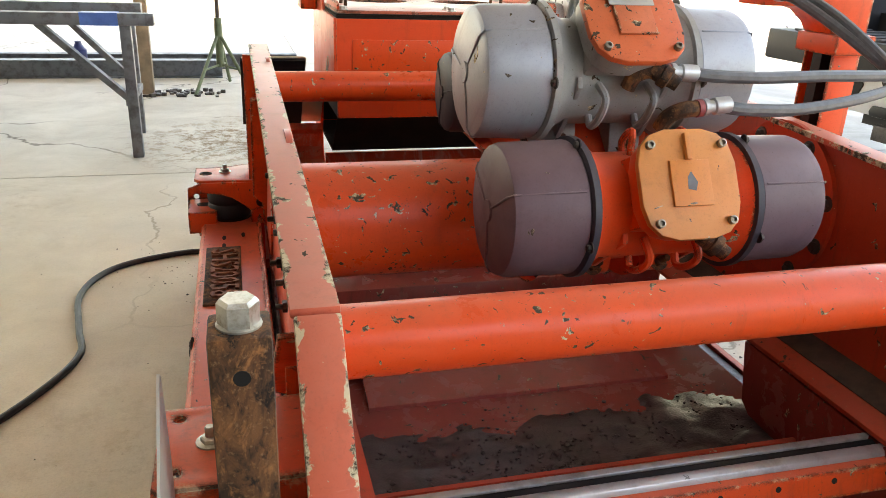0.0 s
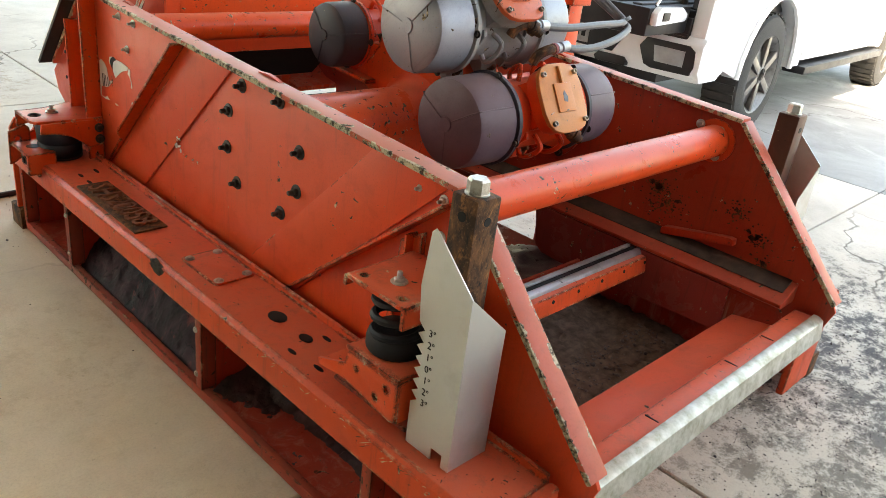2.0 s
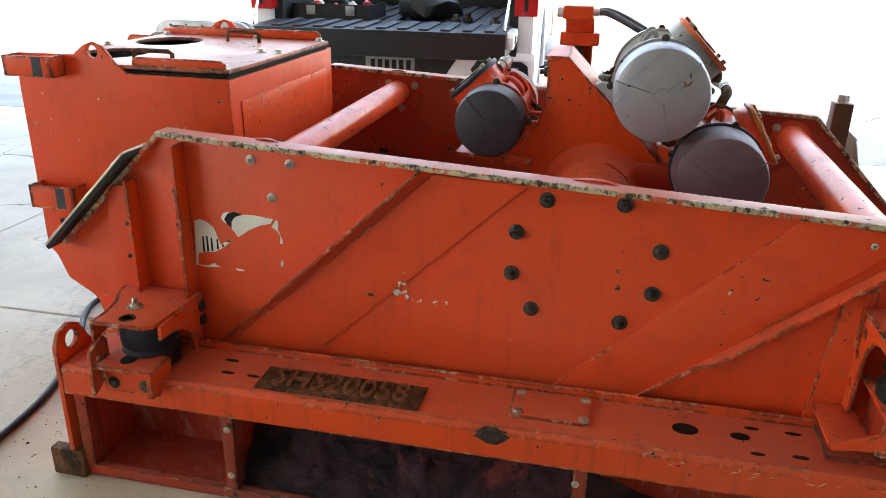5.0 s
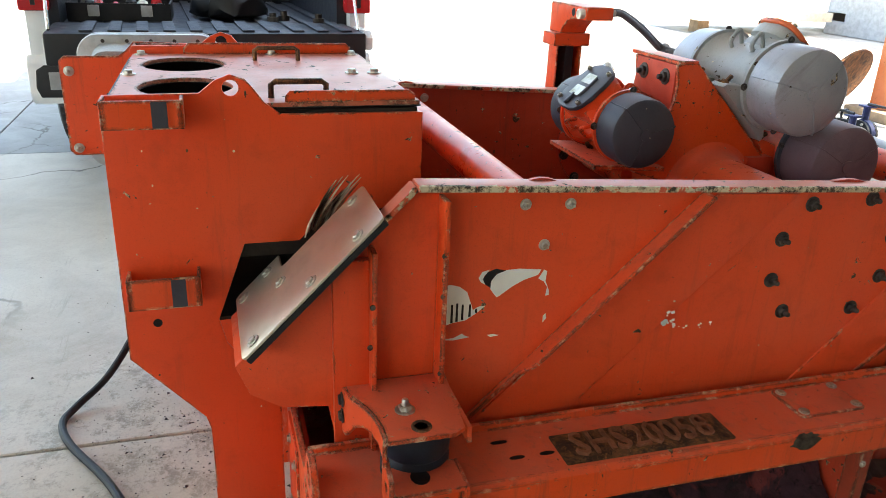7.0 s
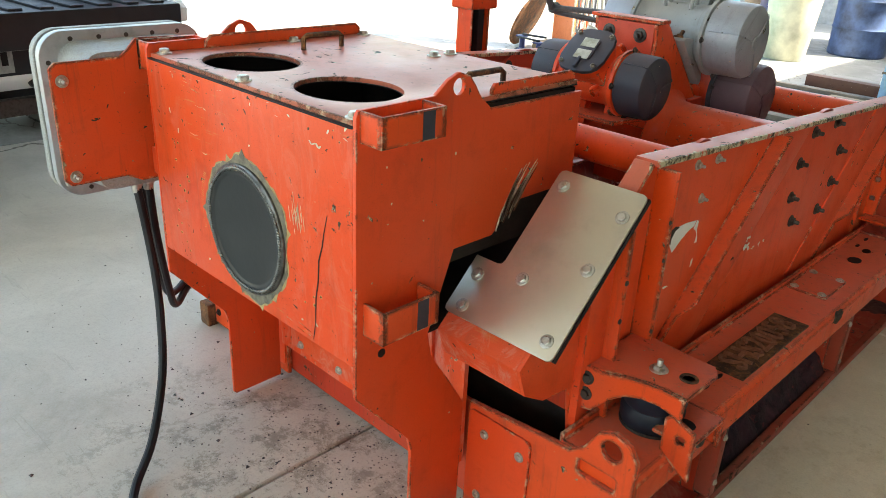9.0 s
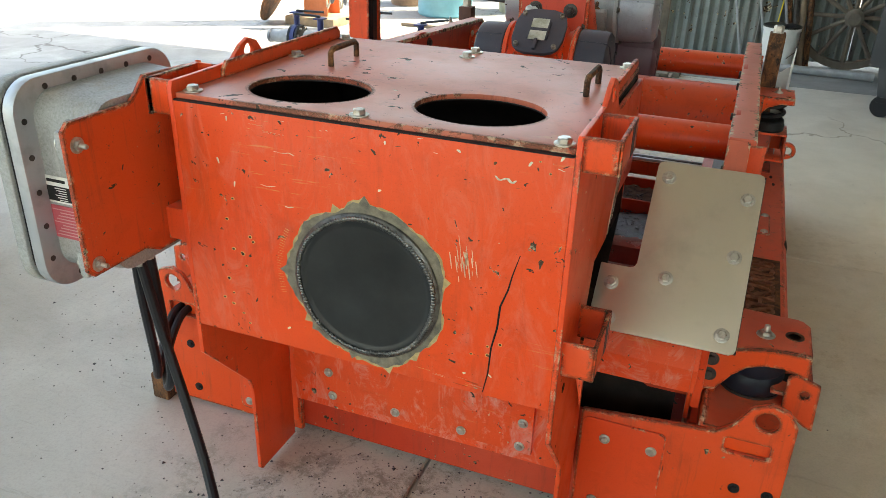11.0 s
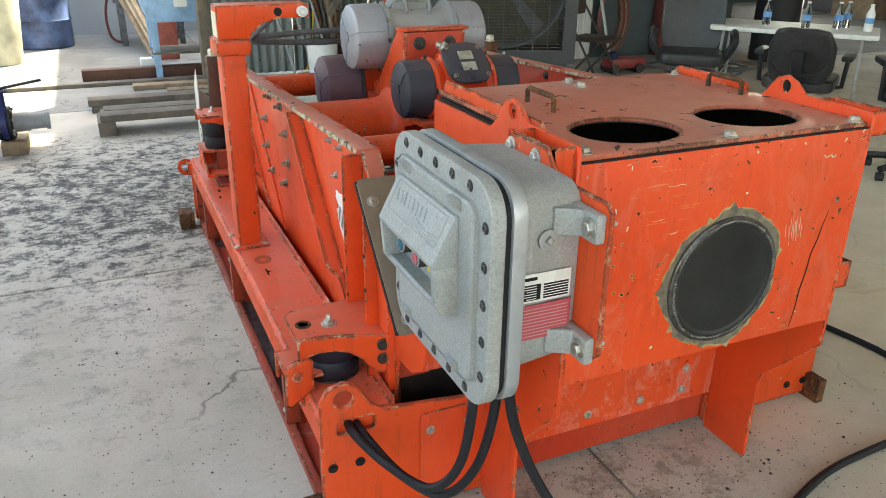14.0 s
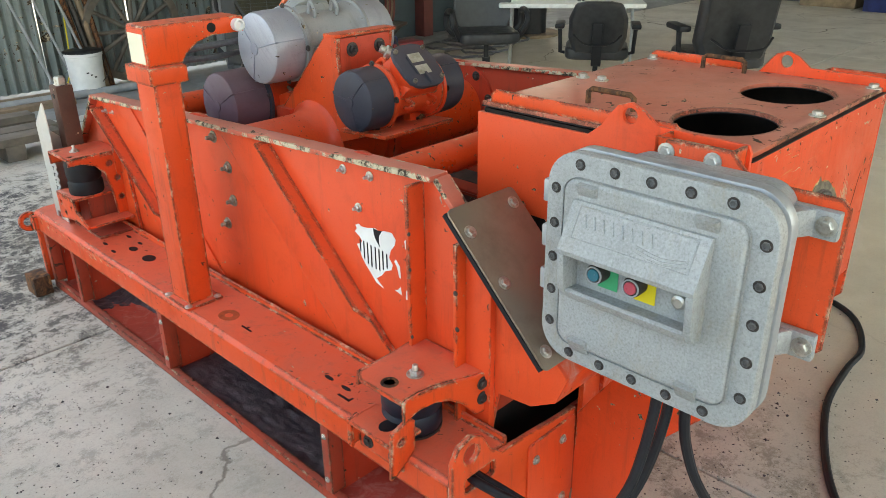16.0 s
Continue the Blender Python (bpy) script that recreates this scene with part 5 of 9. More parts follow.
for x0 in (FX0 + 0.013, FX1 - 0.021):
    part("lid_flange", bm_prism([(2.56, 1.046), (3.05, 1.046), (3.05, 1.062), (3.035, 1.078), (2.575, 1.078), (2.56, 1.066)] if x0 > 0.7 else [(2.545, 1.046), (2.83, 1.046), (2.83, 1.058), (2.82, 1.070), (2.56, 1.070), (2.545, 1.060)], "x", x0, x0 + 0.008, 0.0015), ORANGE_EDGE, lid)
for xh in (0.405, 0.965):
    part("handle", bm_pipe([(xh, 2.735, 1.046), (xh, 2.735, 1.074), (xh, 2.745, 1.081), (xh, 2.845, 1.081), (xh, 2.855, 1.074), (xh, 2.855, 1.046)], 0.0065, 8, False), RUST, lid, "rusty bent-rod handle")
for x, y in ((0.372, 3.172), (0.735, 3.172), (1.088, 3.165), (0.372, 2.56), (0.735, 2.56), (1.085, 2.56), (1.085, 2.80), (0.735, 2.62)):
    part("bolt", bm_bolt((x, y, 1.046), (0, 0, 1), 0.012, 0.012), ZINC, lid)
# blanked pipe opening with ground weld round it
DC = (0.715, 0.725)
rng2 = random.Random(9)
def ragged(r0, amp, lean):
    """A ring with torn, pointed edges."""
    out = []
    for i in range(96):
        a = 2 * math.pi * i / 96
        rr = r0 + 0.006 * math.sin(a * 3 + lean) + 0.005 * math.sin(a * 7 + 2 * lean) + rng2.uniform(-amp, amp) + (0.012 if rng2.random() < 0.07 else 0.0)
        rr += 0.016 * max(0.0, 1 - abs(a - 1.45) / 0.28)
        out.append((DC[0] + rr * math.cos(a), DC[1] + rr * math.sin(a)))
    return out


part("scorched_rim", bm_prism(ragged(0.1650, 0.0030, 1.0), "y", FY1, FY1 + 0.0007), SCORCH, feed, "yellowed scorched edge of paint")
part("ground_weld", bm_prism(ragged(0.1620, 0.0030, 1.0), "y", FY1, FY1 + 0.0014), WELD, feed, "ragged bare halo of ground weld")
part("blank_plate", bm_lathe([(0, 0.141), (0.0065, 0.141), (0.0085, 0.138), (0.0085, 0.131), (0.0060, 0.127), (0.005, 0.122), (0.005, 0.0)], (DC[0], FY1, DC[1]), (0, 1, 0), 56), BLACK_PLATE, feed, "black steel blanking disc")
part("weld_bead", turned(bm_lathe([(0.0, 0.150), (0.006, 0.149), (0.010, 0.143), (0.009, 0.136), (0.006, 0.134)], (0, 0, 0), (0, 1, 0), 64, False), Matrix.Translation((DC[0], FY1, DC[1]))), metal("fresh_weld", (0.14, 0.135, 0.125), (0.025, 0.022, 0.02), 0.36, 55.0, 0.7, 0.8), feed)
bead = bmesh.new()
for i in range(150):
    a = 2 * math.pi * i / 150
    rr = 0.1395 + 0.0012 * math.sin(5 * a) + rng2.uniform(-0.0006, 0.0006)
    m = Matrix.Translation((DC[0] + rr * math.cos(a), FY1 + 0.0085, DC[1] + rr * math.sin(a))) @ Matrix.Rotation(-a, 4, "Y") @ Matrix.Diagonal((rng2.uniform(0.0048, 0.0062), 0.0040, 0.0046, 1))
    bmesh.ops.create_icosphere(bead, subdivisions=2, radius=1.0, matrix=m)
part("weld_ripple", bead, metal("weld_ripples", (0.17, 0.165, 0.155), (0.03, 0.028, 0.026), 0.24, 30.0, 0.85, 0.9), feed)
# long crack down the front, scratches and dents in the paint
def flat_streak(points, w, y, name, mat, parent):
    bm = bmesh.new()
    n = len(points)
    rows = []
    for i, (x, z) in enumerate(points):
        ww = w * (0.25 + 0.75 * math.sin(math.pi * min(1, (i + 0.4) / n)))
        rows.append((bm.verts.new((x - ww, y, z)), bm.verts.new((x + ww, y, z))))
    for A, B in zip(rows, rows[1:]):
        bm.faces.new((A[0], A[1], B[1], B[0]))
    made = bmesh.ops.extrude_face_region(bm, geom=bm.faces[:])["geom"]
    for g in made:
        if isinstance(g, bmesh.types.BMVert):
            g.co.y -= 0.0005
    bmesh.ops.recalc_face_normals(bm, faces=bm.faces[:])
    part(name, bm, mat, parent)


flat_streak([(x - 0.032, z) for x, z in ((0.455, 0.85), (0.466, 0.81), (0.472, 0.78), (0.484, 0.745), (0.487, 0.70), (0.496, 0.655), (0.499, 0.60), (0.507, 0.556))], 0.0019, FY1 + 0.001, "crack", LABEL_BLACK, feed)
TAN_MARK = plain("tan_grind_mark", (0.62, 0.40, 0.14), 0.6, 0.2, 60.0)
PRIMER = plain("bare_primer", (0.62, 0.56, 0.42), 0.6, 0.3, 60.0)
for k in range(30):
    x = rng2.uniform(0.36, 1.10)
    z = rng2.choice((rng2.uniform(1.0, 1.03), rng2.uniform(0.56, 1.02)))
    if (x - DC[0]) ** 2 + (z - DC[1]) ** 2 < 0.18 ** 2:
        continue
    ln, a = rng2.uniform(0.003, 0.012), rng2.uniform(0, 3.1)
    flat_streak([(x + ln * t * math.cos(a), z + ln * t * math.sin(a)) for t in (0, 0.4, 0.8, 1.0)], rng2.uniform(0.0012, 0.0035), FY1 + 0.0008, "paint_chip", PRIMER if k % 3 else RUST, feed)
# pale scuffs where something dragged over the paint
for pts_, w in (([(0.475, 0.985), (0.468, 0.978), (0.455, 0.984), (0.446, 0.976), (0.440, 0.982)], 0.0035), ([(0.90, 0.965), (0.88, 0.963), (0.865, 0.966), (0.855, 0.962)], 0.0022), ([(0.93, 0.895), (0.915, 0.893), (0.90, 0.896)], 0.003), ([(0.88, 0.86), (0.872, 0.858), (0.864, 0.861)], 0.0035)):
    flat_streak(pts_, w, FY1 + 0.0008, "scuff", PRIMER, feed)
# a brushed pale rub beside the weld, clusters of deep chips, and a scraped top edge
PALE_RUB = plain("pale_brushed_rub", (0.66, 0.46, 0.30), 0.6, 0.2, 60.0)
for k in range(30):
    x, z, ln = rng2.gauss(0.520, 0.011), rng2.gauss(0.818, 0.014), rng2.uniform(0.010, 0.032)
    flat_streak([(x + 0.15 * ln * t, z + ln * (t - 0.5)) for t in (0, 0.35, 0.7, 1.0)], rng2.uniform(0.0004, 0.0012), FY1 + 0.0008, "scuff", PALE_RUB, feed)
for cx_, cz_, n in ((0.985, 0.745, 6), (1.035, 0.665, 3), (1.0, 0.61, 3), (1.005, 0.845, 2), (0.470, 0.66, 5), (0.42, 0.99, 2)):
    for k in range(n):
        x, z, q = rng2.gauss(cx_, 0.018), rng2.gauss(cz_, 0.026), rng2.uniform(0.0022, 0.0055)
        rim_ = [(x + q * rng2.uniform(0.8, 1.2) * math.cos(b), z + 0.75 * q * rng2.uniform(0.8, 1.2) * math.sin(b)) for b in (0, 0.9, 1.8, 2.7, 3.6, 4.5, 5.4)]
        part("paint_chip", bm_prism(rim_, "y", FY1, FY1 + 0.0005), TAN_MARK, feed)
        part("paint_chip", bm_prism([(x + 0.72 * (a - x), z + 0.72 * (b - z)) for a, b in rim_], "y", FY1, FY1 + 0.0008), RUST, feed)
for k in range(26):
    x, ln = rng2.uniform(0.86, 0.97) if k < 16 else rng2.uniform(0.42, 0.60), rng2.uniform(0.008, 0.030)
    z = rng2.uniform(0.985, 1.026) if k < 16 else rng2.uniform(0.553, 0.575)
    flat_streak([(x + ln * t, z + 0.06 * ln * t) for t in (0, 0.4, 0.7, 1.0)], rng2.uniform(0.0004, 0.0011), FY1 + 0.0008, "scuff", (TAN_MARK, PRIMER, RUST)[k % 3], feed)
# scorched tick marks beside the weld
for k in range(26):
    a = radians(152 + 1.75 * k)
    flat_streak([(DC[0] + 0.181 * -math.cos(a), DC[1] + 0.181 * math.sin(a)), (DC[0] + 0.191 * -math.cos(a), DC[1] + 0.191 * math.sin(a))], 0.0008, FY1 + 0.0008, "grind_mark", TAN_MARK, feed)
# U-shaped guide brackets
def u_bracket(x, y0, y1, z0, z1, out, parent):
    part("guide_bracket", merge(bm_box(x + out, x + out * 0.87, y0, y1, z0, z1, 0.003), bm_box(min(x, x + out), max(x, x + out), y0, y0 + 0.007, z0, z1, 0.002), bm_box(min(x, x + out), max(x, x + out), y1 - 0.007, y1, z0, z1, 0.002)), ORANGE_EDGE, parent)
    part("paint_patch", bm_box(x + out * 1.012, x + out, y0 + 0.03, y0 + 0.06, z0 + 0.003, z1 - 0.003), SLATE, parent)


u_bracket(FX0, 3.035, 3.190, 1.010, 1.068, -0.060, feed)
u_bracket(FX0, 3.030, 3.180, 0.620, 0.690, -0.060, feed)
u_bracket(FX1, 3.035, 3.190, 1.000, 1.068, 0.055, feed)
# support webs below the box
for x, y in ((FX0, 3.13),):
    part("hole", bm_lathe([(0, 0.010), (0.001, 0.010)], (x, y, 0.56), (-1, 0, 0), 12), LABEL_BLACK, feed)
for k in range(12):
    part("paint_chip", bm_prism(ring(rng2.uniform(2.90, 3.17), rng2.uniform(0.30, 0.98), rng2.uniform(0.001, 0.0035), 6, rng2.uniform(0.001, 0.004)), "x", FX0 - 0.0006, FX0 + 0.001), PRIMER if k % 2 else RUST, feed)
# curved scrape marks fanning up from the wear plate
for k in range(18):
    f = k / 17
    y0, z0 = 2.795 - 0.055 * f + rng2.uniform(-0.005, 0.005), 0.748 + 0.035 * f + rng2.uniform(-0.01, 0.012)
    ln, w = rng2.uniform(0.07, 0.125) - 0.02 * f, rng2.uniform(0.0014, 0.0036)
    left, right = [], []
    for q in range(6):
        u = q / 5
        yy, zz = y0 - (0.22 + 0.30 * f) * ln * u - 0.25 * ln * u * u, z0 + ln * u
        ww = w * math.sin(math.pi * (0.12 + 0.82 * u)) * rng2.uniform(0.7, 1.3)
        left.append((yy - ww, zz))
        right.append((yy + ww, zz))
    part("scrape", bm_prism(left + right[::-1], "x", FX0 - 0.0007, FX0 + 0.001), (PRIMER, RUST, STAINLESS)[k % 3], feed)

# ---------------------------------------------------------------- control enclosure
mount_plate = part("enclosure_plate", bm_prism([(3.06, 1.068), (3.19, 1.072), (3.215, 1.045), (3.235, 1.030), (3.385, 1.030), (3.400, 1.016), (3.400, 0.750), (3.385, 0.735), (3.25, 0.735), (3.21, 0.715), (3.06, 0.715)], "x", 1.178, 1.187, 0.002), ORANGE_EDGE, feed)
part("plate_spacer", merge(bm_box(1.122, 1.178, 3.06, 3.18, 0.73, 0.80, 0.002), bm_box(1.122, 1.178, 3.06, 3.07, 0.80, 1.0, 0.002)), ORANGE, feed)
for y in (3.064, 3.157):
    part("bolt", bm_bolt((1.187, y, 1.046), (1, 0, 0), 0.0115, 0.011), ZINC, feed)
EY0, EY1, EZ0, EZ1 = 2.941, 3.369, 0.655, 1.076
encl = thing("control_enclosure", (1.35, (EY0 + EY1) / 2, EZ0), "grey cast-aluminium explosion-proof control box with bolted cover", "control box")
eb = bm_prism(rounded(EY0 + 0.042, EY1 - 0.042, EZ0 + 0.035, EZ1 - 0.025, 0.05, 6), "x", 1.203, 1.335)
for vt in eb.verts:
    if vt.co.x < 1.21:
        vt.co.y += (3.19 - vt.co.y) * 0.06
        vt.co.z += (0.90 - vt.co.z) * 0.06
part("housing", eb, CAST, encl)
part("housing_flange", bm_prism(rounded(EY0, EY1, EZ0, EZ1, 0.065, 8), "x", 1.335, 1.362, 0.004), CAST_SMOOTH, encl)
part("seal_gap", bm_prism(rounded(EY0 + 0.008, EY1 - 0.008, EZ0 + 0.008, EZ1 - 0.008, 0.06, 8), "x", 1.362, 1.374), RUBBER, encl)
cover = part("cover", bm_prism(rounded(EY0, EY1, EZ0, EZ1, 0.065, 8), "x", 1.374, 1.402, 0.005, (), 3), CAST, encl, "cast cover with a hooded button recess")
part("raised_face", bm_prism(rounded(EY0 + 0.042, EY1 - 0.042, EZ0 + 0.042, EZ1 - 0.042, 0.03, 5), "x", 1.398, 1.4125, 0.0125, (), 5), CAST, cover)
# hood: slopes outward from the top down to the lip over the buttons
hood_y0, hood_y1 = EY0 + 0.070, EY1 - 0.095
part("hood", bm_prism([(1.412, 0.998), (1.42, 0.998), (1.462, 0.916), (1.46, 0.906), (1.412, 0.906)], "y", hood_y0, hood_y1, 0.003), CAST, cover)
for y in (hood_y0, hood_y1 - 0.014):
    part("hood_cheek", bm_prism([(1.412, 0.908), (1.461, 0.908), (1.455, 0.838), (1.442, 0.818), (1.412, 0.812)], "y", y, y + 0.014, 0.003), CAST, cover)
part("hood_sill", bm_prism([(1.412, 0.812), (1.44, 0.815), (1.45, 0.832), (1.444, 0.836), (1.412, 0.833)], "y", hood_y0 + 0.014, hood_y1 - 0.014, 0.002), CAST, cover)
# raised lettering band on the hood's slope, as plain shapes
HS = lambda y, k: (1.4205 + 0.0405 * k, y, 0.998 - 0.082 * k)
part("embossed_frame", merge(*(bm_pipe([HS(*p), HS(*q)], 0.0016, 6, False) for p, q in (((hood_y0 + 0.02, 0.08), (hood_y1 - 0.02, 0.08)), ((hood_y0 + 0.02, 0.72), (hood_y1 - 0.02, 0.72)), ((hood_y0 + 0.02, 0.08), (hood_y0 + 0.02, 0.72)), ((hood_y1 - 0.02, 0.08), (hood_y1 - 0.02, 0.72))))), CAST, cover)
for k in range(8):
    y = hood_y0 + 0.034 + 0.0185 * k
    part("embossed_bar", bm_pipe([HS(y, 0.22), HS(y + 0.009, 0.46)], 0.0021, 6, False), CAST, cover)
for k in range(3):
    part("embossed_swoosh", bm_pipe([HS(hood_y1 - 0.12, 0.50 + 0.06 * k), HS(hood_y1 - 0.07, 0.58 + 0.06 * k), HS(hood_y1 - 0.025, 0.50 + 0.06 * k)], 0.0015, 5), CAST, cover)
for y in (EY0 + 0.075, EY1 - 0.13):
    for z in (EZ1 - 0.058, EZ0 + 0.055):
        part("pry_lug", bm_prism([(1.404, z - 0.026), (1.426, z + 0.008), (1.404, z + 0.012)], "y", y, y + 0.040, 0.003), CAST, cover)
# buttons
BTN_TEAL = plain("teal_button", (0.02, 0.13, 0.17), 0.3, 0.1)
BTN_RED = plain("red_button", (0.42, 0.06, 0.08), 0.3, 0.1)
TAG_GREEN = plain("green_tag", (0.03, 0.34, 0.14), 0.5, 0.1)
TAG_YELLOW = plain("yellow_tag", (0.72, 0.55, 0.02), 0.5, 0.1)
for y, tag, btn in ((3.078, TAG_GREEN, BTN_TEAL), (3.152, TAG_YELLOW, BTN_RED)):
    part("button_tag", bm_box(1.4145, 1.4155, y - 0.006, y + 0.034, 0.846, 0.898), tag, cover)
    part("button_ring", bm_lathe([(0, 0.018), (0.022, 0.018), (0.026, 0.016), (0.026, 0.013)], (1.415, y, 0.878), (1, 0, 0), 22), DARK_STEEL, cover)
    part("button", bm_lathe([(0.0, 0.0115), (0.0275, 0.0115), (0.029, 0.011), (0.0275, 0)], (1.415, y, 0.878), (1, 0, 0), 22), btn, cover)
    part("button_rim", bm_lathe([(0.0255, 0.0165), (0.028, 0.0160), (0.028, 0.0140), (0.0255, 0.0138)], (1.415, y, 0.878), (1, 0, 0), 22, False), CAST_SMOOTH, cover)
part("screw", bm_lathe([(0, 0.013), (0.008, 0.013), (0.011, 0.008), (0.0095, 0)], (1.415, 3.232, 0.872), (1, 0, 0), 16), ZINC, cover)
GREY_STEEL_BOLT = metal("grey_socket_bolt", (0.13, 0.13, 0.13), (0.05, 0.05, 0.05), 0.4, 60.0, 0.6, 0.6)
# bolt sockets all round
pts = []
for i in range(5):
    pts += [(3.010 + i * 0.070, EZ1 - 0.02), (3.010 + i * 0.070, EZ0 + 0.02)]
for i in range(5):
    pts += [(EY0 + 0.02, 0.729 + i * 0.0685), (EY1 - 0.02, 0.729 + i * 0.0685)]
for y, z in pts:
    socket = part("bolt_socket", bm_lathe([(0, 0.0105), (0.0005, 0.0104), (0.0006, 0.0)], (1.402, y, z), (1, 0, 0), 18), DARK_STEEL, cover)
    part("bolt", merge(bm_lathe([(0.0004, 0.0072), (0.0030, 0.0072), (0.0036, 0.0058), (0.0030, 0.0040)], (1.402, y, z), (1, 0, 0), 6, False), bm_lathe([(0.0004, 0.0042), (0.0016, 0.0042), (0.0016, 0.0)], (1.402, y, z), (1, 0, 0), 10)), GREY_STEEL_BOLT, socket)
    part("bolt_socket", bm_lathe([(0, 0.006), (-0.001, 0.006)], (1.3345, y, z), (1, 0, 0), 10), DARK_STEEL, encl)
for z in (0.99, 0.90, 0.81):
    part("hinge_lug", bm_box(1.345, 1.398, EY0 - 0.012, EY0 + 0.002, z - 0.022, z + 0.022, 0.004), CAST_SMOOTH, encl)
# mounting ears with bolts, plug, labels and cable entries
for z in (0.987, 0.758):
    part("mounting_ear", merge(bm_box(1.202, 1.222, 3.30, 3.393, z - 0.026, z + 0.026, 0.006), bm_prism([(1.222, 3.30), (1.262, 3.318), (1.262, 3.328), (1.225, 3.350), (1.222, 3.355)], "z", z - 0.024, z + 0.024, 0.003)), CAST, encl)
    part("bolt", bm_bolt((1.222, 3.374, z), (1, 0, 0), 0.012, 0.011), ZINC, encl)
    part("bolt", bm_bolt((1.192, 3.374, z), (-1, 0, 0), 0.010, 0.009, True, 0.012), ZINC, encl)
part("conduit_plug", merge(bm_lathe([(0, 0.019), (0.003, 0.019), (0.004, 0.016)], (1.271, EY1 - 0.042, 0.955), (0, 1, 0), 18), bm_lathe([(0.003, 0.009), (0.010, 0.009), (0.008, 0.006)], (1.271, EY1 - 0.042, 0.955), (0, 1, 0), 4)), CAST, encl)
LY = EY1 - 0.0415
plate_w = part("rating_label", bm_box(1.220, 1.340, LY, LY + 0.0012, 0.842, 0.896), LABEL_WHITE, encl, "white rating label with black panel")
part("label_panel", bm_box(1.280, 1.335, LY + 0.0012, LY + 0.0018, 0.846, 0.876), LABEL_BLACK, plate_w)
for k in range(6):
    part("print_line", bm_box(1.224, 1.274, LY + 0.0012, LY + 0.0018, 0.8465 + k * 0.005, 0.8495 + k * 0.005), LABEL_BLACK, plate_w)
    part("print_line", bm_box(1.288, 1.288 + 0.02 + 0.004 * (k % 3), LY + 0.0018, LY + 0.0022, 0.848 + k * 0.0047, 0.8495 + k * 0.0047), LABEL_WHITE, plate_w)
part("print_line", bm_box(1.288, 1.333, LY + 0.0012, LY + 0.0018, 0.884, 0.890), LABEL_BLACK, plate_w)
plate_r = part("rating_label", bm_box(1.216, 1.338, LY, LY + 0.0012, 0.768, 0.836), LABEL_RED, encl, "faded red warning label")
for k in range(9):
    part("print_line", bm_box(1.222, 1.332 - 0.006 * (k % 4), LY + 0.0012, LY + 0.0017, 0.774 + k * 0.0066, 0.776 + k * 0.0066), plain("label_pink", (0.55, 0.25, 0.25), 0.5, 0.1), plate_r)
for x, y in ((1.315, 3.16), (1.27, 3.165), (1.265, 3.20)):
    part("cable_gland", bm_lathe([(0, 0.018), (0.012, 0.018), (0.014, 0.014), (0.03, 0.013)], (x, y, EZ0 + 0.036), (0, 0, -1), 12), ZINC, encl)

# cables of the control box
encl.location.x -= 0.014
single("power_cable", bm_pipe([(1.300, 3.16, 0.69), (1.300, 3.158, 0.55), (1.315, 3.13, 0.36), (1.365, 3.08, 0.272), (1.43, 2.98, 0.285), (1.475, 2.88, 0.314), (1.475, 2.80, 0.318), (1.46, 2.62, 0.318)], 0.011, 10), CABLE, "black power cable looping into the skid", "cable", group="power cables")
single("power_cable", bm_pipe([(1.255, 3.165, 0.69), (1.250, 3.16, 0.52), (1.275, 3.13, 0.34), (1.335, 3.085, 0.247), (1.405, 3.0, 0.265), (1.452, 2.88, 0.308), (1.455, 2.80, 0.312), (1.44, 2.62, 0.312)], 0.011, 10), CABLE, "black power cable looping into the skid", "cable", group="power cables")
single("supply_cable", bm_pipe([(1.251, 3.20, 0.69), (1.233, 3.192, 0.533), (1.204, 3.197, 0.424), (1.160, 3.216, 0.315), (1.09, 3.26, 0.19), (0.99, 3.35, 0.075), (0.91, 3.44, 0.022), (0.84, 3.47, 0.0115), (0.72, 3.43, 0.0115), (0.5, 3.30, 0.0115), (0.2, 3.19, 0.0115), (-0.06, 3.16, 0.0115), (-0.25, 3.15, 0.0115), (-0.48, 3.03, 0.0115), (-0.57, 2.80, 0.0115), (-0.53, 2.50, 0.0115), (-0.50, 2.30, 0.0115),
        (-0.60, 2.05, 0.0115), (-0.82, 1.72, 0.0115), (-1.0, 1.40, 0.0115), (-1.25, 0.85, 0.0115), (-1.55, 0.30, 0.0115), (-1.95, -0.35, 0.0115), (-2.5, -0.9, 0.0115), (-3.0, -1.6, 0.0115)], 0.0115, 10), CABLE, "long black supply cable snaking over the concrete", "cable")

# ---------------------------------------------------------------- cable post on the skid beam
post = thing("cable_post", (1.487, 1.655, BEAM_Z), "orange square steel cable post with arm on the skid beam", "cable post")
PCX, PCY = 1.487, 1.655
part("base_plate", bm_box(PCX - 0.062, PCX + 0.060, PCY - 0.075, PCY + 0.075, BEAM_Z, BEAM_Z + 0.008, 0.002), ORANGE_EDGE, post)
for a in (-1, 1):
    for b in (-1, 1):
        part("bolt", bm_bolt((PCX + a * 0.050, PCY + b * 0.062, BEAM_Z + 0.008), (0, 0, 1), 0.008, 0.006), ZINC, post)
cw, cd = 0.040, 0.052
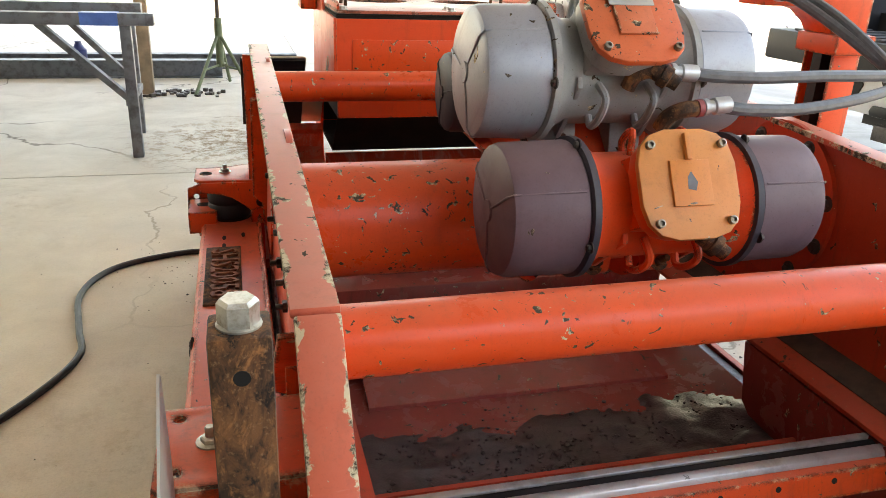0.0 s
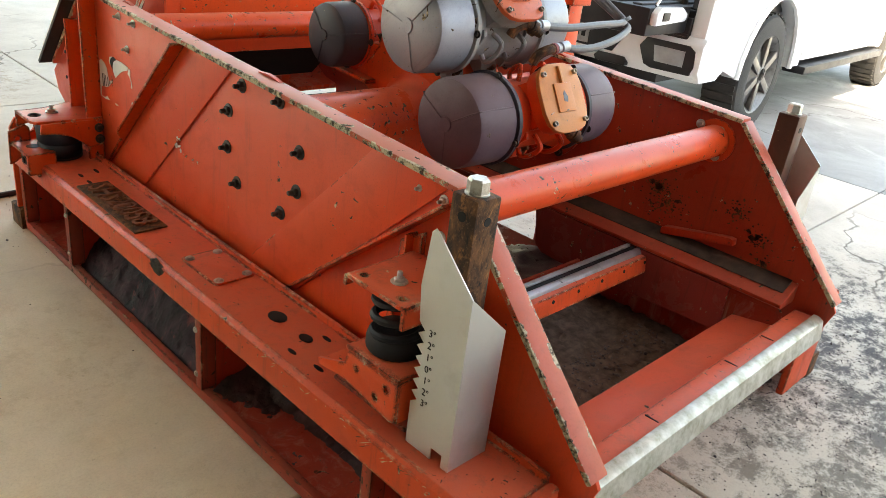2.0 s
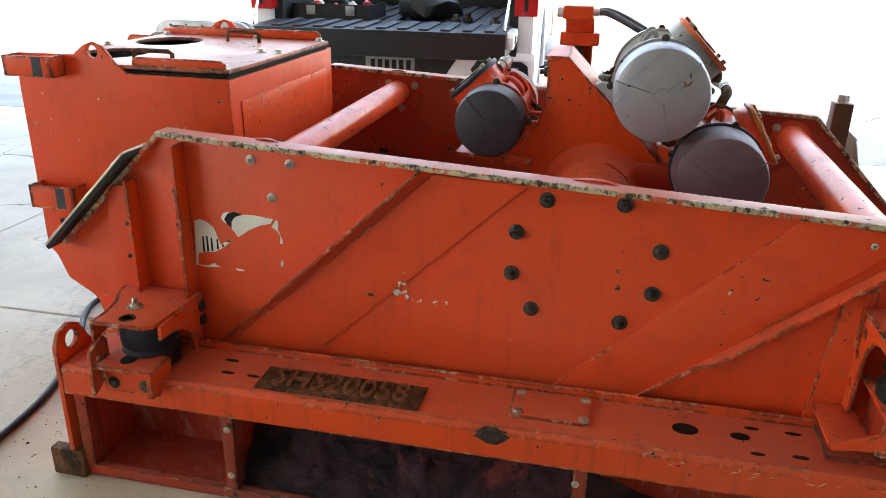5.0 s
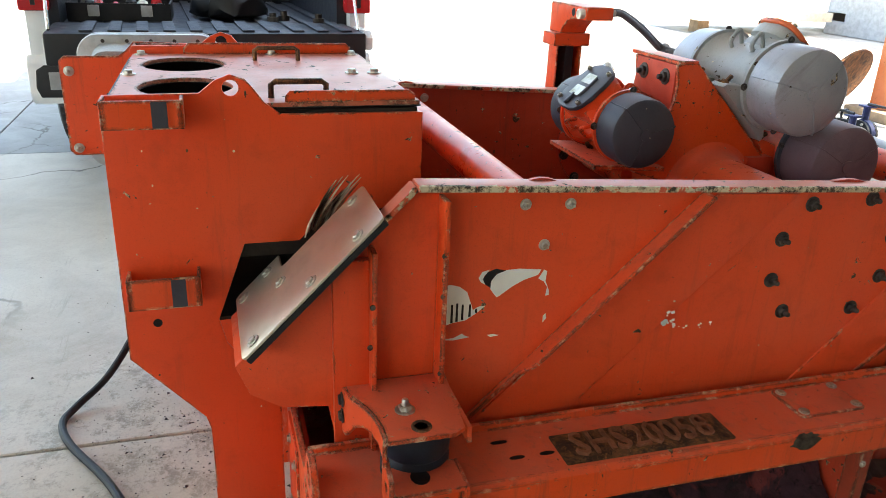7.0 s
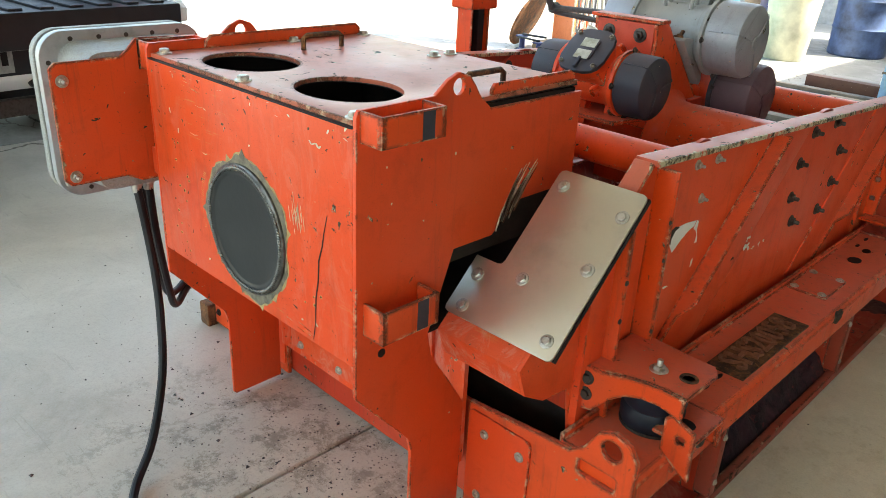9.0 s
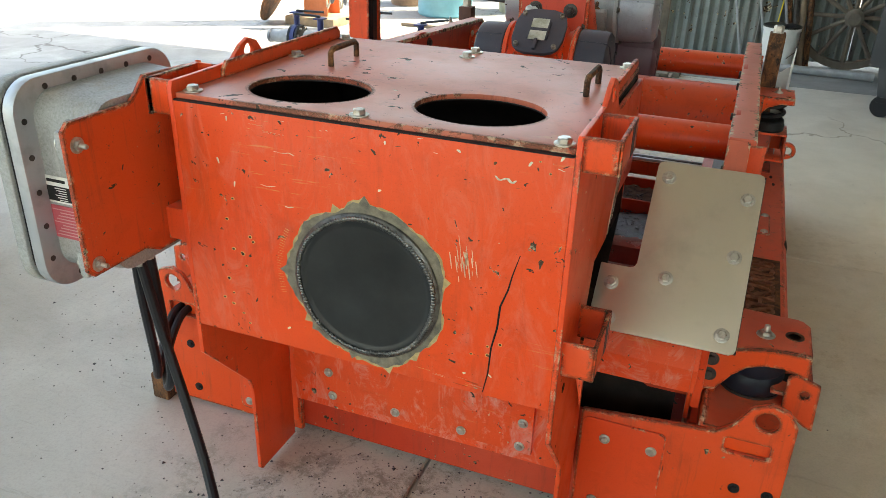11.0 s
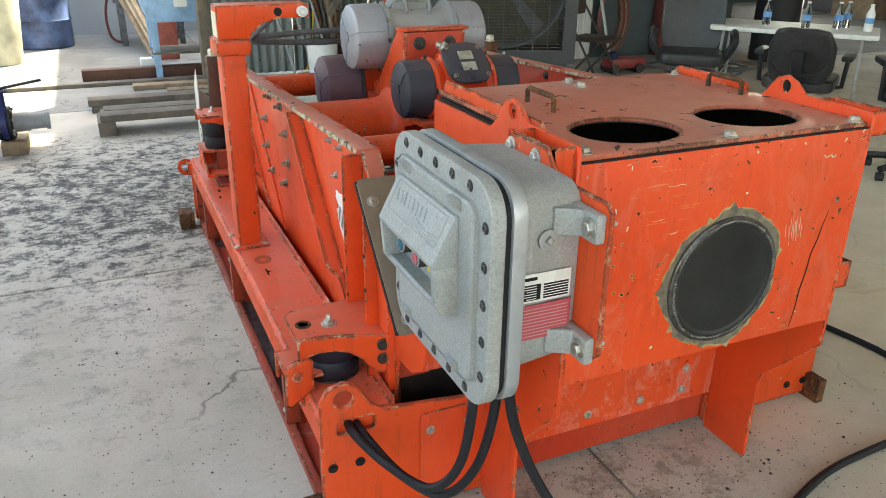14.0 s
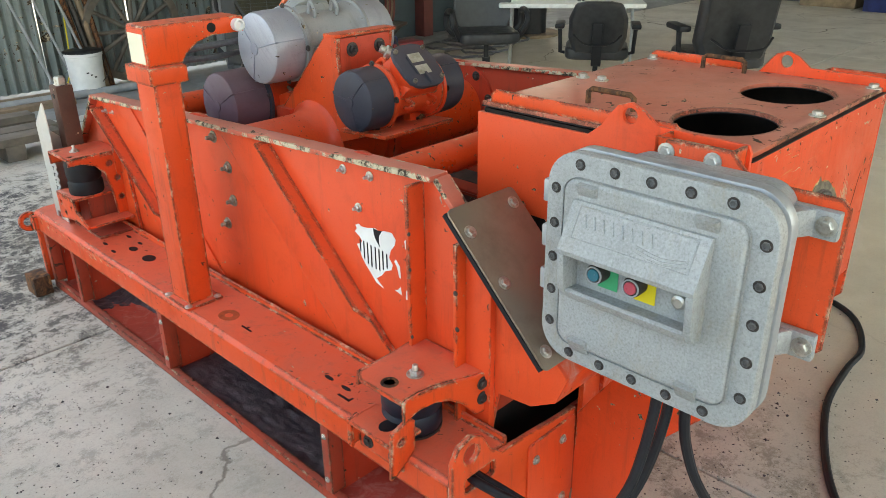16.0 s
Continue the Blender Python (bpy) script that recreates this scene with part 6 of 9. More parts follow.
part("column", bm_prism([(PCX + cw, PCY - cd), (PCX + cw, PCY + cd), (PCX - cw, PCY + cd), (PCX - cw, PCY + cd - 0.006), (PCX + cw - 0.006, PCY + cd - 0.006), (PCX + cw - 0.006, PCY - cd + 0.006), (PCX - cw, PCY - cd + 0.006), (PCX - cw, PCY - cd)], "z", BEAM_Z + 0.008, 1.07, 0.0015), ORANGE_EDGE, post)
part("collar", bm_box(PCX - 0.056, PCX + 0.056, PCY - 0.075, PCY + 0.072, 1.030, 1.078, 0.005), ORANGE_EDGE, post)
part("inner_channel", bm_box(PCX - cw - 0.002, PCX + cw - 0.008, PCY - 0.016, PCY + 0.016, BEAM_Z + 0.008, 1.03), RUBBER, post, "black cable run inside the post")
arm = [(PCX + 0.045, 1.078), (PCX + 0.045, 1.182), (PCX + 0.040, 1.187), (PCX - 0.255, 1.187), (PCX - 0.260, 1.182), (PCX - 0.260, 1.142), (PCX - 0.16, 1.142), (PCX - 0.11, 1.130), (PCX - 0.07, 1.10), (PCX - 0.055, 1.078)]
part("arm", bm_prism(arm, "y", PCY - 0.052, PCY + 0.052, 0.004), ORANGE_EDGE, post)
part("arm_hole", bm_lathe([(0, 0.014), (0.001, 0.014)], (PCX - 0.155, PCY + 0.052, 1.163), (0, 1, 0), 14), LABEL_BLACK, post)
part("blank_label", bm_box(PCX + 0.045, PCX + 0.0465, PCY - 0.045, PCY + 0.040, 1.085, 1.165), plain("cream_label", (0.72, 0.66, 0.48), 0.5, 0.08), post, "blank cream label")
part("cable_gland", bm_lathe([(0, 0.018), (0.022, 0.018), (0.024, 0.013), (0.014, 0.009)], (PCX - 0.235, PCY + 0.050, 1.163), (0, 1, 0), 14), WHITE, post)
for dy in (-0.025, 0.025):
    part("cable_gland", bm_lathe([(0, 0.013), (0.02, 0.013), (0.022, 0.009)], (PCX - 0.20 - 0.03 * (dy > 0), PCY - 0.052, 1.165), (0, -1, 0), 12), WHITE, post)

# motor leads from the post's arm
single("motor_lead", bm_pipe([(PCX - 0.20, PCY - 0.065, 1.165), (1.285, 1.545, 1.168), (1.315, 1.45, 1.125), (1.350, 1.335, 1.050), (1.345, 1.305, 1.033), (1.30, 1.288, 1.029), (1.15, 1.262, 1.033), (0.98, 1.238, 1.034), (0.88, 1.232, 1.038), (0.825, 1.235, 1.043)], 0.0115, 10), CABLE_GREY, "grey rubber motor lead hanging from the post", "cable", group="motor leads")
single("motor_lead", bm_pipe([(PCX - 0.23, PCY - 0.065, 1.165), (1.265, 1.545, 1.160), (1.310, 1.43, 1.100), (1.358, 1.315, 1.026), (1.352, 1.287, 1.012), (1.30, 1.262, 1.004), (1.18, 1.222, 0.992), (1.04, 1.195, 0.982), (0.93, 1.183, 0.985), (0.87, 1.183, 0.991)], 0.0115, 10), CABLE_GREY, "grey rubber motor lead hanging from the post", "cable", group="motor leads")
single("cable_tie", bm_lathe([(-0.006, 0.024), (-0.006, 0.0265), (0.006, 0.0265), (0.006, 0.024)], (1.352, 1.308, 1.030), (0.25, -0.6, -0.75), 16), CABLE_GREY, "grey cable tie holding two motor leads together", "cable tie")
for p, d in (((0.800, 1.237, 1.045), (-1, 0.05, 0.05)), ((0.843, 1.183, 0.992), (-1, 0, -0.1))):
    cc = thing("cable_connector", p, "rusty elbow and chrome cable connector", "connector", "cable connectors")
    part("sleeve", bm_lathe([(-0.040, 0.013), (-0.038, 0.0155), (-0.008, 0.0155), (-0.006, 0.0115), (0.004, 0.0115), (0.005, 0.0155), (0.014, 0.0155), (0.016, 0.012)], p, d, 14), CAST_SMOOTH, cc)
    part("ring", bm_lathe([(0.016, 0.012), (0.017, 0.016), (0.027, 0.016), (0.028, 0.012)], p, d, 14), plain("red_ring", (0.25, 0.05, 0.05), 0.5), cc)
    part("elbow", bm_pipe([Vector(p) + Vector(d) * 0.028, Vector(p) + Vector(d) * 0.055, Vector(p) + Vector(d) * 0.075 + Vector((0, 0.01, -0.012)), Vector(p) + Vector(d) * 0.082 + Vector((0, 0.02, -0.035))], 0.0145, 10), RUST, cc)


# ---------------------------------------------------------------- isolation mounts, posts and gauges
MOUNT_RUBBER = plain("blue_black_rubber", (0.010, 0.014, 0.024), 0.5, 0.35, 30.0, gloss=0.35)


def bellows(x, y, z0, z1, r):
    h = z1 - z0
    return bm_lathe([(0, r * 0.95), (h * 0.06, r), (h * 0.30, r * 1.0), (h * 0.36, r * 0.93), (h * 0.42, r * 1.0), (h * 0.72, r * 1.02), (h * 0.80, r * 0.96), (h * 0.93, r * 0.97), (h, r * 0.88)], (x, y, z0), (0, 0, 1), 30)


def coil(x, y, z0, z1, r, wire, turns):
    return bm_pipe([(x + r * math.cos(2 * math.pi * turns * t / 60), y + r * math.sin(2 * math.pi * turns * t / 60), z0 + (z1 - z0) * t / 60) for t in range(61)], wire, 8, False)


for side in (-1, 1):
    s = lambda bm: side_of(bm, side)
    X = lambda x: x if side < 0 else 2 * CX - x
    mt = thing("air_mount", (X(-0.02), 2.625, BEAM_Z), "black rubber air mount between skid and basket", "rubber mount", "isolation mounts")
    part("bellows", s(bellows(-0.02, 2.625, BEAM_Z + 0.006, 0.486, 0.072)), MOUNT_RUBBER, mt)
    part("base_ring", s(bm_lathe([(0, 0.072), (0.006, 0.072)], (-0.02, 2.625, BEAM_Z), (0, 0, 1), 24)), DARK_STEEL, mt)
    sm = thing("spring_mount", (X(-0.01), 0.83, BEAM_Z), "black coil spring mount on an orange bracket", "spring mount", "spring mounts")
    seat = bm_prism([(0.738, 0.392), (0.752, 0.386), (0.905, 0.408), (0.985, 0.396), (0.990, 0.412), (0.955, 0.424), (0.900, 0.446), (0.894, 0.474), (0.882, 0.490), (0.738, 0.490)], "x", -0.095, -0.087, 0.002, (ring(0.768, 0.455, 0.008, 12), ring(0.800, 0.418, 0.008, 12), ring(0.862, 0.452, 0.0065, 12)))
    part("seat_bracket", s(merge(seat, bm_box(-0.095, 0.085, 0.738, 0.90, 0.482, 0.492, 0.003), bm_box(-0.087, 0.085, 0.738, 0.746, 0.386, 0.482), bm_box(-0.087, 0.085, 0.90, 0.99, 0.398, 0.406, 0.002))), ORANGE_EDGE, sm)
    part("seat_block", s(merge(bm_box(-0.035, 0.080, 0.775, 0.875, BEAM_Z, 0.482, 0.004), bm_box(-0.055, 0.080, 0.745, 0.98, BEAM_Z, BEAM_Z + 0.010, 0.003))), SKID_GRIMY, sm, "grimy block under the spring seat")
    if side < 0:
        part("coil_spring", s(coil(-0.015, 0.835, 0.515, 0.635, 0.052, 0.009, 3.2)), RUBBER, sm)
        part("rubber_boot", s(bm_lathe([(0, 0.058), (0.008, 0.064), (0.03, 0.064), (0.045, 0.054), (0.05, 0.03)], (-0.015, 0.835, 0.490), (0, 0, 1), 26)), RUBBER, sm)
    else:
        part("bellows", s(bellows(-0.015, 0.835, 0.490, 0.640, 0.062)), RUBBER, sm)
    # rusty locating post with its bolt
    lp = thing("locating_post", (X(0.016), 0.702, BEAM_Z), "rusty square steel post with a large bolt on top", "steel post", "locating posts")
    part("tube", s(bm_box(-0.016, 0.048, 0.670, 0.735, BEAM_Z, 0.874, 0.006)), RUST if side < 0 else BROWN_STEEL, lp)
    part("top_bolt", s(merge(bm_bolt((0.016, 0.703, 0.874), (0, 0, 1), 0.0215, 0.030, False), bm_lathe([(0, 0.0235), (0.004, 0.0235), (0.005, 0.021)], (0.016, 0.703, 0.872), (0, 0, 1), 20))), ZINC, lp)
    part("side_hole", s(bm_lathe([(0, 0.010), (0.001, 0.010)], (-0.016, 0.703, 0.835), (-1, 0, 0), 12)), LABEL_BLACK, lp)
    part("side_hole", s(bm_lathe([(0, 0.009), (0.001, 0.009)], (0.016, 0.670, 0.830), (0, -1, 0), 12)), LABEL_BLACK, lp)
    # bent stainless angle gauge with saw-tooth edge
    gx = -0.066
    teeth = [(0.725, 0.376), (0.732, 0.40), (0.725, 0.44)]
    z = 0.445
    for k in range(7):
        teeth += [(0.725, z), (0.708, z + 0.012), (0.725, z + 0.026)]
        z += 0.026
    gauge = thing("angle_gauge", (X(gx), 0.65, BEAM_Z), "bent stainless angle gauge with saw teeth and degree numbers", "gauge", "angle gauges")
    face = [(0.725, BEAM_Z + 0.002)] + [p for p in teeth[2:]] + [(0.732, 0.700), (0.720, 0.812), (0.712, 0.820), (0.702, 0.814), (0.605, 0.725), (0.605, BEAM_Z + 0.002), (0.625, BEAM_Z + 0.002), (0.625, 0.375), (0.655, 0.375), (0.655, BEAM_Z + 0.002)]
    part("scale_face", s(bm_prism(face, "x", gx - 0.003, gx, 0.0)), GAUGE_STEEL, gauge)
    part("folded_face", s(bm_prism([(gx, BEAM_Z + 0.002), (gx + 0.105, BEAM_Z + 0.002), (gx + 0.105, 0.63), (gx + 0.005, 0.720), (gx, 0.722)], "y", 0.605, 0.608)), GAUGE_STEEL, gauge)
    for k, word in enumerate(("3", "2", "1", "0", "1", "2", "3")):
        tz = 0.458 + 0.026 * k
        m = pose(gx - 0.0035, 0.688, tz, 90, 0, -90)
        num = text_mesh(word + "°", 0.022, m, 0.0004)
        part("degree_mark", s(num) if side < 0 else turned(text_mesh(word + "°", 0.022, Matrix.Identity(4), 0.0004), pose(2 * CX - gx + 0.0035, 0.688, tz, 90, 0, 90)), LABEL_BLACK, gauge)

# ---------------------------------------------------------------- torn stickers
STICKER = plain("sticker_white", (0.75, 0.74, 0.70), 0.45, 0.08)
def torn(name, polys, x0, x1, mat, parent):
    return part(name, merge(*(bm_prism(p, "x", x0, x1) for p in polys)), mat, parent)


st = thing("torn_sticker", (0.1045, 2.40, 0.64), "torn white sticker remnant with dark lettering scraps", "sticker", "torn stickers")
torn("paper", ([(2.537, 0.695), (2.524, 0.702), (2.501, 0.695), (2.484, 0.681), (2.476, 0.658), (2.469, 0.637), (2.456, 0.644), (2.442, 0.644), (2.464, 0.627), (2.486, 0.614), (2.514, 0.611), (2.535, 0.605), (2.539, 0.574), (2.546, 0.569), (2.541, 0.627)],
              [(2.433, 0.685), (2.429, 0.71), (2.406, 0.725), (2.368, 0.726), (2.316, 0.72), (2.323, 0.708), (2.355, 0.699), (2.383, 0.685), (2.41, 0.666), (2.417, 0.663)],
              [(2.46, 0.712), (2.452, 0.725), (2.436, 0.729), (2.448, 0.715), (2.444, 0.695), (2.455, 0.702)],
              [(2.321, 0.699), (2.309, 0.719), (2.302, 0.715), (2.304, 0.692), (2.294, 0.669), (2.293, 0.657), (2.301, 0.656), (2.298, 0.676), (2.308, 0.691)],
              [(2.543, 0.572), (2.51, 0.573), (2.491, 0.582), (2.486, 0.577), (2.475, 0.572), (2.51, 0.568)], [(2.432, 0.572), (2.418, 0.573), (2.406, 0.569), (2.425, 0.567)], [(2.302, 0.606), (2.296, 0.612), (2.294, 0.599), (2.302, 0.59)]), 0.1035, 0.1050, STICKER, st)
for y, lo, hi in ((2.517, 0.611, 0.655), (2.5055, 0.613, 0.657), (2.493, 0.616, 0.653), (2.4765, 0.622, 0.652), (2.462, 0.630, 0.640)):
    part("print_bar", bm_prism([(y - 0.0027, lo), (y + 0.0027, lo), (y + 0.0022, hi), (y - 0.0022, hi)], "x", 0.1030, 0.1035), LABEL_BLACK, st)
part("bird_shape", bm_prism([(2.451, 0.709), (2.441, 0.724), (2.422, 0.731), (2.398, 0.725), (2.42, 0.718), (2.432, 0.702), (2.432, 0.687), (2.444, 0.695)], "x", 0.1029, 0.1034), LABEL_BLACK, st)
rt = random.Random(5)
tagged(torn("paint_fleck", [[(cy + q * math.cos(b) * rt.uniform(0.6, 1.4), cz + q * math.sin(b) * rt.uniform(0.5, 1.1)) for b in (0, 1.2, 2.4, 3.7, 5.0)] for cy, cz, q in [(rt.gauss(1.975, 0.010), rt.gauss(0.562, 0.010), rt.uniform(0.002, 0.007)) for _ in range(14)] + [(rt.uniform(1.86, 1.95), rt.gauss(0.543, 0.005), rt.uniform(0.001, 0.004)) for _ in range(9)]], 0.0968, 0.0985, STICKER, st), kind="stuff")
XR = 2 * CX - 0.1042
st2 = thing("torn_sticker", (XR, 2.42, 0.60), "torn white sticker with dark bird shape and letters", "sticker", "torn stickers")
torn("paper", ([(2.294, 0.707), (2.303, 0.718), (2.298, 0.726), (2.312, 0.733), (2.318, 0.728), (2.345, 0.730), (2.372, 0.738), (2.39, 0.734), (2.41, 0.740), (2.437, 0.743), (2.450, 0.728), (2.446, 0.712), (2.431, 0.695), (2.423, 0.672), (2.436, 0.656), (2.430, 0.640), (2.405, 0.628), (2.392, 0.612), (2.371, 0.598), (2.378, 0.592), (2.397, 0.578),
    (2.370, 0.585), (2.350, 0.606), (2.330, 0.625), (2.318, 0.640), (2.312, 0.655), (2.299, 0.673), (2.316, 0.680), (2.322, 0.688), (2.312, 0.698)],
    [(2.482, 0.735), (2.492, 0.745), (2.506, 0.745), (2.5115, 0.735), (2.5115, 0.692), (2.503, 0.692), (2.49, 0.705), (2.484, 0.718)],
    [(2.49, 0.663), (2.5115, 0.672), (2.5115, 0.582), (2.48, 0.575), (2.482, 0.600), (2.498, 0.612), (2.486, 0.635)], [(2.44, 0.588), (2.466, 0.582), (2.462, 0.604), (2.452, 0.592)], [(2.442, 0.668), (2.452, 0.655), (2.458, 0.63), (2.464, 0.628), (2.462, 0.66), (2.448, 0.675)]), XR - 0.001, XR, STICKER, st2)
for k, (y, lo, hi) in enumerate(((2.312, 0.657, 0.690), (2.326, 0.640, 0.690), (2.340, 0.630, 0.690), (2.354, 0.625, 0.686), (2.370, 0.625, 0.686), (2.384, 0.625, 0.684), (2.398, 0.632, 0.684), (2.413, 0.640, 0.680))):
    part("print_bar", bm_prism([(y, lo), (y + 0.0045, lo), (y + 0.0045, hi), (y, hi)], "x", XR, XR + 0.0006), LABEL_BLACK, st2)
part("bird_shape", bm_prism([(2.368, 0.737), (2.385, 0.735), (2.402, 0.738), (2.390, 0.722), (2.388, 0.705), (2.392, 0.690), (2.378, 0.705), (2.370, 0.720)], "x", XR, XR + 0.0006), LABEL_BLACK, st2)
for lo, hi in ((0.640, 0.646), (0.612, 0.618)):
    part("print_bar", bm_prism([(2.490, lo), (2.511, lo), (2.511, hi), (2.490, hi)], "x", XR, XR + 0.0006), LABEL_BLACK, st2)


# ---------------------------------------------------------------- pickup truck
GREY_PLATE = plain("dim_grey_plate", (0.30, 0.30, 0.29), 0.5, 0.2, 30.0)
WHITE_PAINT = plain("white_car_paint", (0.74, 0.75, 0.76), 0.22, 0.04, 3.0, 0, 0.02)
DARK_GLASS = plain("dark_glass", (0.01, 0.012, 0.014), 0.08, 0.1, 3.0, 0, 0.0)
BED_LINER = plain("bed_liner", (0.016, 0.018, 0.024), 0.55, 0.35, 20.0, 0, 0.4)
TAIL_RED = plain("tail_lamp_red", (0.45, 0.012, 0.015), 0.2, 0.2, 8.0, 0, 0.0)
CHROME = metal("chrome_trim", (0.75, 0.76, 0.78), (0.6, 0.6, 0.62), 0.18, 10.0, 1.0, 0.2)
TYRE = plain("tyre_rubber", (0.03, 0.028, 0.026), 0.8, 0.4, 20.0, 0, 0.6)
RIM_GREY = metal("alloy_rim", (0.14, 0.135, 0.13), (0.06, 0.055, 0.05), 0.4, 12.0, 0.7, 0.5)
TX, TY0, TY1 = 3.42, 2.05, 3.90
TM = (TY0 + TY1) / 2
truck = thing("pickup_truck", (TX, TM, 0.0), "white pickup truck with lowered black tailgate", "pickup truck")
for y0, y1 in ((TY0, TY0 + 0.10), (TY1 - 0.10, TY1)):
    arch = [(TX + 1.16 + 0.50 * math.cos(a), 0.42 + 0.50 * math.sin(a)) for a in [math.pi * k / 10 for k in range(10, -1, -1)]]
    poly = [(TX, 0.60), (TX + 0.02, 1.42), (TX + 0.15, 1.45), (TX + 1.9, 1.45), (TX + 1.9, 0.42)] + arch[::-1]
    part("bed_side", bm_prism(poly, "y", y0, y1, 0.012), WHITE_PAINT, truck)
    part("wheel_arch_trim", bm_pipe([(TX + 1.16 + 0.51 * math.cos(a), y0 - 0.004 if y0 < 3 else y1 + 0.004, 0.42 + 0.51 * math.sin(a)) for a in [math.pi * k / 12 for k in range(13)]], 0.022, 6, False), WHITE_PAINT, truck)
part("bed_floor", bm_box(TX + 0.02, TX + 1.85, TY0 + 0.10, TY1 - 0.10, 0.80, 0.84), BED_LINER, truck)
for k in range(12):
    y = TY0 + 0.17 + k * 0.130
    part("bed_rib", bm_box(TX - 0.0, TX + 1.82, y, y + 0.06, 0.84, 0.853, 0.004), BED_LINER, truck)
part("bed_front", bm_box(TX + 1.80, TX + 1.86, TY0 + 0.10, TY1 - 0.10, 0.84, 1.42), BED_LINER, truck)
for y0, y1 in ((TY0 + 0.10, TY0 + 0.16), (TY1 - 0.16, TY1 - 0.10)):
    part("bed_inner_side", bm_box(TX + 0.08, TX + 1.80, y0, y1, 0.84, 1.40), BED_LINER, truck)
gate = part("tailgate", bm_box(TX - 0.52, TX, TY0 + 0.13, TY1 - 0.13, 0.715, 0.865, 0.015), BLACK, truck, "lowered tailgate with ribbed liner")
end_ = part("gate_end", bm_prism([(TX - 0.50, 0.775), (TX - 0.505, 0.84), (TX - 0.46, 0.872), (TX - 0.20, 0.868), (TX - 0.12, 0.83), (TX - 0.14, 0.79)], "y", TY0 + 0.085, TY0 + 0.13, 0.012), WHITE_PAINT, gate, "white painted end of the tailgate")
part("latch", bm_box(TX - 0.44, TX - 0.36, TY0 + 0.078, TY0 + 0.09, 0.80, 0.845, 0.006), BLACK, end_)
for k in range(11):
    y = TY0 + 0.20 + k * 0.130
    part("tailgate_rib", bm_box(TX - 0.49, TX - 0.02, y, y + 0.06, 0.865, 0.876, 0.004), BED_LINER, gate)
for y in (TY0 + 0.05, TY1 - 0.05):
    lamp = part("tail_lamp", bm_prism([(TX - 0.025, 0.92), (TX - 0.02, 1.30), (TX + 0.10, 1.30), (TX + 0.10, 0.92)], "y", y - 0.075, y + 0.075, 0.015), TAIL_RED, truck)
    part("lamp_trim", bm_box(TX - 0.032, TX - 0.024, y - 0.012, y + 0.012, 0.95, 1.27, 0.003), BLACK, lamp)
bump_ = part("bumper", bm_prism([(TX - 0.14, 0.445), (TX - 0.20, 0.51), (TX - 0.20, 0.66), (TX - 0.16, 0.705), (TX + 0.20, 0.705), (TX + 0.20, 0.50), (TX + 0.10, 0.445)], "y", TY0 - 0.025, TY1 + 0.025, 0.02), WHITE_PAINT, truck)
part("bumper_step", bm_box(TX - 0.19, TX + 0.0, TY0 + 0.10, TY1 - 0.10, 0.698, 0.712, 0.004), BLACK, bump_)
part("plate_recess", bm_prism([(TM - 0.46, 0.685), (TM + 0.46, 0.685), (TM + 0.35, 0.525), (TM - 0.35, 0.525)], "x", TX - 0.206, TX - 0.19, 0.006), BLACK, bump_)
lic = part("number_plate", bm_box(TX - 0.212, TX - 0.206, TM - 0.165, TM + 0.165, 0.540, 0.675, 0.003), GREY_PLATE, bump_)
for k in range(6):
    part("plate_bar", bm_box(TX - 0.2135, TX - 0.212, TM - 0.14 + k * 0.048, TM - 0.11 + k * 0.048, 0.575, 0.642), LABEL_BLACK, lic)
for sgn, y in ((1, TY0 + 0.01), (-1, TY1 - 0.01)):
    # deep lamp pocket with a grey panel in it, and the exhaust outlet below
    pocket = [(y + sgn * 0.02, 0.49), (y, 0.54), (y + sgn * 0.01, 0.63), (y + sgn * 0.05, 0.655), (y + sgn * 0.34, 0.655), (y + sgn * 0.38, 0.60), (y + sgn * 0.33, 0.50), (y + sgn * 0.28, 0.485)]
    if sgn < 0:
        pocket = pocket[::-1]
    lp_ = part("lamp_pocket", bm_prism(pocket, "x", TX - 0.206, TX - 0.16, 0.006), BLACK, bump_)
    part("pocket_panel", bm_prism([(y + sgn * 0.07, 0.53), (y + sgn * 0.07, 0.62), (y + sgn * 0.28, 0.62), (y + sgn * 0.26, 0.53)][::sgn], "x", TX - 0.2095, TX - 0.204, 0.002), GREY_PAINT, lp_)
    outlet = [(y + sgn * 0.46, 0.455), (y + sgn * 0.45, 0.480), (y + sgn * 0.47, 0.510), (y + sgn * 0.66, 0.510), (y + sgn * 0.69, 0.480), (y + sgn * 0.67, 0.455)][::sgn]
    part("exhaust_outlet", bm_prism(outlet, "x", TX - 0.206, TX - 0.10, 0.006), BLACK, bump_)
bump_.location += Vector((0.16, 0, 0))
part("hitch", merge(bm_box(TX - 0.14, TX + 0.1, TM - 0.05, TM + 0.05, 0.36, 0.44, 0.01), bm_box(TX - 0.06, TX + 0.0, TM - 0.4, TM + 0.4, 0.34, 0.42, 0.01)), DARK_STEEL, truck)


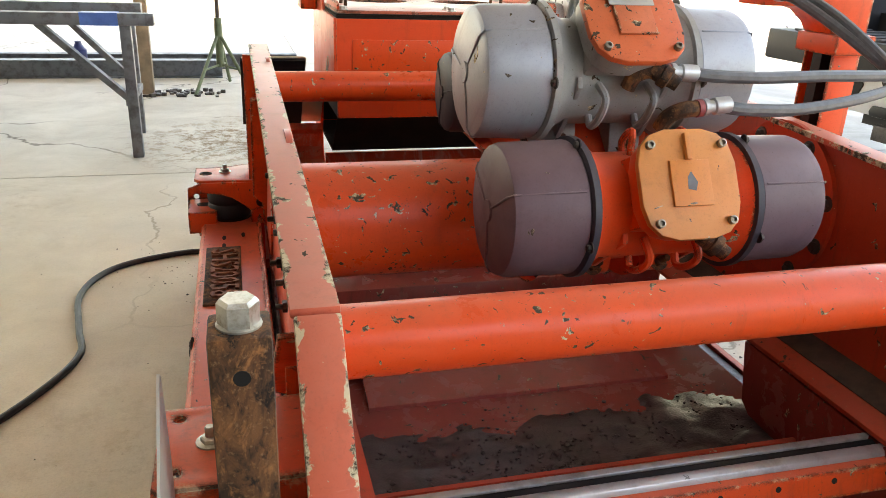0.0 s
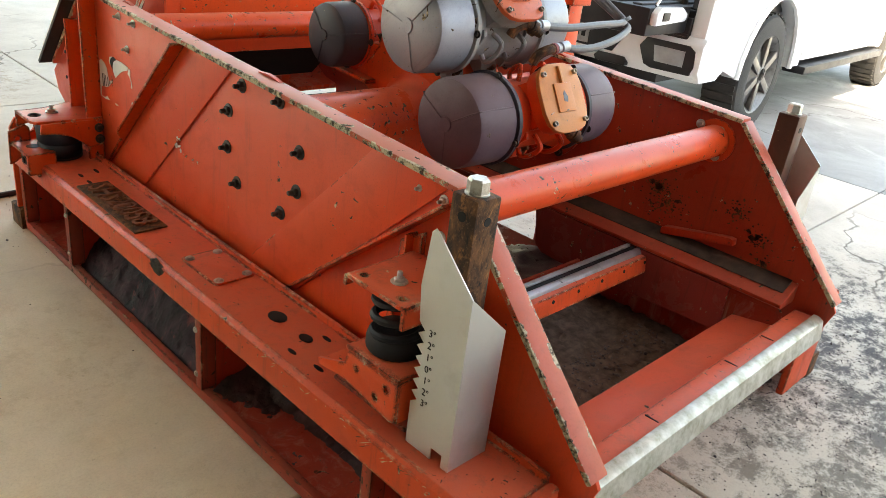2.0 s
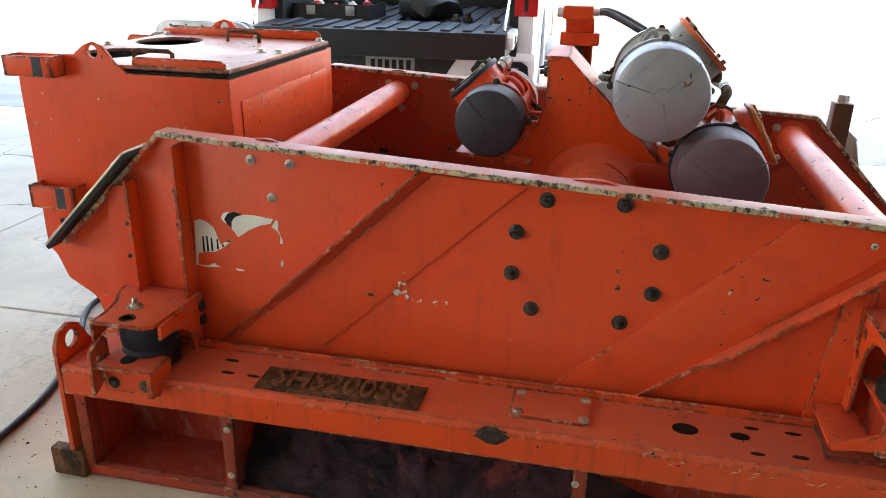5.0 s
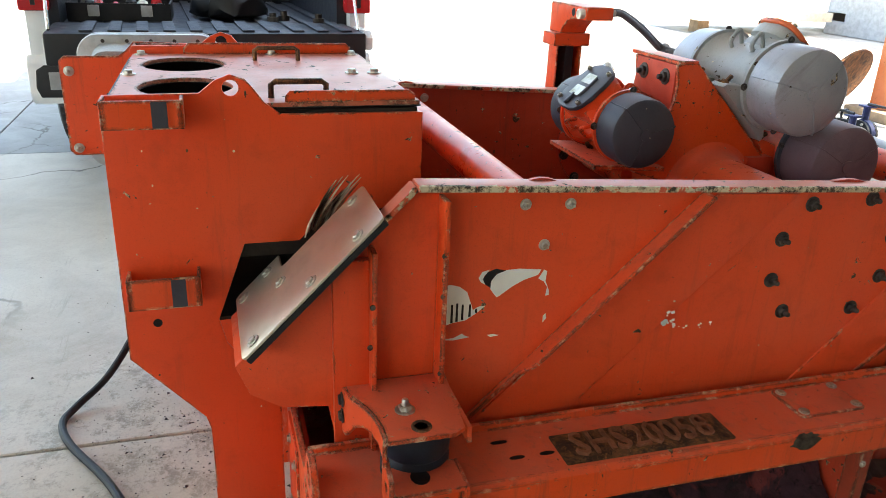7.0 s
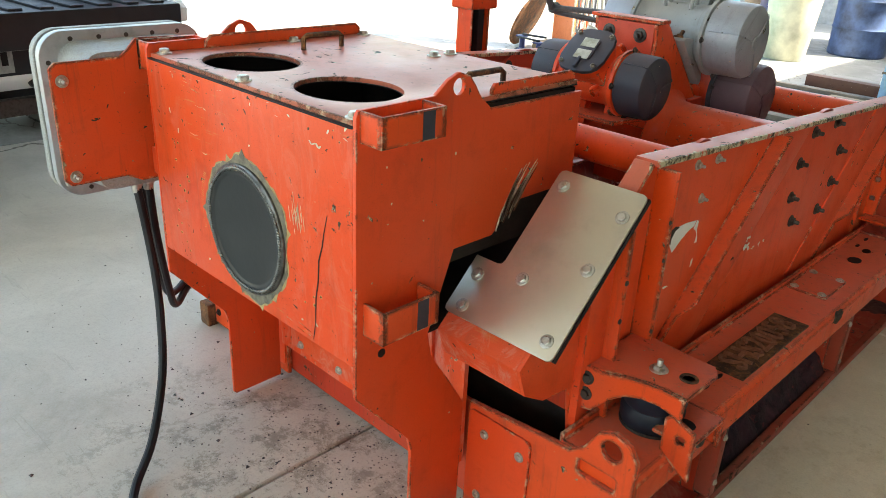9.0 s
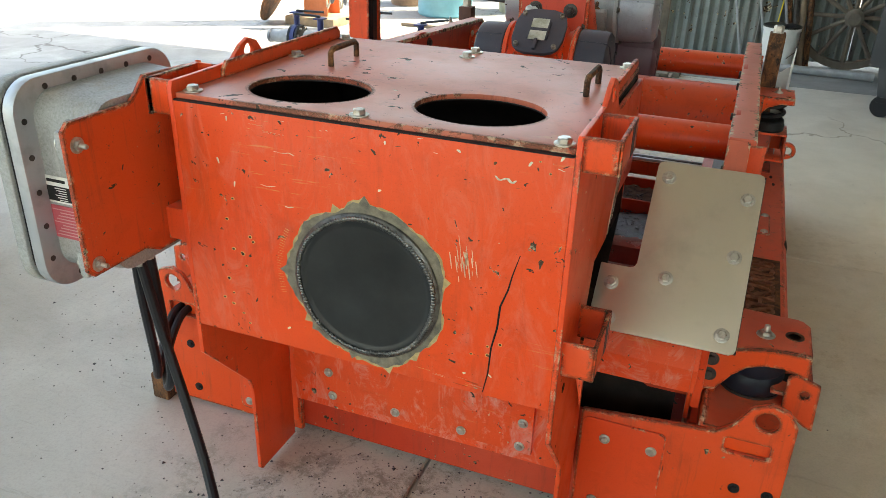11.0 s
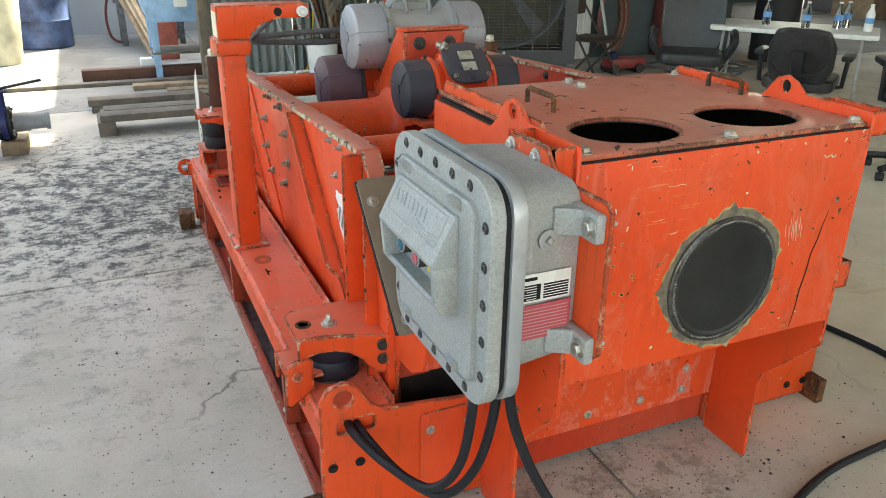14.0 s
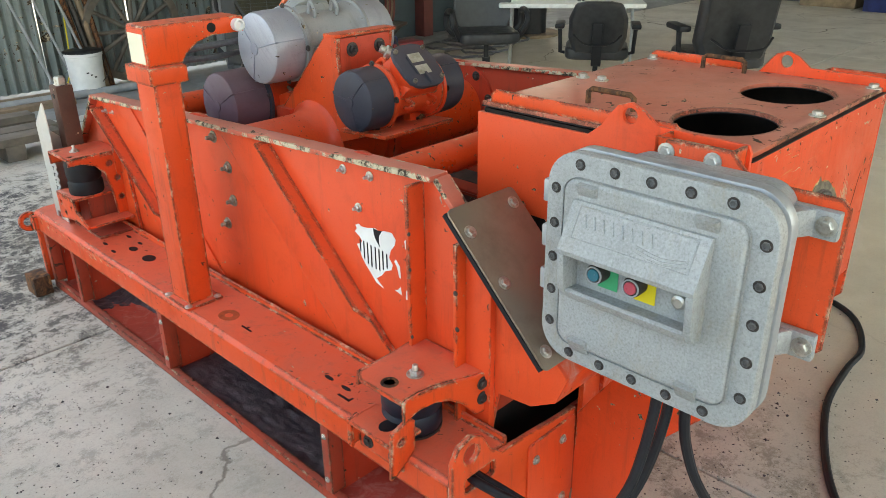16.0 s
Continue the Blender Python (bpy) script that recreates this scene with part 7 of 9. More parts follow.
def wheel(x, y, r, w, out):
    tyre = part("tyre", bm_lathe([(-w / 2, r * 0.66), (-w / 2 - 0.006, r * 0.80), (-w / 2 + 0.01, r * 0.95), (-w / 2 + 0.04, r), (w / 2 - 0.04, r), (w / 2 - 0.01, r * 0.95), (w / 2 + 0.006, r * 0.80), (w / 2, r * 0.66), (w / 2 - 0.03, r * 0.63), (-w / 2 + 0.03, r * 0.63), (-w / 2, r * 0.66)], (x, y, r), (0, 1, 0), 40, False), TYRE, truck)
    lugs = []
    for k in range(40):
        a = 2 * math.pi * k / 40
        m = Matrix.Translation((x, y, r)) @ Matrix.Rotation(a, 4, "Y")
        lugs.append(turned(bm_box(-0.018, 0.018, -w / 2 + 0.02, w / 2 - 0.02, r - 0.004, r + 0.008), m))
    part("tread", merge(*lugs), TYRE, tyre)
    rim = part("rim", bm_lathe([(0, 0.04), (0.03, 0.05), (0.01, r * 0.2), (-0.02, r * 0.55), (0.02, r * 0.62), (0.03, r * 0.66), (-0.05, r * 0.67)], (x, y + out * w * 0.38, r), (0, out, 0), 32), RIM_GREY, tyre)
    for k in range(6):
        a = 2 * math.pi * k / 6
        m = Matrix.Translation((x, y + out * w * 0.40, r)) @ Matrix.Rotation(a, 4, "Y")
        part("spoke", turned(bm_box(-0.028, 0.028, -0.02, 0.02, 0.04, r * 0.63, 0.008), m), RIM_GREY, rim)


for x in (TX + 1.16, TX + 4.85):
    for y, o in ((TY0 + 0.14, -1), (TY1 - 0.14, 1)):
        wheel(x, y, 0.405, 0.27, o)
part("underbody", bm_box(TX + 0.1, TX + 5.6, TY0 + 0.3, TY1 - 0.3, 0.38, 0.62), BLACK, truck)
part("rear_cross_sill", bm_box(TX - 0.02, TX + 0.06, TY0 + 0.10, TY1 - 0.10, 0.62, 0.80, 0.01), BLACK, truck)
cab = part("cab", bm_prism([(TX + 1.92, 0.45), (TX + 1.92, 1.45), (TX + 2.02, 1.90), (TX + 2.3, 1.95), (TX + 3.5, 1.93), (TX + 4.15, 1.42), (TX + 4.2, 0.45)], "y", TY0, TY1, 0.03), WHITE_PAINT, truck)
for y in (TY0 - 0.002, TY1 - 0.002):
    part("side_window", bm_prism([(TX + 2.08, 1.42), (TX + 2.14, 1.84), (TX + 3.45, 1.84), (TX + 3.95, 1.42)], "y", y, y + 0.004), DARK_GLASS, cab)
part("rear_window", bm_prism([(TY0 + 0.25, 1.46), (TY0 + 0.3, 1.85), (TY1 - 0.3, 1.85), (TY1 - 0.25, 1.46)], "x", TX + 1.90, TX + 1.92), DARK_GLASS, cab)
part("bonnet", bm_prism([(TX + 4.2, 0.42), (TX + 4.15, 1.38), (TX + 5.6, 1.30), (TX + 5.75, 1.15), (TX + 5.78, 0.5), (TX + 5.35, 0.42), (TX + 5.30, 0.80), (TX + 5.1, 0.93), (TX + 4.6, 0.93), (TX + 4.40, 0.80), (TX + 4.35, 0.42)], "y", TY0, TY1, 0.04), WHITE_PAINT, truck)
part("running_board", bm_box(TX + 1.9, TX + 4.2, TY0 - 0.06, TY0 + 0.12, 0.36, 0.42, 0.015), BLACK, truck)

# load in the bed
bed_load = []
tb = thing("tool_case", (4.25, 3.60, 0.853), "open black tool case with red and white odds and ends", "tool case")
part("tray", merge(bm_box(4.05, 4.45, 3.30, 3.85, 0.853, 0.865), bm_box(4.05, 4.06, 3.30, 3.85, 0.865, 0.95), bm_box(4.44, 4.45, 3.30, 3.85, 0.865, 0.95), bm_box(4.06, 4.44, 3.30, 3.31, 0.865, 0.95), bm_box(4.06, 4.44, 3.84, 3.85, 0.865, 0.95)), BLACK, tb)
for k in range(2):
    part("latch", bm_box(4.035, 4.05, 3.40 + 0.28 * k, 3.46 + 0.28 * k, 0.88, 0.94, 0.003), GREY_PAINT, tb)
r3 = random.Random(3)
for k in range(26):
    x, y = r3.uniform(4.10, 4.38), r3.uniform(3.36, 3.78)
    part("rag", bm_lathe([(0, 0.012), (0.012, 0.032), (0.03, 0.030), (0.048, 0.008)], (x, y, 0.870 + 0.025 * (k % 3)), (r3.uniform(-0.6, 0.6), r3.uniform(-0.6, 0.6), 1), 9), (WHITE, TAIL_RED, LABEL_WHITE, BLACK)[k % 4], tb)
bag_bm = bm_lathe([(0, 0.15), (0.02, 0.19), (0.06, 0.20), (0.11, 0.19), (0.15, 0.16), (0.18, 0.11), (0.20, 0.05), (0.20, 0)], (4.42, 2.98, 0.853), (0, 0, 1), 40)
for vt in bag_bm.verts:
    vt.co += Vector((0.05 * noise.noise(vt.co * 9), 0.08 * noise.noise(vt.co * 8 + Vector((5, 0, 0))), 0.07 * noise.noise(vt.co * 9) if vt.co.z > 0.9 else 0))
bed_load.append(tb)
bed_load.append(single("duffel_bag", bag_bm, BLACK, "slumped black fabric bag in the truck bed", "bag"))
for x, y, h in ((4.15, 2.72, 0.05), (4.2, 2.65, 0.06), (4.1, 2.45, 0.05), (4.25, 2.30, 0.15)):
    bed_load.append(single("hose_fitting", merge(bm_cyl((x, y, 0.853), (x, y, 0.853 + h * 0.5), 0.035, 12), bm_cyl((x, y, 0.853 + h * 0.5), (x, y, 0.853 + h), 0.022, 10)), DARK_STEEL, "small dark steel fitting in the truck bed", "fitting", group="fittings in the truck"))
part("tailgate_strut", bm_pipe([(TX - 0.42, TY0 + 0.15, 0.87), (TX - 0.02, TY0 + 0.12, 1.28)], 0.008, 6, False), CHROME, truck)
part("tailgate_strut", bm_pipe([(TX - 0.42, TY1 - 0.15, 0.87), (TX - 0.02, TY1 - 0.12, 1.28)], 0.008, 6, False), CHROME, truck)
truck.rotation_euler.z = radians(3.5)
truck.scale = (1.0, 1.0, 1.05)
for load in bed_load:
    load.location += Vector((-0.50, -0.13, 0.046))

# ---------------------------------------------------------------- towards the feed end: bench, stand, pipes
BENCH_STEEL = metal("grey_bench_steel", (0.16, 0.17, 0.19), (0.07, 0.065, 0.06), 0.5, 14.0, 0.7, 0.6)
BENCH_BLUE = plain("blue_paint_patch", (0.06, 0.14, 0.42), 0.5, 0.3)
bench = thing("steel_trestle", (-1.1, 5.2, 0), "grey welded steel trestle with a blue-painted end", "trestle")
part("top_rail", bm_box(-2.7, -0.41, 4.80, 4.90, 0.772, 0.838, 0.006), BENCH_STEEL, bench)
part("top_rail", bm_box(-2.7, -0.54, 5.46, 5.56, 0.785, 0.848, 0.006), BENCH_STEEL, bench)
part("paint_patch", bm_box(-0.80, -0.60, 4.797, 4.903, 0.771, 0.841), BENCH_BLUE, bench, "blue paint on the rail's end")
for y, x in ((4.85, -0.57), (5.51, -0.62)):
    part("leg", bm_box(x - 0.03, x + 0.03, y - 0.03, y + 0.03, 0, 0.775, 0.004), BENCH_STEEL, bench)
    part("leg", bm_box(-2.6, -2.54, y - 0.03, y + 0.03, 0, 0.775, 0.004), BENCH_STEEL, bench)
    part("brace", bm_pipe([(-1.03, y, 0.78), (x - 0.01, y, 0.345)], 0.026, 4, False), BENCH_STEEL, bench)
for x in (-0.595, -2.57):
    part("cross_bar", bm_box(x - 0.02, x + 0.02, 4.88, 5.48, 0.30, 0.34, 0.003), BENCH_STEEL, bench)


def steel_beam(x0, x1, y, h):
    """An I-section lying on its foot."""
    w, t = h * 0.42, 0.010
    sec = [(y - w, 0), (y + w, 0), (y + w, t), (y + t / 2, t), (y + t / 2, h - t), (y + w, h - t), (y + w, h), (y - w, h), (y - w, h - t), (y - t / 2, h - t), (y - t / 2, t), (y - w, t)]
    single("steel_beam", bm_prism(sec, "x", x0, x1), BENCH_STEEL, "long dark steel beam lying on the concrete", "steel beam", group="beams on the floor")


steel_beam(-5.0, -0.10, 7.92, 0.165)
steel_beam(-5.2, 0.66, 8.50, 0.150)
single("timber_prop", bm_box(-0.755, -0.655, 6.98, 7.08, 0, 2.1, 0.008), WOOD, "rough brown upright timber prop", "timber")
jack = thing("jack_stand", (-0.10, 7.2, 0), "olive green steel jack stand with three legs", "jack stand")
OLIVE = plain("olive_paint", (0.10, 0.125, 0.065), 0.5, 0.3)
JX, JY = -0.10, 7.20
part("tube", bm_cyl((JX, JY, 0.20), (JX, JY, 0.62), 0.034, 14), OLIVE, jack)
part("screw", merge(bm_cyl((JX, JY, 0.62), (JX, JY, 0.80), 0.018, 10), bm_lathe([(0, 0.05), (0.02, 0.05), (0.05, 0.035)], (JX, JY, 0.78), (0, 0, 1), 12)), DARK_STEEL, jack)
for a in (238, 310, 80):
    c, s_ = math.cos(radians(a)), math.sin(radians(a))
    part("leg", bm_pipe([(JX + 0.03 * c, JY + 0.03 * s_, 0.46), (JX + 0.40 * c, JY + 0.40 * s_, 0.014)], 0.015, 8, False), OLIVE, jack)
    part("brace", bm_pipe([(JX + 0.02 * c, JY + 0.02 * s_, 0.22), (JX + 0.24 * c, JY + 0.24 * s_, 0.20)], 0.009, 6, False), OLIVE, jack)
rg = random.Random(12)
bm = merge(*(turned(bm_box(-0.5, 0.5, -0.5, 0.5, 0, 1), Matrix.Translation((rg.gauss(-0.42, 0.16), rg.gauss(6.95, 0.08), 0)) @ Matrix.Rotation(rg.uniform(0, 3), 4, "Z") @ Matrix.Diagonal((rg.uniform(0.02, 0.07), rg.uniform(0.02, 0.04), rg.uniform(0.01, 0.03), 1))) for _ in range(40)))
single("rubble", bm, DARK_STEEL, "small dark scraps scattered on the floor", "rubble", "stuff")
single("blue_can", bm_lathe([(0, 0.07), (0.22, 0.07), (0.24, 0.05), (0.28, 0.03), (0.30, 0.03)], (-1.42, 8.2, 0), (0, 0, 1), 16), BLUE_VALVE, "small blue plastic can by the pipes", "can")

# ---------------------------------------------------------------- pipe manifold with blue valves
mani = thing("valve_manifold", (3.05, -1.25, 0), "grey pipe manifold with four blue butterfly valves", "pipe manifold")
MZ, MY = 0.235, -1.30
part("header_pipe", bm_cyl((2.50, MY, MZ), (3.62, MY - 0.05, MZ), 0.085, 24), GREY_PAINT, mani)


def valve(p, d, handle):
    p, d = Vector(p), Vector(d).normalized()
    v = part("flange", bm_lathe([(-0.055, 0.05), (-0.052, 0.125), (-0.030, 0.125), (-0.028, 0.085), (0.028, 0.085), (0.030, 0.125), (0.052, 0.125), (0.055, 0.05)], p, d, 24), BLACK, mani)
    part("valve_body", bm_lathe([(-0.027, 0.118), (-0.02, 0.132), (0.02, 0.132), (0.027, 0.118)], p, d, 18), BLUE_VALVE, v)
    side = d.orthogonal().normalized()
    for k in range(8):
        a = 2 * math.pi * (k + 0.5) / 8
        q = p + Matrix.Rotation(a, 3, d) @ side * 0.105
        part("bolt", bm_lathe([(-0.068, 0.011), (0.068, 0.011)], q, d, 6), ZINC, v)
    part("neck", merge(bm_cyl(p + Vector((0, 0, 0.11)), p + Vector((0, 0, 0.24)), 0.030, 10), bm_box(p.x - 0.05, p.x + 0.05, p.y - 0.05, p.y + 0.05, p.z + 0.235, p.z + 0.25, 0.004)), BLUE_VALVE, v)
    h = Vector(handle)
    part("lever", bm_pipe([p + Vector((0, 0, 0.26)), p + Vector((0, 0, 0.265)) + h * 0.3], 0.011, 6, False), BLACK, v)


valve((3.72, MY - 0.04, MZ), (1, 0, 0), (-1, 0, 0))
valve((2.40, MY, MZ), (1, 0, 0), (-1, 0, 0.15))
valve((3.34, MY + 0.17, MZ), (0, 1, 0), (0.9, 0, 0))
valve((2.80, MY + 0.17, MZ), (0, 1, 0), (0.9, 0, 0))
valve((3.05, MY - 0.2, MZ + 0.02), (0, 1, 0), (-0.9, 0, 0))
for p, d in (((3.78, MY - 0.04, MZ), (1, 0, 0)), ((2.34, MY, MZ), (-1, 0, 0)), ((3.34, MY + 0.22, MZ), (0.15, 1, -0.1)), ((2.80, MY + 0.22, MZ), (0.15, 1, -0.1))):
    part("hose_tail", bm_lathe([(0, 0.075), (0.10, 0.075), (0.12, 0.062), (0.22, 0.060), (0.225, 0.07), (0.25, 0.07), (0.25, 0.045), (0.10, 0.045)], p, d, 20), GREY_PAINT, mani)
for x in (3.30, 2.78, 2.36):
    if x < 2.5:
        part("skid_block", bm_box(x - 0.09, x + 0.09, MY - 0.30, MY + 0.1, 0.0, 0.105, 0.006), WOOD, mani)
    else:
        part("skid_tube", bm_prism(rounded(x - 0.09, x + 0.09, 0.0, 0.105, 0.012, 3), "y", MY - 0.30, MY + 0.42, 0.0, (rounded(x - 0.082, x + 0.082, 0.008, 0.097, 0.008, 3),)), BENCH_STEEL, mani)
part("lifting_eye", merge(bm_box(3.0, 3.12, MY - 0.02, MY + 0.02, MZ + 0.08, MZ + 0.16, 0.003), bm_pipe([(3.06 + 0.045 * math.cos(a), MY, MZ + 0.19 + 0.045 * math.sin(a)) for a in [math.pi * k / 8 for k in range(17)]], 0.010, 6, False)), BLACK, mani)


mani.scale = (0.85, 0.85, 0.85)


# ---------------------------------------------------------------- drums and bins outside
def drum(name, x, y, r0, r1, h, mat, label, ribs=(0.33, 0.66), lid=True):
    d = thing(name, (x, y, 0), label, "drum" if "drum" in name else "bin", "drums and bins")
    prof = [(0, r0 * 0.95), (0.02, r0)]
    for f in ribs:
        rr = r0 + (r1 - r0) * f
        prof += [(h * f - 0.025, rr), (h * f, rr + 0.012), (h * f + 0.025, rr)]
    prof += [(h - 0.02, r1), (h, r1 * 0.97)]
    part("shell", bm_lathe(prof, (x, y, 0), (0, 0, 1), 32, True), mat, d)
    part("rim", bm_lathe([(h - 0.03, r1 + 0.004), (h - 0.03, r1 + 0.02), (h + 0.005, r1 + 0.02), (h + 0.005, r1 * 0.96)], (x, y, 0), (0, 0, 1), 32, False), mat, d)
    if not ribs:
        part("handle", bm_pipe([(x + r1 * 0.5, y + r1 * 0.9, h - 0.06), (x + r1 * 0.5, y + r1 * 1.05, h - 0.12), (x + r1 * 0.25, y + r1 * 1.12, h - 0.12), (x + r1 * 0.25, y + r1 * 1.0, h - 0.06)], 0.012, 6), mat, d)
    return d


drum("waste_bin", 4.17, -4.90, 0.23, 0.31, 0.80, plain("muddy_tan_plastic", (0.24, 0.16, 0.11), 0.6, 0.5, 6.0), "mud-stained brown plastic bin with handles", ())
drum("plastic_drum", 3.48, -4.36, 0.315, 0.315, 0.96, plain("teal_plastic", (0.13, 0.36, 0.47), 0.45, 0.2, 4.0), "faded teal plastic drum standing in the sun")
drum("waste_bin", 2.80, -5.02, 0.22, 0.29, 0.78, plain("milky_plastic", (0.52, 0.50, 0.38), 0.35, 0.3, 5.0), "milky dirty plastic bin standing in the sun", ())
drum("plastic_drum", 2.40, -6.16, 0.32, 0.32, 0.96, plain("scuffed_blue", (0.06, 0.10, 0.22), 0.5, 0.7, 6.0), "scuffed dark blue drum in the yard")
drum("waste_bin", 3.64, -6.42, 0.30, 0.36, 0.95, plain("dull_brown_plastic", (0.20, 0.14, 0.09), 0.6, 0.4, 6.0), "brown plastic bin behind the drums", ())
drum("plastic_drum", 3.30, -6.00, 0.28, 0.28, 0.90, BLUE_VALVE, "blue plastic drum behind the bins")
# things at the column: hose bundle and leaning screen disc
for k in range(9):
    a = 0.09 * k
    single("hanging_hose", bm_pipe([(4.29 - 0.03 * k, -2.96 + 0.03 * (k % 3), 1.9), (4.25 - 0.035 * k, -2.93 + 0.03 * (k % 3), 1.2), (4.22 - 0.045 * k, -2.90, 0.55 + 0.04 * (k % 4)), (4.20 - 0.05 * k, -2.88, 0.20 + 0.05 * (k % 3)), (4.13 - 0.04 * k, -2.90, 0.6), (4.17 - 0.02 * k, -2.96, 1.5)], 0.011, 7),
           (plain("pale_hose", (0.42, 0.38, 0.30), 0.6, 0.2), CABLE_GREY, WHITE)[k % 3], "pale hose hanging in loops on the column", "hose", group="hanging hoses")
screen_disc = thing("screen_disc", (4.86, -2.98, 0), "rusty round mesh screen leaning on the column", "mesh screen")
sm_ = Matrix.Translation((4.84, -2.92, 0.31)) @ Vector((0.88, 0.22, 0.42)).to_track_quat("Z", "Y").to_matrix().to_4x4() @ Matrix.Scale(0.80, 4)
part("rim", turned(bm_lathe([(-0.015, 0.37), (-0.015, 0.40), (0.015, 0.40), (0.015, 0.37)], (0, 0, 0), (0, 0, 1), 36, False), sm_), RUST, screen_disc)
part("mesh", turned(merge(*(bm_box(-math.sqrt(max(0.0001, 0.37 ** 2 - (0.03 * k) ** 2)), math.sqrt(max(0.0001, 0.37 ** 2 - (0.03 * k) ** 2)), 0.03 * k - 0.004, 0.03 * k + 0.004, -0.004, 0.004) for k in range(-12, 13)),
     *(bm_box(0.03 * k - 0.004, 0.03 * k + 0.004, -math.sqrt(max(0.0001, 0.37 ** 2 - (0.03 * k) ** 2)), math.sqrt(max(0.0001, 0.37 ** 2 - (0.03 * k) ** 2)), -0.004, 0.004) for k in range(-12, 13))), sm_), RUST, screen_disc)
part("backing", turned(bm_cyl((0, 0, -0.014), (0, 0, -0.006), 0.37, 30), sm_), RUST, screen_disc)
# stacked timber deck far out in the sun
for k in range(2):
    single("timber_deck", bm_box(11.5, 13.2, -12 + k * 3.3, -9.0 + k * 3.3, 0.25, 0.42, 0.01), plain("bleached_timber", (0.55, 0.48, 0.36), 0.8, 0.2), "bleached timber deck of a parked trailer", "timber deck", group="timber decks")
    for yy in (-11.5 + k * 3.3, -9.6 + k * 3.3):
        single("support_block", bm_box(12.0, 12.3, yy, yy + 0.25, -0.012, 0.25, 0.01), WOOD, "timber block under the trailer deck", "timber", group="support blocks")

# ---------------------------------------------------------------- shop side: walls and clutter
SHEET_GREEN = painted("weathered_sheet_metal", (0.16, 0.19, 0.18), (0.23, 0.25, 0.24), 1.6, 0.0, dust=0.0, rough=0.55, grime=0.8, chip_scale=12.0)
SHEET_DARK = plain("dark_blue_sheet", (0.045, 0.065, 0.075), 0.6, 0.3, 4.0)
SHEET_WHITE = plain("white_sheet", (0.62, 0.64, 0.65), 0.5, 0.1, 4.0)


def corrugated(x0, x1, y, z0, z1, pitch=0.085, deep=0.018):
    bm = bmesh.new()
    n = max(2, int((x1 - x0) / pitch * 6))
    rows = []
    for i in range(n + 1):
        x = x0 + (x1 - x0) * i / n
        o = deep * math.sin(2 * math.pi * (x - x0) / pitch)
        rows.append((bm.verts.new((x, y + o, z0)), bm.verts.new((x, y + o, z1)), bm.verts.new((x, y + o - 0.004, z0)), bm.verts.new((x, y + o - 0.004, z1))))
    for A, B in zip(rows, rows[1:]):
        bm.faces.new((A[0], B[0], B[1], A[1]))
        bm.faces.new((B[2], A[2], A[3], B[3]))
        bm.faces.new((A[0], A[2], B[2], B[0]))
        bm.faces.new((A[1], B[1], B[3], A[3]))
    bmesh.ops.recalc_face_normals(bm, faces=bm.faces[:])
    return bm


wall = thing("wall_south", (-2, -3.15, 0), "weathered green-grey corrugated steel wall", "wall", "", "structure")
for k in range(3):
    part("sheet", corrugated(0.86 - 0.79 * (k + 1), 0.86 - 0.79 * k - 0.004, -3.42 - 0.004 * (k % 2), 0.03, ROOF_Z), SHEET_GREEN, wall)
part("sheet", corrugated(-2.35, -1.51, -3.44, 0.03, ROOF_Z), SHEET_GREEN, wall)
part("sheet", corrugated(-2.75, -2.36, -3.10, 0.05, 2.6, 0.06, 0.012), SHEET_WHITE, wall, "white corrugated panel")
part("sheet", bm_box(-5.4, -2.36, -3.30, -3.26, 0.0, ROOF_Z), SHEET_DARK, wall, "dark blue-green sheet wall")
part("corner_post", bm_box(0.86, 0.96, -3.51, -3.37, 0, ROOF_Z, 0.01), WOOD_GREY, wall)
part("post", bm_box(-4.35, -4.20, -3.26, -3.10, 0, ROOF_Z, 0.005), plain("maroon_post", (0.13, 0.03, 0.025), 0.6), wall, "maroon steel post")
single("wall_east", bm_box(0.86, 12.0, -9.2, -9.0, 0.0, 3.2), GREY_PAINT, "pale sheet wall across the yard", "wall", "structure")
# unseen wall, full height and dark to hold back light from the west
single("wall_west", bm_box(-14.2, -14.0, -9, 11.6, 0, 4.6), SHEET_DARK, "dark wall added out of view to cut light from the west", "wall", "structure")
single("wall_back", bm_box(-11.0, -5.4, -8.2, -8.0, 0, ROOF_Z), SHEET_DARK, "dark sheet wall of the shop", "wall", "structure")
single("door_panel", bm_box(-7.6, -6.2, -8.0, -7.96, 0.0, 2.3, 0.004), SHEET_WHITE, "white sheet door in the dark wall", "door", "structure")
for k in range(3):
    single("steel_rod", bm_pipe([(0.62 - 0.25 * k, -3.30, 1.9 - 0.2 * k), (0.15 - 0.20 * k, -2.98 - 0.08 * k, 0.02)], 0.012, 6, False), GREY_PAINT, "thin steel rod leaning on the sheet wall", "rod", group="leaning rods")
single("ground_pipe", bm_cyl((0.8, -3.02, 0.035), (-0.9, -2.92, 0.035), 0.035, 12), GREY_PAINT, "grey pipe lying along the wall", "pipe")

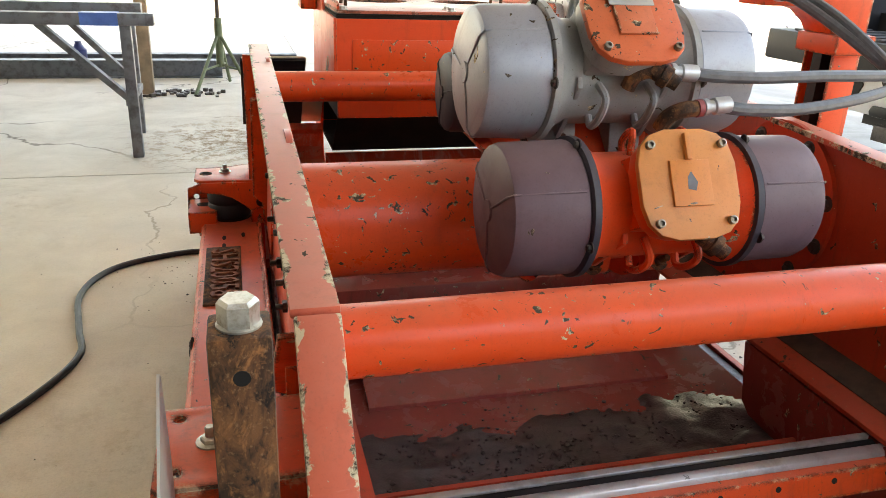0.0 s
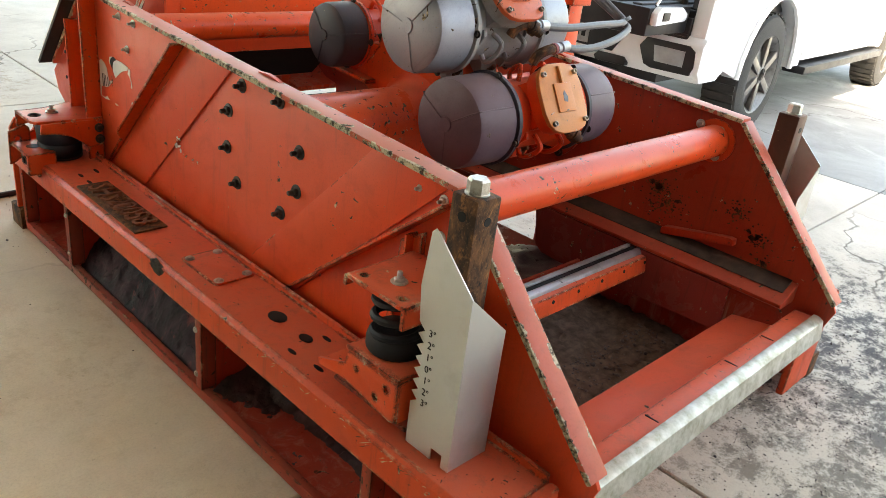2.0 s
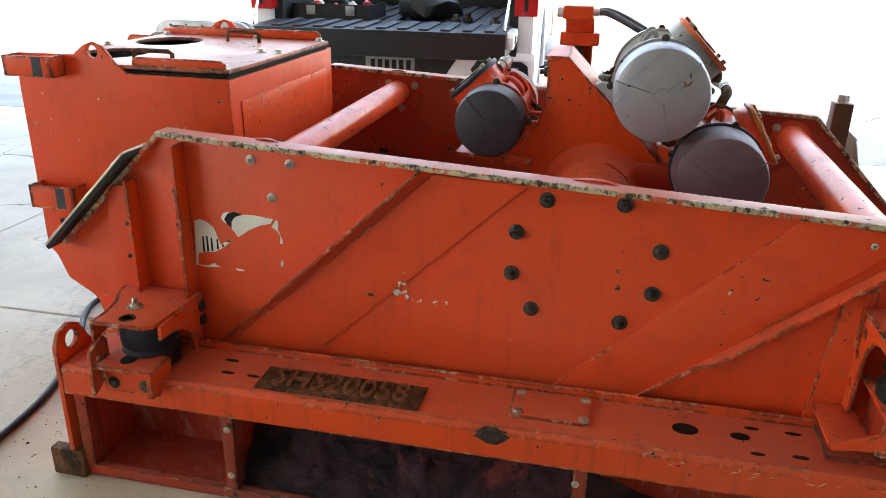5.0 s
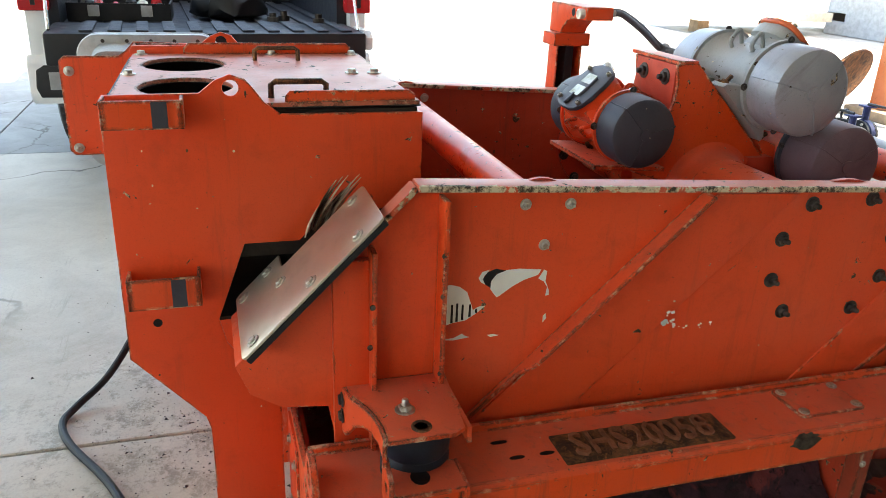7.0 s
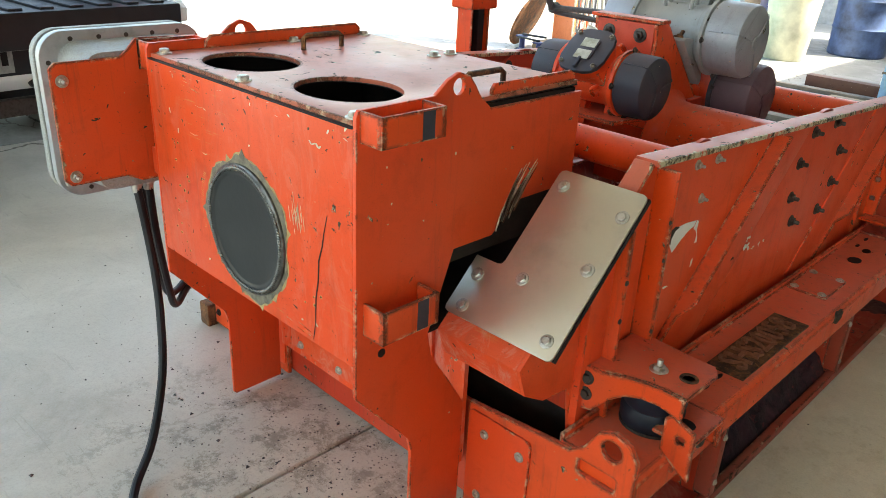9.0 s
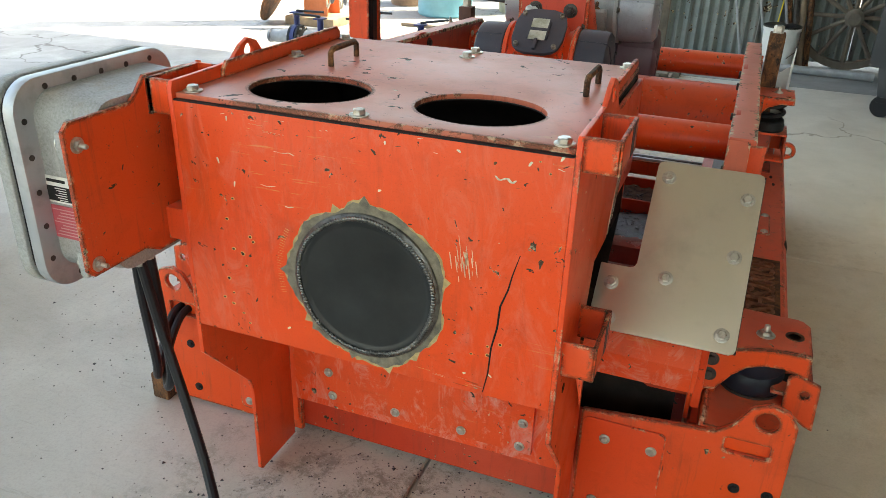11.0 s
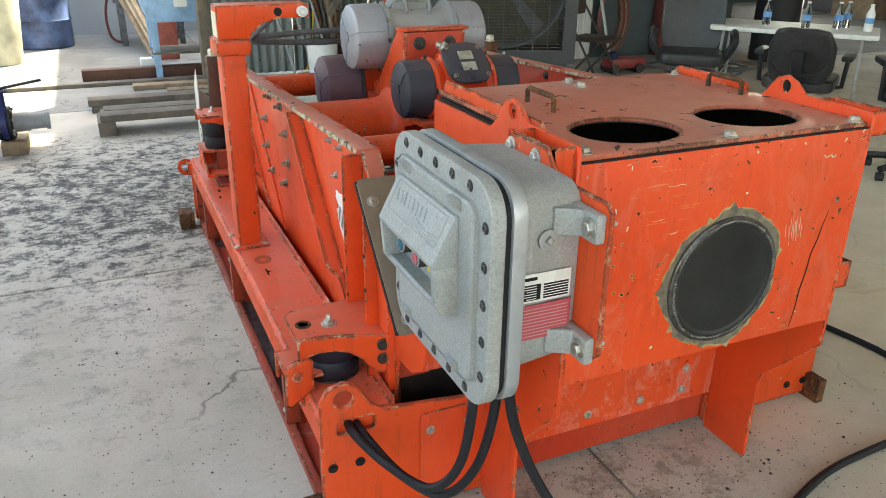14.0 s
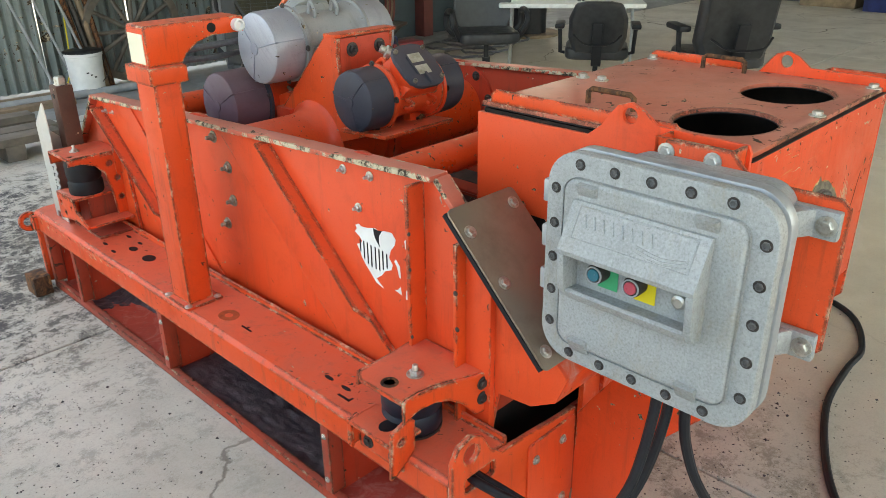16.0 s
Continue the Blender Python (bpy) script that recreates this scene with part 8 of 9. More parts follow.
# white bucket, stool, lumber
bk = thing("bucket", (-0.13, -3.08, 0), "white plastic pail with dark lid and printed bars", "bucket")
part("pail", bm_lathe([(0, 0.125), (0.02, 0.13), (0.33, 0.150), (0.335, 0.157), (0.36, 0.157)], (-0.13, -3.08, 0), (0, 0, 1), 26), WHITE, bk)
part("lid", bm_lathe([(0.36, 0.158), (0.372, 0.158), (0.376, 0.145), (0.37, 0)], (-0.13, -3.08, 0), (0, 0, 1), 26), BLACK, bk)
part("bail", bm_pipe([(-0.285, -3.08, 0.33), (-0.27, -2.95, 0.20), (-0.20, -2.93, 0.12)], 0.004, 5), DARK_STEEL, bk)
for k in range(3):
    part("print_bar", bm_box(-0.10 - 0.03 * k, -0.08 - 0.03 * k, -2.945, -2.94, 0.20 - 0.02 * k, 0.21 - 0.02 * k), LABEL_BLACK, bk)
BLUE_STAND = plain("pale_blue_paint", (0.24, 0.40, 0.58), 0.5, 0.25, 8.0)
WOOD_PALE = plain("pale_bare_pole", (0.40, 0.31, 0.20), 0.8, 0.3, 9.0, 0, 0.3)
GALV_PAIL = metal("dull_galvanised_pail", (0.36, 0.37, 0.37), (0.20, 0.20, 0.19), 0.5, 12.0, 0.6, 0.6)
PALE_WALL = plain("pale_blue_grey_plaster", (0.46, 0.48, 0.50), 0.8, 0.1, 1.5)
stand = thing("utility_sink", (0.98, -3.15, 0), "pale blue plastic utility basin on four legs", "utility basin")
part("basin", bm_prism([(0.62, 0.86), (1.34, 0.86), (1.28, 0.58), (1.22, 0.52), (0.74, 0.52), (0.68, 0.58)], "y", -3.42, -2.90, 0.02), BLUE_STAND, stand)
for x in (0.70, 1.22):
    for y in (-3.34, -2.96):
        part("leg", bm_prism([(x - 0.035, 0.54), (x + 0.035, 0.54), (x + 0.03, 0), (x - 0.03, 0)], "y", y - 0.03, y + 0.03, 0.006), BLUE_STAND, stand)
part("shelf", bm_box(0.66, 1.26, -3.38, -2.92, 0.22, 0.24, 0.004), WOOD_GREY, stand, "grimy lower shelf")
part("label", bm_box(0.90, 1.02, -2.901, -2.897, 0.66, 0.78), LABEL_WHITE, stand)
stand.location += Vector((0.12, -0.72, 0))
single("red_crate", merge(bm_box(1.03, 1.25, -4.92, -4.72, 0.0, 0.44, 0.008), *(bm_box(1.25, 1.258, -4.90 + 0.065 * k, -4.85 + 0.065 * k, 0.05, 0.40, 0.002) for k in range(3))), plain("dull_red_plastic", (0.30, 0.075, 0.05), 0.6, 0.3), "dull red slatted crate standing behind the basin", "crate")
# low dark bench with a hose, a galvanised pail and poles leaning on it
yb = thing("low_bench", (1.3, -6.14, 0), "low dark steel bench standing near the yard wall", "bench")
part("top", bm_box(0.80, 1.60, -6.50, -5.80, 0.50, 0.56, 0.006), BENCH_STEEL, yb)
for x in (0.86, 1.52):
    for y in (-6.42, -5.88):
        part("leg", bm_box(x - 0.03, x + 0.03, y - 0.03, y + 0.03, 0.0, 0.50, 0.004), BENCH_STEEL, yb)
single("red_hose", bm_pipe([(1.60, -6.10, 0.575), (1.66, -6.14, 0.50), (1.69, -6.20, 0.30), (1.67, -6.22, 0.10), (1.60, -6.20, 0.02), (1.48, -6.12, 0.016)], 0.016, 8), plain("dark_red_hose", (0.14, 0.03, 0.03), 0.5, 0.2), "dark red hose hanging off the bench", "hose")
pl = thing("metal_pail", (1.20, -5.62, 0), "dull galvanised pail on the floor by the bench", "pail")
part("body", bm_lathe([(0, 0.0), (0.0, 0.135), (0.36, 0.165), (0.37, 0.172), (0.378, 0.165), (0.36, 0.158), (0.05, 0.13)], (1.20, -5.62, 0), (0, 0, 1), 24), GALV_PAIL, pl)
part("handle", bm_pipe([(1.03, -5.62, 0.35), (1.05, -5.55, 0.44), (1.20, -5.50, 0.47), (1.35, -5.55, 0.44), (1.37, -5.62, 0.35)], 0.006, 6), GALV_PAIL, pl)
for k, (x, m) in enumerate(((1.25, WOOD_PALE), (1.31, WOOD), (1.19, WOOD_PALE), (1.14, WOOD_GREY))):
    single("leaning_pole", bm_pipe([(x, -4.88 + 0.05 * k, 0.03), (x + 0.23, -5.80, 0.595 + 0.012 * k), (x + 0.34, -6.24, 0.87 + 0.012 * k)], 0.030 - 0.004 * (k % 2), 8, False), m, "weathered wooden pole leaning on the low bench", "pole", group="leaning poles")
single("wall_yard", bm_box(-0.2, 3.0, -7.30, -7.12, 0.0, 3.3), PALE_WALL, "pale blue-grey plastered yard wall in shade", "wall", "structure")
sheet_ = [(-3.33 + 0.02 * k, -3.246 + (0.009 if k % 2 else 0.0)) for k in range(17)]
single("white_sheet", bm_prism(sheet_ + [(x, y - 0.003) for x, y in reversed(sheet_)], "z", 0.0, 1.9), SHEET_WHITE, "white corrugated sheet standing against the dark wall", "sheet")
single("white_box", bm_box(1.30, 1.48, -4.16, -4.02, 0, 0.13, 0.015), WHITE, "small white plastic box on the floor", "box")
for x0, x1, y0, y1, z0, z1, m in ((0.90, 2.03, -3.80, -3.68, 0.0, 0.10, BROWN_STEEL), (-0.3, 1.62, -3.22, -3.08, 0.0, 0.045, WOOD), (0.1, 1.35, -2.92, -2.80, 0.0, 0.045, WOOD), (0.82, 3.6, -3.44, -3.38, 0.0, 0.035, WOOD_GREY)):
    single("lumber_board", bm_box(x0, x1, y0, y1, z0, z1, 0.004), m, "long weathered timber lying on the floor", "lumber", group="timbers on the floor")
for k, (x0, x1, y0, z0) in enumerate(((0.7, 1.93, -1.58, 0.10), (0.65, 1.90, -1.76, 0.10), (0.6, 1.98, -2.36, 0.0), (0.6, 2.0, -2.36, 0.055), (0.65, 1.92, -2.12, 0.0))):
    single("lumber_board", bm_box(x0, x1, y0 - 0.08, y0 + 0.08, z0, z0 + 0.05, 0.004), WOOD_GREY, "long weathered timber lying on the floor", "lumber", group="timbers on the floor")
for x in (1.89, 1.0):
    single("lumber_block", bm_box(x - 0.06, x + 0.06, -1.86, -1.50, 0.0, 0.10, 0.006), WOOD_GREY, "short timber bearer under boards", "lumber", group="timber bearers")

single("yellow_cord", bm_pipe([(-0.12, -3.37, 2.4), (-0.16, -3.33, 1.4), (-0.12, -3.28, 0.8), (-0.06, -3.24, 0.2), (0.10, -3.22, 0.008), (0.4, -3.20, 0.008)], 0.006, 6), TAG_YELLOW, "yellow cord hanging down the sheet wall", "cord")
single("plywood_offcut", turned(bm_box(-0.09, 0.09, -0.01, 0.01, 0, 1.15, 0.002), pose(0.70, -4.45, 0, 6, 0, 0)), plain("pale_plywood", (0.48, 0.36, 0.18), 0.7, 0.2), "pale plywood offcut leaning behind the basin", "plywood")
# spoked wheel, reels and cables by the wall
wh = thing("wagon_wheel", (-0.68, -3.29, 0.0), "old wooden spoked wagon wheel leaning on the wall", "wagon wheel")
wm = Matrix.Translation((-0.68, -3.27, 0.46)) @ Matrix.Rotation(radians(80), 4, "X")
part("felloe", turned(bm_lathe([(-0.025, 0.40), (-0.025, 0.46), (0.025, 0.46), (0.025, 0.40), (-0.025, 0.40)], (0, 0, 0), (0, 0, 1), 40, False), wm), WOOD_GREY, wh)
part("hub", turned(bm_lathe([(-0.07, 0.05), (-0.05, 0.075), (0.05, 0.075), (0.08, 0.05)], (0, 0, 0), (0, 0, 1), 18), wm), WOOD_GREY, wh)
for k in range(12):
    a = 2 * math.pi * k / 12
    part("spoke", turned(bm_pipe([(0.07 * math.cos(a), 0.07 * math.sin(a), 0), (0.40 * math.cos(a), 0.40 * math.sin(a), 0)], 0.020, 6, False), wm), WOOD_GREY, wh)
for k in range(4):
    single("rusty_bar", bm_pipe([(-0.38 + 0.05 * k, -3.18, 0.01), (-0.23 + 0.09 * k, -3.36, 1.5 + 0.1 * k)], 0.025, 8, False), (RUST, WOOD, DARK_STEEL)[k % 3], "rusty steel bar leaning against the wall", "bar", group="leaning bars")

# ---------------------------------------------------------------- evaporative cooler
cool = thing("evaporative_cooler", (0, 0, 0), "large dark grey evaporative cooler with a caged fan on castors", "evaporative cooler")
FAN_GREY = plain("fan_grey", (0.06, 0.062, 0.066), 0.5, 0.25)
CG = plain("dark_grey_panel", (0.036, 0.038, 0.042), 0.45, 0.25, 6.0)
CP = metal("cooler_side_panel", (0.22, 0.22, 0.22), (0.15, 0.15, 0.15), 0.45, 5.0, 0.5, 0.4)
part("cabinet", merge(bm_box(-0.60, 0.60, -0.55, -0.50, 0.35, 1.62), bm_box(-0.60, -0.54, -0.50, 0.0, 0.35, 1.62), bm_box(-0.54, 0.60, -0.50, 0.0, 1.54, 1.62), bm_box(-0.54, 0.54, -0.50, 0.0, 0.35, 0.42)), CG, cool)
panel = part("side_panel", bm_box(0.54, 0.60, -0.50, 0.0, 0.42, 1.54, 0.01), CP, cool)
part("control_panel", bm_box(0.60, 0.606, -0.34, -0.14, 0.72, 1.46, 0.004), LABEL_BLACK, panel)
for z in (1.35, 1.18, 1.04):
    part("switch", bm_lathe([(0, 0.03), (0.02, 0.025)], (0.606, -0.24, z), (1, 0, 0), 12), DARK_STEEL, panel)
part("front_frame", merge(bm_box(-0.60, 0.60, 0.0, 0.04, 0.35, 0.45), bm_box(-0.60, 0.60, 0.0, 0.04, 1.50, 1.62), bm_box(-0.60, -0.50, 0.0, 0.04, 0.45, 1.50), bm_box(0.50, 0.60, 0.0, 0.04, 0.45, 1.50)), CG, cool)
part("pad_back", bm_box(-0.53, 0.53, -0.46, -0.44, 0.43, 1.52), plain("brown_cooling_pad", (0.075, 0.068, 0.045), 0.9, 0.3, 30.0), cool, "brown cooling pad behind the fan")
part("shroud_ring", bm_lathe([(-0.16, 0.50), (-0.16, 0.52), (-0.02, 0.52), (-0.02, 0.50)], (0, 0, 0.98), (0, 1, 0), 48, False), FAN_GREY, cool)
hubp = part("fan_hub", bm_lathe([(-0.12, 0.09), (-0.04, 0.09), (-0.03, 0.07)], (0, 0, 0.98), (0, 1, 0), 18), CG, cool)
for k in range(3):
    a = radians(90 + 22 + 120 * k)
    m = Matrix.Translation((0, -0.09, 0.98)) @ Matrix.Rotation(-a, 4, "Y") @ Matrix.Rotation(radians(28), 4, "X")
    part("fan_blade", turned(bm_prism([(0.08, -0.035), (0.25, -0.05), (0.47, -0.085), (0.48, 0.055), (0.25, 0.05), (0.08, 0.035)], "y", -0.003, 0.003), m), FAN_GREY, hubp)
part("grille", merge(*(bm_box(-0.51, 0.51, 0.010, 0.013, 0.45 + 0.026 * k, 0.454 + 0.026 * k) for k in range(41)), *(bm_box(-0.50 + 0.125 * k, -0.494 + 0.125 * k, 0.013, 0.019, 0.45, 1.51) for k in range(9))), plain("grille_wire", (0.075, 0.075, 0.07), 0.5, 0.2), cool)
part("tank", bm_prism([(-0.56, 0.35), (0.56, 0.35), (0.52, 0.14), (-0.52, 0.14)], "y", -0.52, -0.02, 0.02), CG, cool)
for x in (-0.32, 0.02, 0.34):
    part("tank_rib", bm_prism([(x - 0.10, 0.33), (x + 0.10, 0.33), (x + 0.07, 0.15), (x - 0.07, 0.15)], "y", -0.02, 0.035, 0.01), plain("dusty_plastic", (0.085, 0.082, 0.07), 0.75, 0.4), cool)
part("hazard_label", bm_box(-0.50, -0.45, -0.018, -0.012, 0.22, 0.28), TAN_MARK, cool)
for x in (-0.48, 0.48):
    for y in (-0.46, -0.08):
        part("castor", merge(bm_cyl((x, y - 0.03, 0.075), (x, y + 0.03, 0.075), 0.075, 16), bm_box(x - 0.04, x + 0.04, y - 0.04, y + 0.04, 0.10, 0.15, 0.004)), RUBBER, cool)
cool.matrix_basis = pose(-1.24, -1.47, 0, 0, 0, -23)


# ---------------------------------------------------------------- chairs, table and the rest
CHAIR_BLACK = plain("black_leatherette", (0.022, 0.022, 0.024), 0.42, 0.4, 18.0, 0, 0.4)
GREY_STEEL = metal("chair_frame_steel", (0.10, 0.09, 0.085), (0.05, 0.04, 0.035), 0.5, 20.0, 0.6, 0.5)
fold = thing("folding_chair", (0, 0, 0), "brown metal folding chair with a worn seat", "folding chair")
BROWN_SEAT = plain("brown_steel_seat", (0.062, 0.040, 0.031), 0.5, 0.3)
part("seat", bm_prism(rounded(-0.20, 0.20, -0.20, 0.20, 0.04), "z", 0.43, 0.455, 0.006), BROWN_SEAT, fold)
part("backrest", bm_prism([(-0.20, 0.64), (0.20, 0.64), (0.21, 0.74), (0.15, 0.80), (-0.15, 0.80), (-0.21, 0.74)], "y", -0.245, -0.228, 0.006), BROWN_SEAT, fold)
for sx in (-1, 1):
    part("frame", bm_pipe([(sx * 0.21, 0.22, 0.011), (sx * 0.21, -0.05, 0.44), (sx * 0.205, -0.235, 0.72), (sx * 0.19, -0.25, 0.80)], 0.011, 8, False), GREY_STEEL, fold)
    part("leg", bm_pipe([(sx * 0.185, -0.22, 0.011), (sx * 0.185, 0.14, 0.43)], 0.011, 8, False), GREY_STEEL, fold)
part("stretcher", bm_pipe([(-0.185, -0.16, 0.09), (0.185, -0.16, 0.09)], 0.008, 6, False), GREY_STEEL, fold)
fold.matrix_basis = pose(-2.42, -1.85, 0, 0, 0, 28)


def office_chair(label, m, tall, worn):
    ch = thing("office_chair", (0, 0, 0), label, "office chair", "office chairs")
    cushion = bm_prism(rounded(-0.26, 0.26, -0.24, 0.26, 0.10, 5), "z", 0.44, 0.54, 0.035, (), 3)
    part("seat", cushion, CHAIR_BLACK, ch)
    hgt = 1.18 if tall else 0.92
    w = 0.26 if tall else 0.235
    back = bm_prism([(-w * 0.82, 0.50), (w * 0.82, 0.50), (w, 0.62), (w, hgt - 0.14), (w * 0.78, hgt - 0.02), (w * 0.4, hgt), (-w * 0.4, hgt), (-w * 0.78, hgt - 0.02), (-w, hgt - 0.14), (-w, 0.62)], "y", -0.30, -0.21, 0.035, (), 3)
    for vt in back.verts:
        vt.co.y -= (vt.co.z - 0.5) * 0.22 - 0.10 * (vt.co.x / w) ** 2
    bk_ = part("backrest", back, CHAIR_BLACK, ch)
    part("back_seam", bm_pipe([(-w * 0.8, -0.33, 0.66), (-w * 0.4, -0.405, 0.60), (w * 0.4, -0.405, 0.60), (w * 0.8, -0.33, 0.66)], 0.008, 6), BLACK, bk_)
    part("back_bracket", bm_prism([(-0.30, 0.42), (-0.28, 0.40), (-0.34, 0.75), (-0.365, 0.75)], "x", -0.04, 0.04, 0.006), BLACK, ch)
    for sx in (-1, 1):
        if not worn:
            part("armrest", merge(bm_pipe([(sx * 0.20, -0.05, 0.46), (sx * 0.30, -0.05, 0.48), (sx * 0.31, -0.05, 0.68)], 0.018, 8, False), bm_box(sx * 0.31 - 0.04, sx * 0.31 + 0.04, -0.16, 0.10, 0.68, 0.72, 0.015)), BLACK, ch)
            continue
        part("armrest", bm_pipe([(sx * 0.24, -0.14, 0.47), (sx * 0.33, -0.14, 0.55), (sx * 0.33, -0.10, 0.68), (sx * 0.32, 0.14, 0.70), (sx * 0.32, 0.20, 0.62), (sx * 0.25, 0.14, 0.47)], 0.026, 8), BLACK, ch)
    part("gas_column", merge(bm_cyl((0, 0, 0.10), (0, 0, 0.30), 0.035, 14), bm_cyl((0, 0, 0.30), (0, 0, 0.45), 0.022, 12)), BLACK, ch)
    for k in range(5):
        a = 2 * math.pi * k / 5
        leg = part("foot", bm_pipe([(0.03 * math.cos(a), 0.03 * math.sin(a), 0.12), (0.30 * math.cos(a), 0.30 * math.sin(a), 0.075)], 0.022, 8, False), BLACK, ch)
        part("castor", bm_cyl((0.29 * math.cos(a) - 0.02, 0.29 * math.sin(a), 0.028), (0.29 * math.cos(a) + 0.02, 0.29 * math.sin(a), 0.028), 0.028, 12), BLACK, leg)
    ch.matrix_basis = m
    return ch


office_chair("worn black leather office chair with padded arms", pose(-2.50, -0.62, 0, 0, 0, -38) @ Matrix.Scale(0.95, 4), True, True)
office_chair("black low-backed task chair seen against the table", pose(-2.62, 0.39, 0, 0, 0, 124) @ Matrix.Scale(0.90, 4), False, False)
office_chair("black office chair standing on the open floor", pose(-2.70, 1.32, 0, 0, 0, 140), True, False)

table = thing("folding_table", (0, 0, 0), "white plastic folding table with thin steel legs", "table")
part("tabletop", bm_prism(rounded(-0.61, 0.61, -0.31, 0.31, 0.05), "z", 0.665, 0.70, 0.008), LABEL_WHITE, table)
for sx in (-1, 1):
    for sy in (-1, 1):
        part("leg", bm_pipe([(sx * 0.50, sy * 0.25, 0.665), (sx * 0.52, sy * 0.27, 0.0)], 0.012, 8, False), CAST, table)
    part("leg_bar", bm_pipe([(sx * 0.51, -0.26, 0.30), (sx * 0.51, 0.26, 0.30)], 0.009, 6, False), CAST, table)
TABLE_AT = pose(-3.27, -0.33, 0, 0, 0, 128)
table.matrix_basis = TABLE_AT


def bottle(x, y, z, mat, tall=0.20, label="clear plastic water bottle on the table"):
    b = thing("water_bottle", (x, y, z), label, "bottle", "bottles on the table")
    part("body", bm_lathe([(0, 0.028), (0.01, 0.032), (tall * 0.65, 0.032), (tall * 0.85, 0.014), (tall * 0.93, 0.013)], (x, y, z), (0, 0, 1), 16), mat, b)
    part("cap", bm_lathe([(tall * 0.93, 0.015), (tall, 0.015)], (x, y, z), (0, 0, 1), 12), WHITE, b)
    part("band", bm_lathe([(tall * 0.3, 0.0325), (tall * 0.5, 0.0325)], (x, y, z), (0, 0, 1), 16, False), plain("bottle_band", (0.12, 0.3, 0.6), 0.4, 0.1), b)


for k, (x, y) in enumerate(((-0.22, 0.0), (0.08, -0.08), (0.30, 0.05), (0.36, 0.16), (0.52, -0.02))):
    at = TABLE_AT @ Vector((x, y, 0.70))
    bottle(at.x, at.y, at.z, CLEAR if k != 4 else WHITE)
single("hose_hook", merge(bm_box(-3.60, -3.52, -3.262, -3.252, 0.72, 0.84), bm_pipe([(-3.56, -3.255, 0.755), (-3.56, -3.11, 0.755), (-3.56, -3.10, 0.79)], 0.016, 8, False)), BLUE_VALVE, "blue steel hook on the dark wall", "hook")
# coiled hoses on the wall and heaps of cable under the table
for k in range(5):
    rr = 0.19 + 0.014 * k
    single("coiled_hose", bm_pipe([(-3.56 + rr * 0.8 * math.cos(a), -3.235 + 0.025 * k, 0.43 + rr * 1.45 * math.sin(a)) for a in [2 * math.pi * q / 24 for q in range(25)]], 0.012, 6, False),
           (plain("red_hose", (0.22, 0.055, 0.045), 0.6, 0.2), plain("tan_hose", (0.28, 0.18, 0.12), 0.6, 0.2))[k % 2], "coiled hose hung on the wall", "hose", group="coiled hoses")
for k in range(7):
    cx_, cy_ = -3.7 - 0.25 * (k % 4), -1.9 - 0.14 * (k // 2)
    single("cable_coil", bm_pipe([(cx_ + (0.30 + 0.03 * math.sin(3 * a + k)) * math.cos(a), cy_ + 0.25 * math.sin(a), 0.014 + 0.012 * k + 0.01 * math.sin(5 * a) ** 2) for a in [2 * math.pi * q / 30 for q in range(58)]], 0.012, 6, False), CABLE_GREY, "dusty coil of cable on the floor", "cable", group="cable coils")
single("grey_bin", bm_lathe([(0, 0.13), (0.02, 0.14), (0.44, 0.17), (0.45, 0.18), (0.47, 0.18)], (-2.05, -2.35, 0), (0, 0, 1), 20), GREY_PAINT, "grey metal bin beside the cooler", "bin")
fj = thing("floor_jack", (-3.15, -2.35, 0), "red and blue trolley jack on the floor", "trolley jack")
part("chassis", bm_box(-3.38, -2.95, -2.45, -2.27, 0.05, 0.15, 0.02), plain("jack_red", (0.32, 0.03, 0.035), 0.4), fj)
part("saddle", bm_lathe([(0.15, 0.05), (0.20, 0.05), (0.22, 0.03)], (-3.02, -2.36, 0), (0, 0, 1), 14), BLUE_VALVE, fj)
part("handle", bm_pipe([(-3.02, -2.40, 0.12), (-2.96, -2.75, 1.15)], 0.016, 8, False), CAST_SMOOTH, fj)
for x in (-3.30, -3.0):
    part("wheel", bm_cyl((x, -2.47, 0.05), (x, -2.25, 0.05), 0.05, 14), DARK_STEEL, fj)
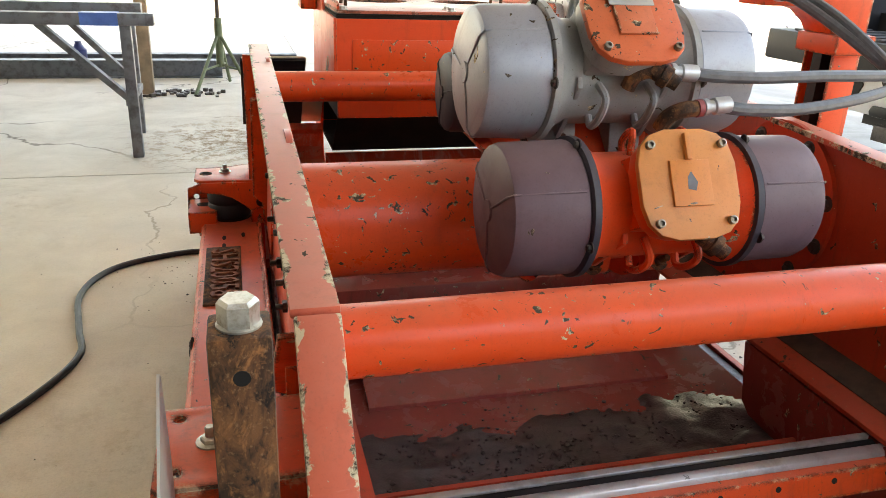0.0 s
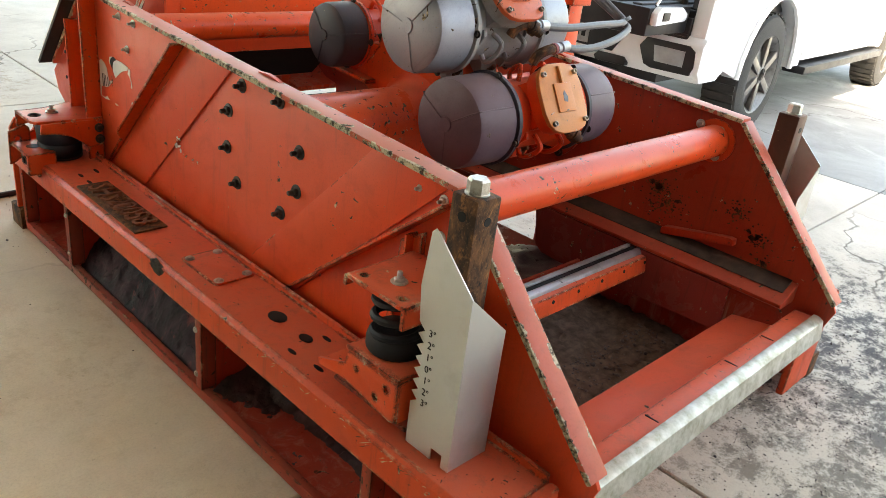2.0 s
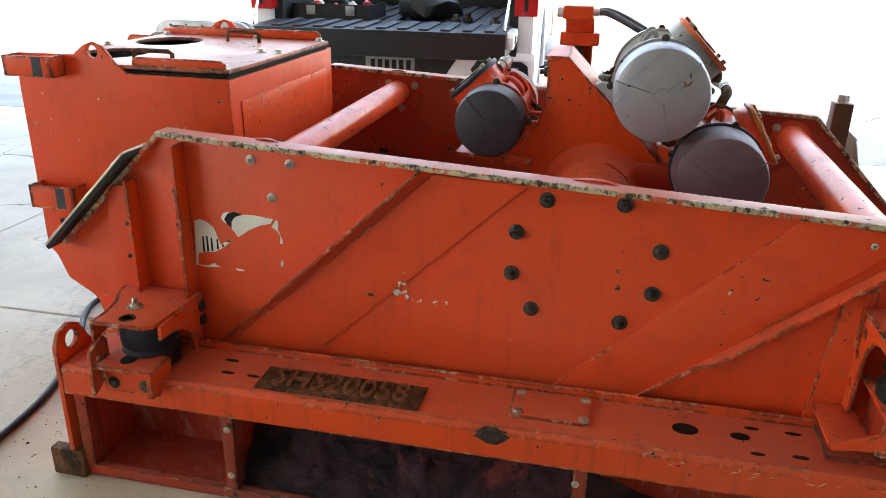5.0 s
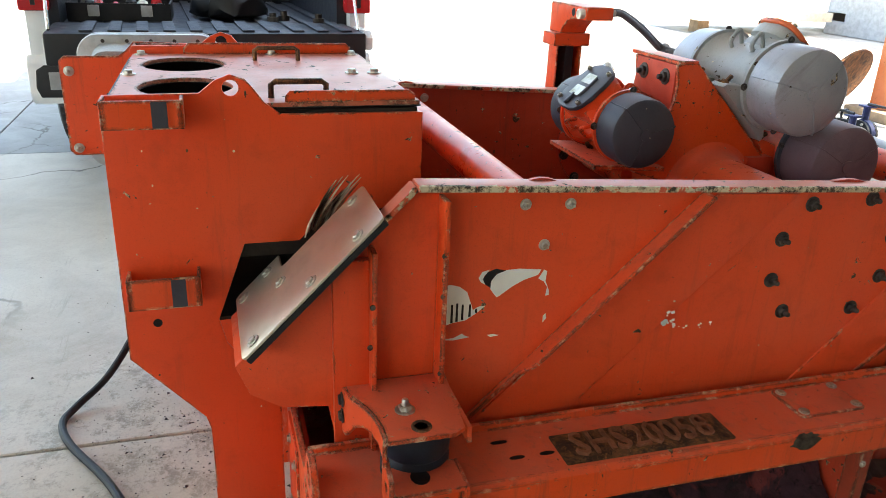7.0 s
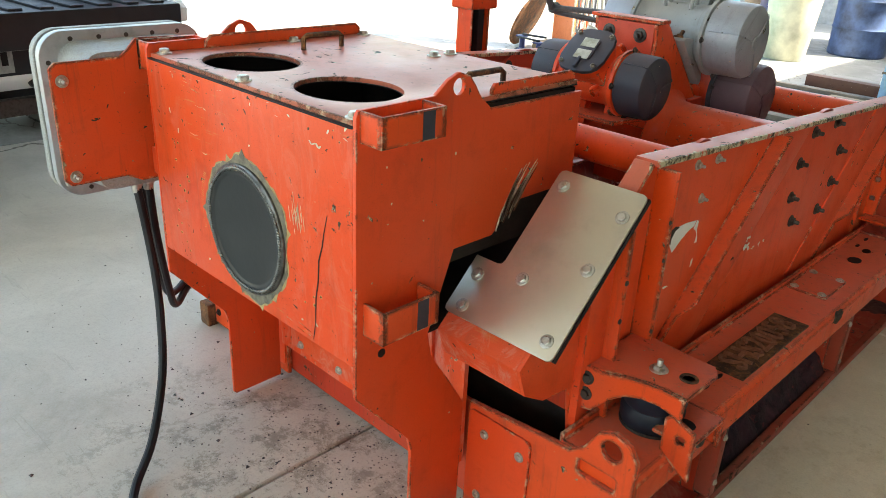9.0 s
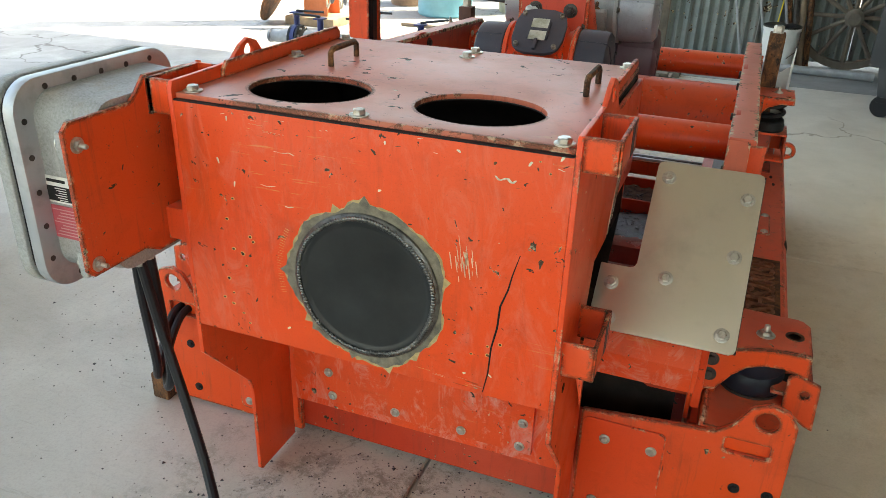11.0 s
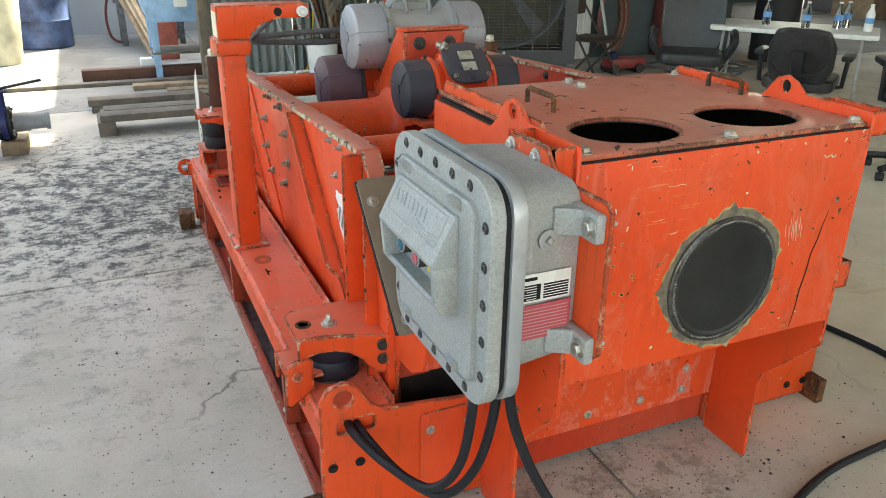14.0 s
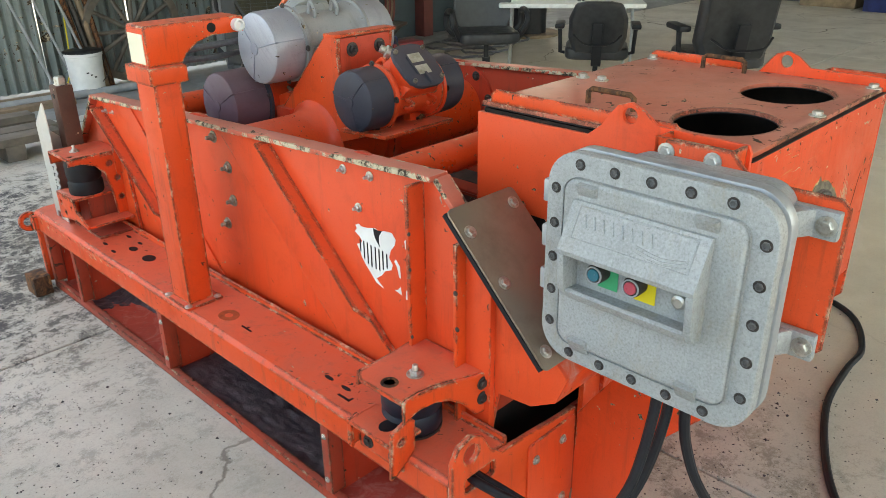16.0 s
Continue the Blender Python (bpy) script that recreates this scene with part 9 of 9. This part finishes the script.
single("switch_box", bm_box(-3.95, -3.55, -3.258, -3.10, 1.10, 1.55, 0.01), GREY_PAINT, "grey electrical box on the wall", "electrical box")
spool = thing("cable_spool", (-5.15, -2.3, 0), "wooden spool with black cable", "cable spool")
part("core", bm_cyl((-5.15, -2.3, 0.03), (-5.15, -2.3, 0.80), 0.24, 20), CABLE, spool)
for z in (0.0, 0.80):
    part("disc", bm_cyl((-5.15, -2.3, z), (-5.15, -2.3, z + 0.03), 0.40, 26), WOOD, spool)
r5 = random.Random(21)
for k in range(14):
    x, y = -10.4 + r5.uniform(-0.4, 0.4), -6.2 + k * 0.95
    h = r5.uniform(0.4, 1.1)
    single("storage_crate", bm_box(x - 0.35, x + 0.35, y - 0.4, y + 0.4, 0, h, 0.02), (CABLE_GREY, WOOD, BLUE_VALVE, GREY_PAINT, RUST)[k % 5], "worn crate on the floor at the shed's back", "crate", group="crates at the back")

# grit and crumbs on the floor round the machine
r6 = random.Random(8)
crumbs = bmesh.new()
verts, faces = [], []
for k in range(5200):
    zone = r6.random()
    if zone < 0.55:
        x, y = r6.gauss(1.5, 0.42), r6.gauss(0.25, 0.40)
    elif zone < 0.75:
        x, y = r6.gauss(1.85, 0.30), r6.gauss(1.7, 0.7)
    elif zone < 0.985:
        x, y = r6.gauss(0.65, 0.42), r6.gauss(3.0, 0.22)
    else:
        x, y = r6.uniform(-1.2, 3.0), r6.uniform(-1, 5)
    a, sz = r6.uniform(0, 6.28), r6.uniform(0.0012, 0.0042) * (1.9 if r6.random() < 0.06 else 1)
    b = len(verts)
    for q in range(3):
        verts.append((x + sz * math.cos(a + 2.1 * q), y + sz * math.sin(a + 2.1 * q), 0.0005))
    verts.append((x, y, sz * 0.9))
    faces += [(b, b + 1, b + 3), (b + 1, b + 2, b + 3), (b + 2, b, b + 3), (b, b + 2, b + 1)]
me = bpy.data.meshes.new("floor_grit")
me.from_pydata(verts, [], faces)
me.materials.append(SLUDGE)
tagged(new("floor_grit", me), "dark crumbs of dried mud strewn on the concrete", "grit", "", "stuff")
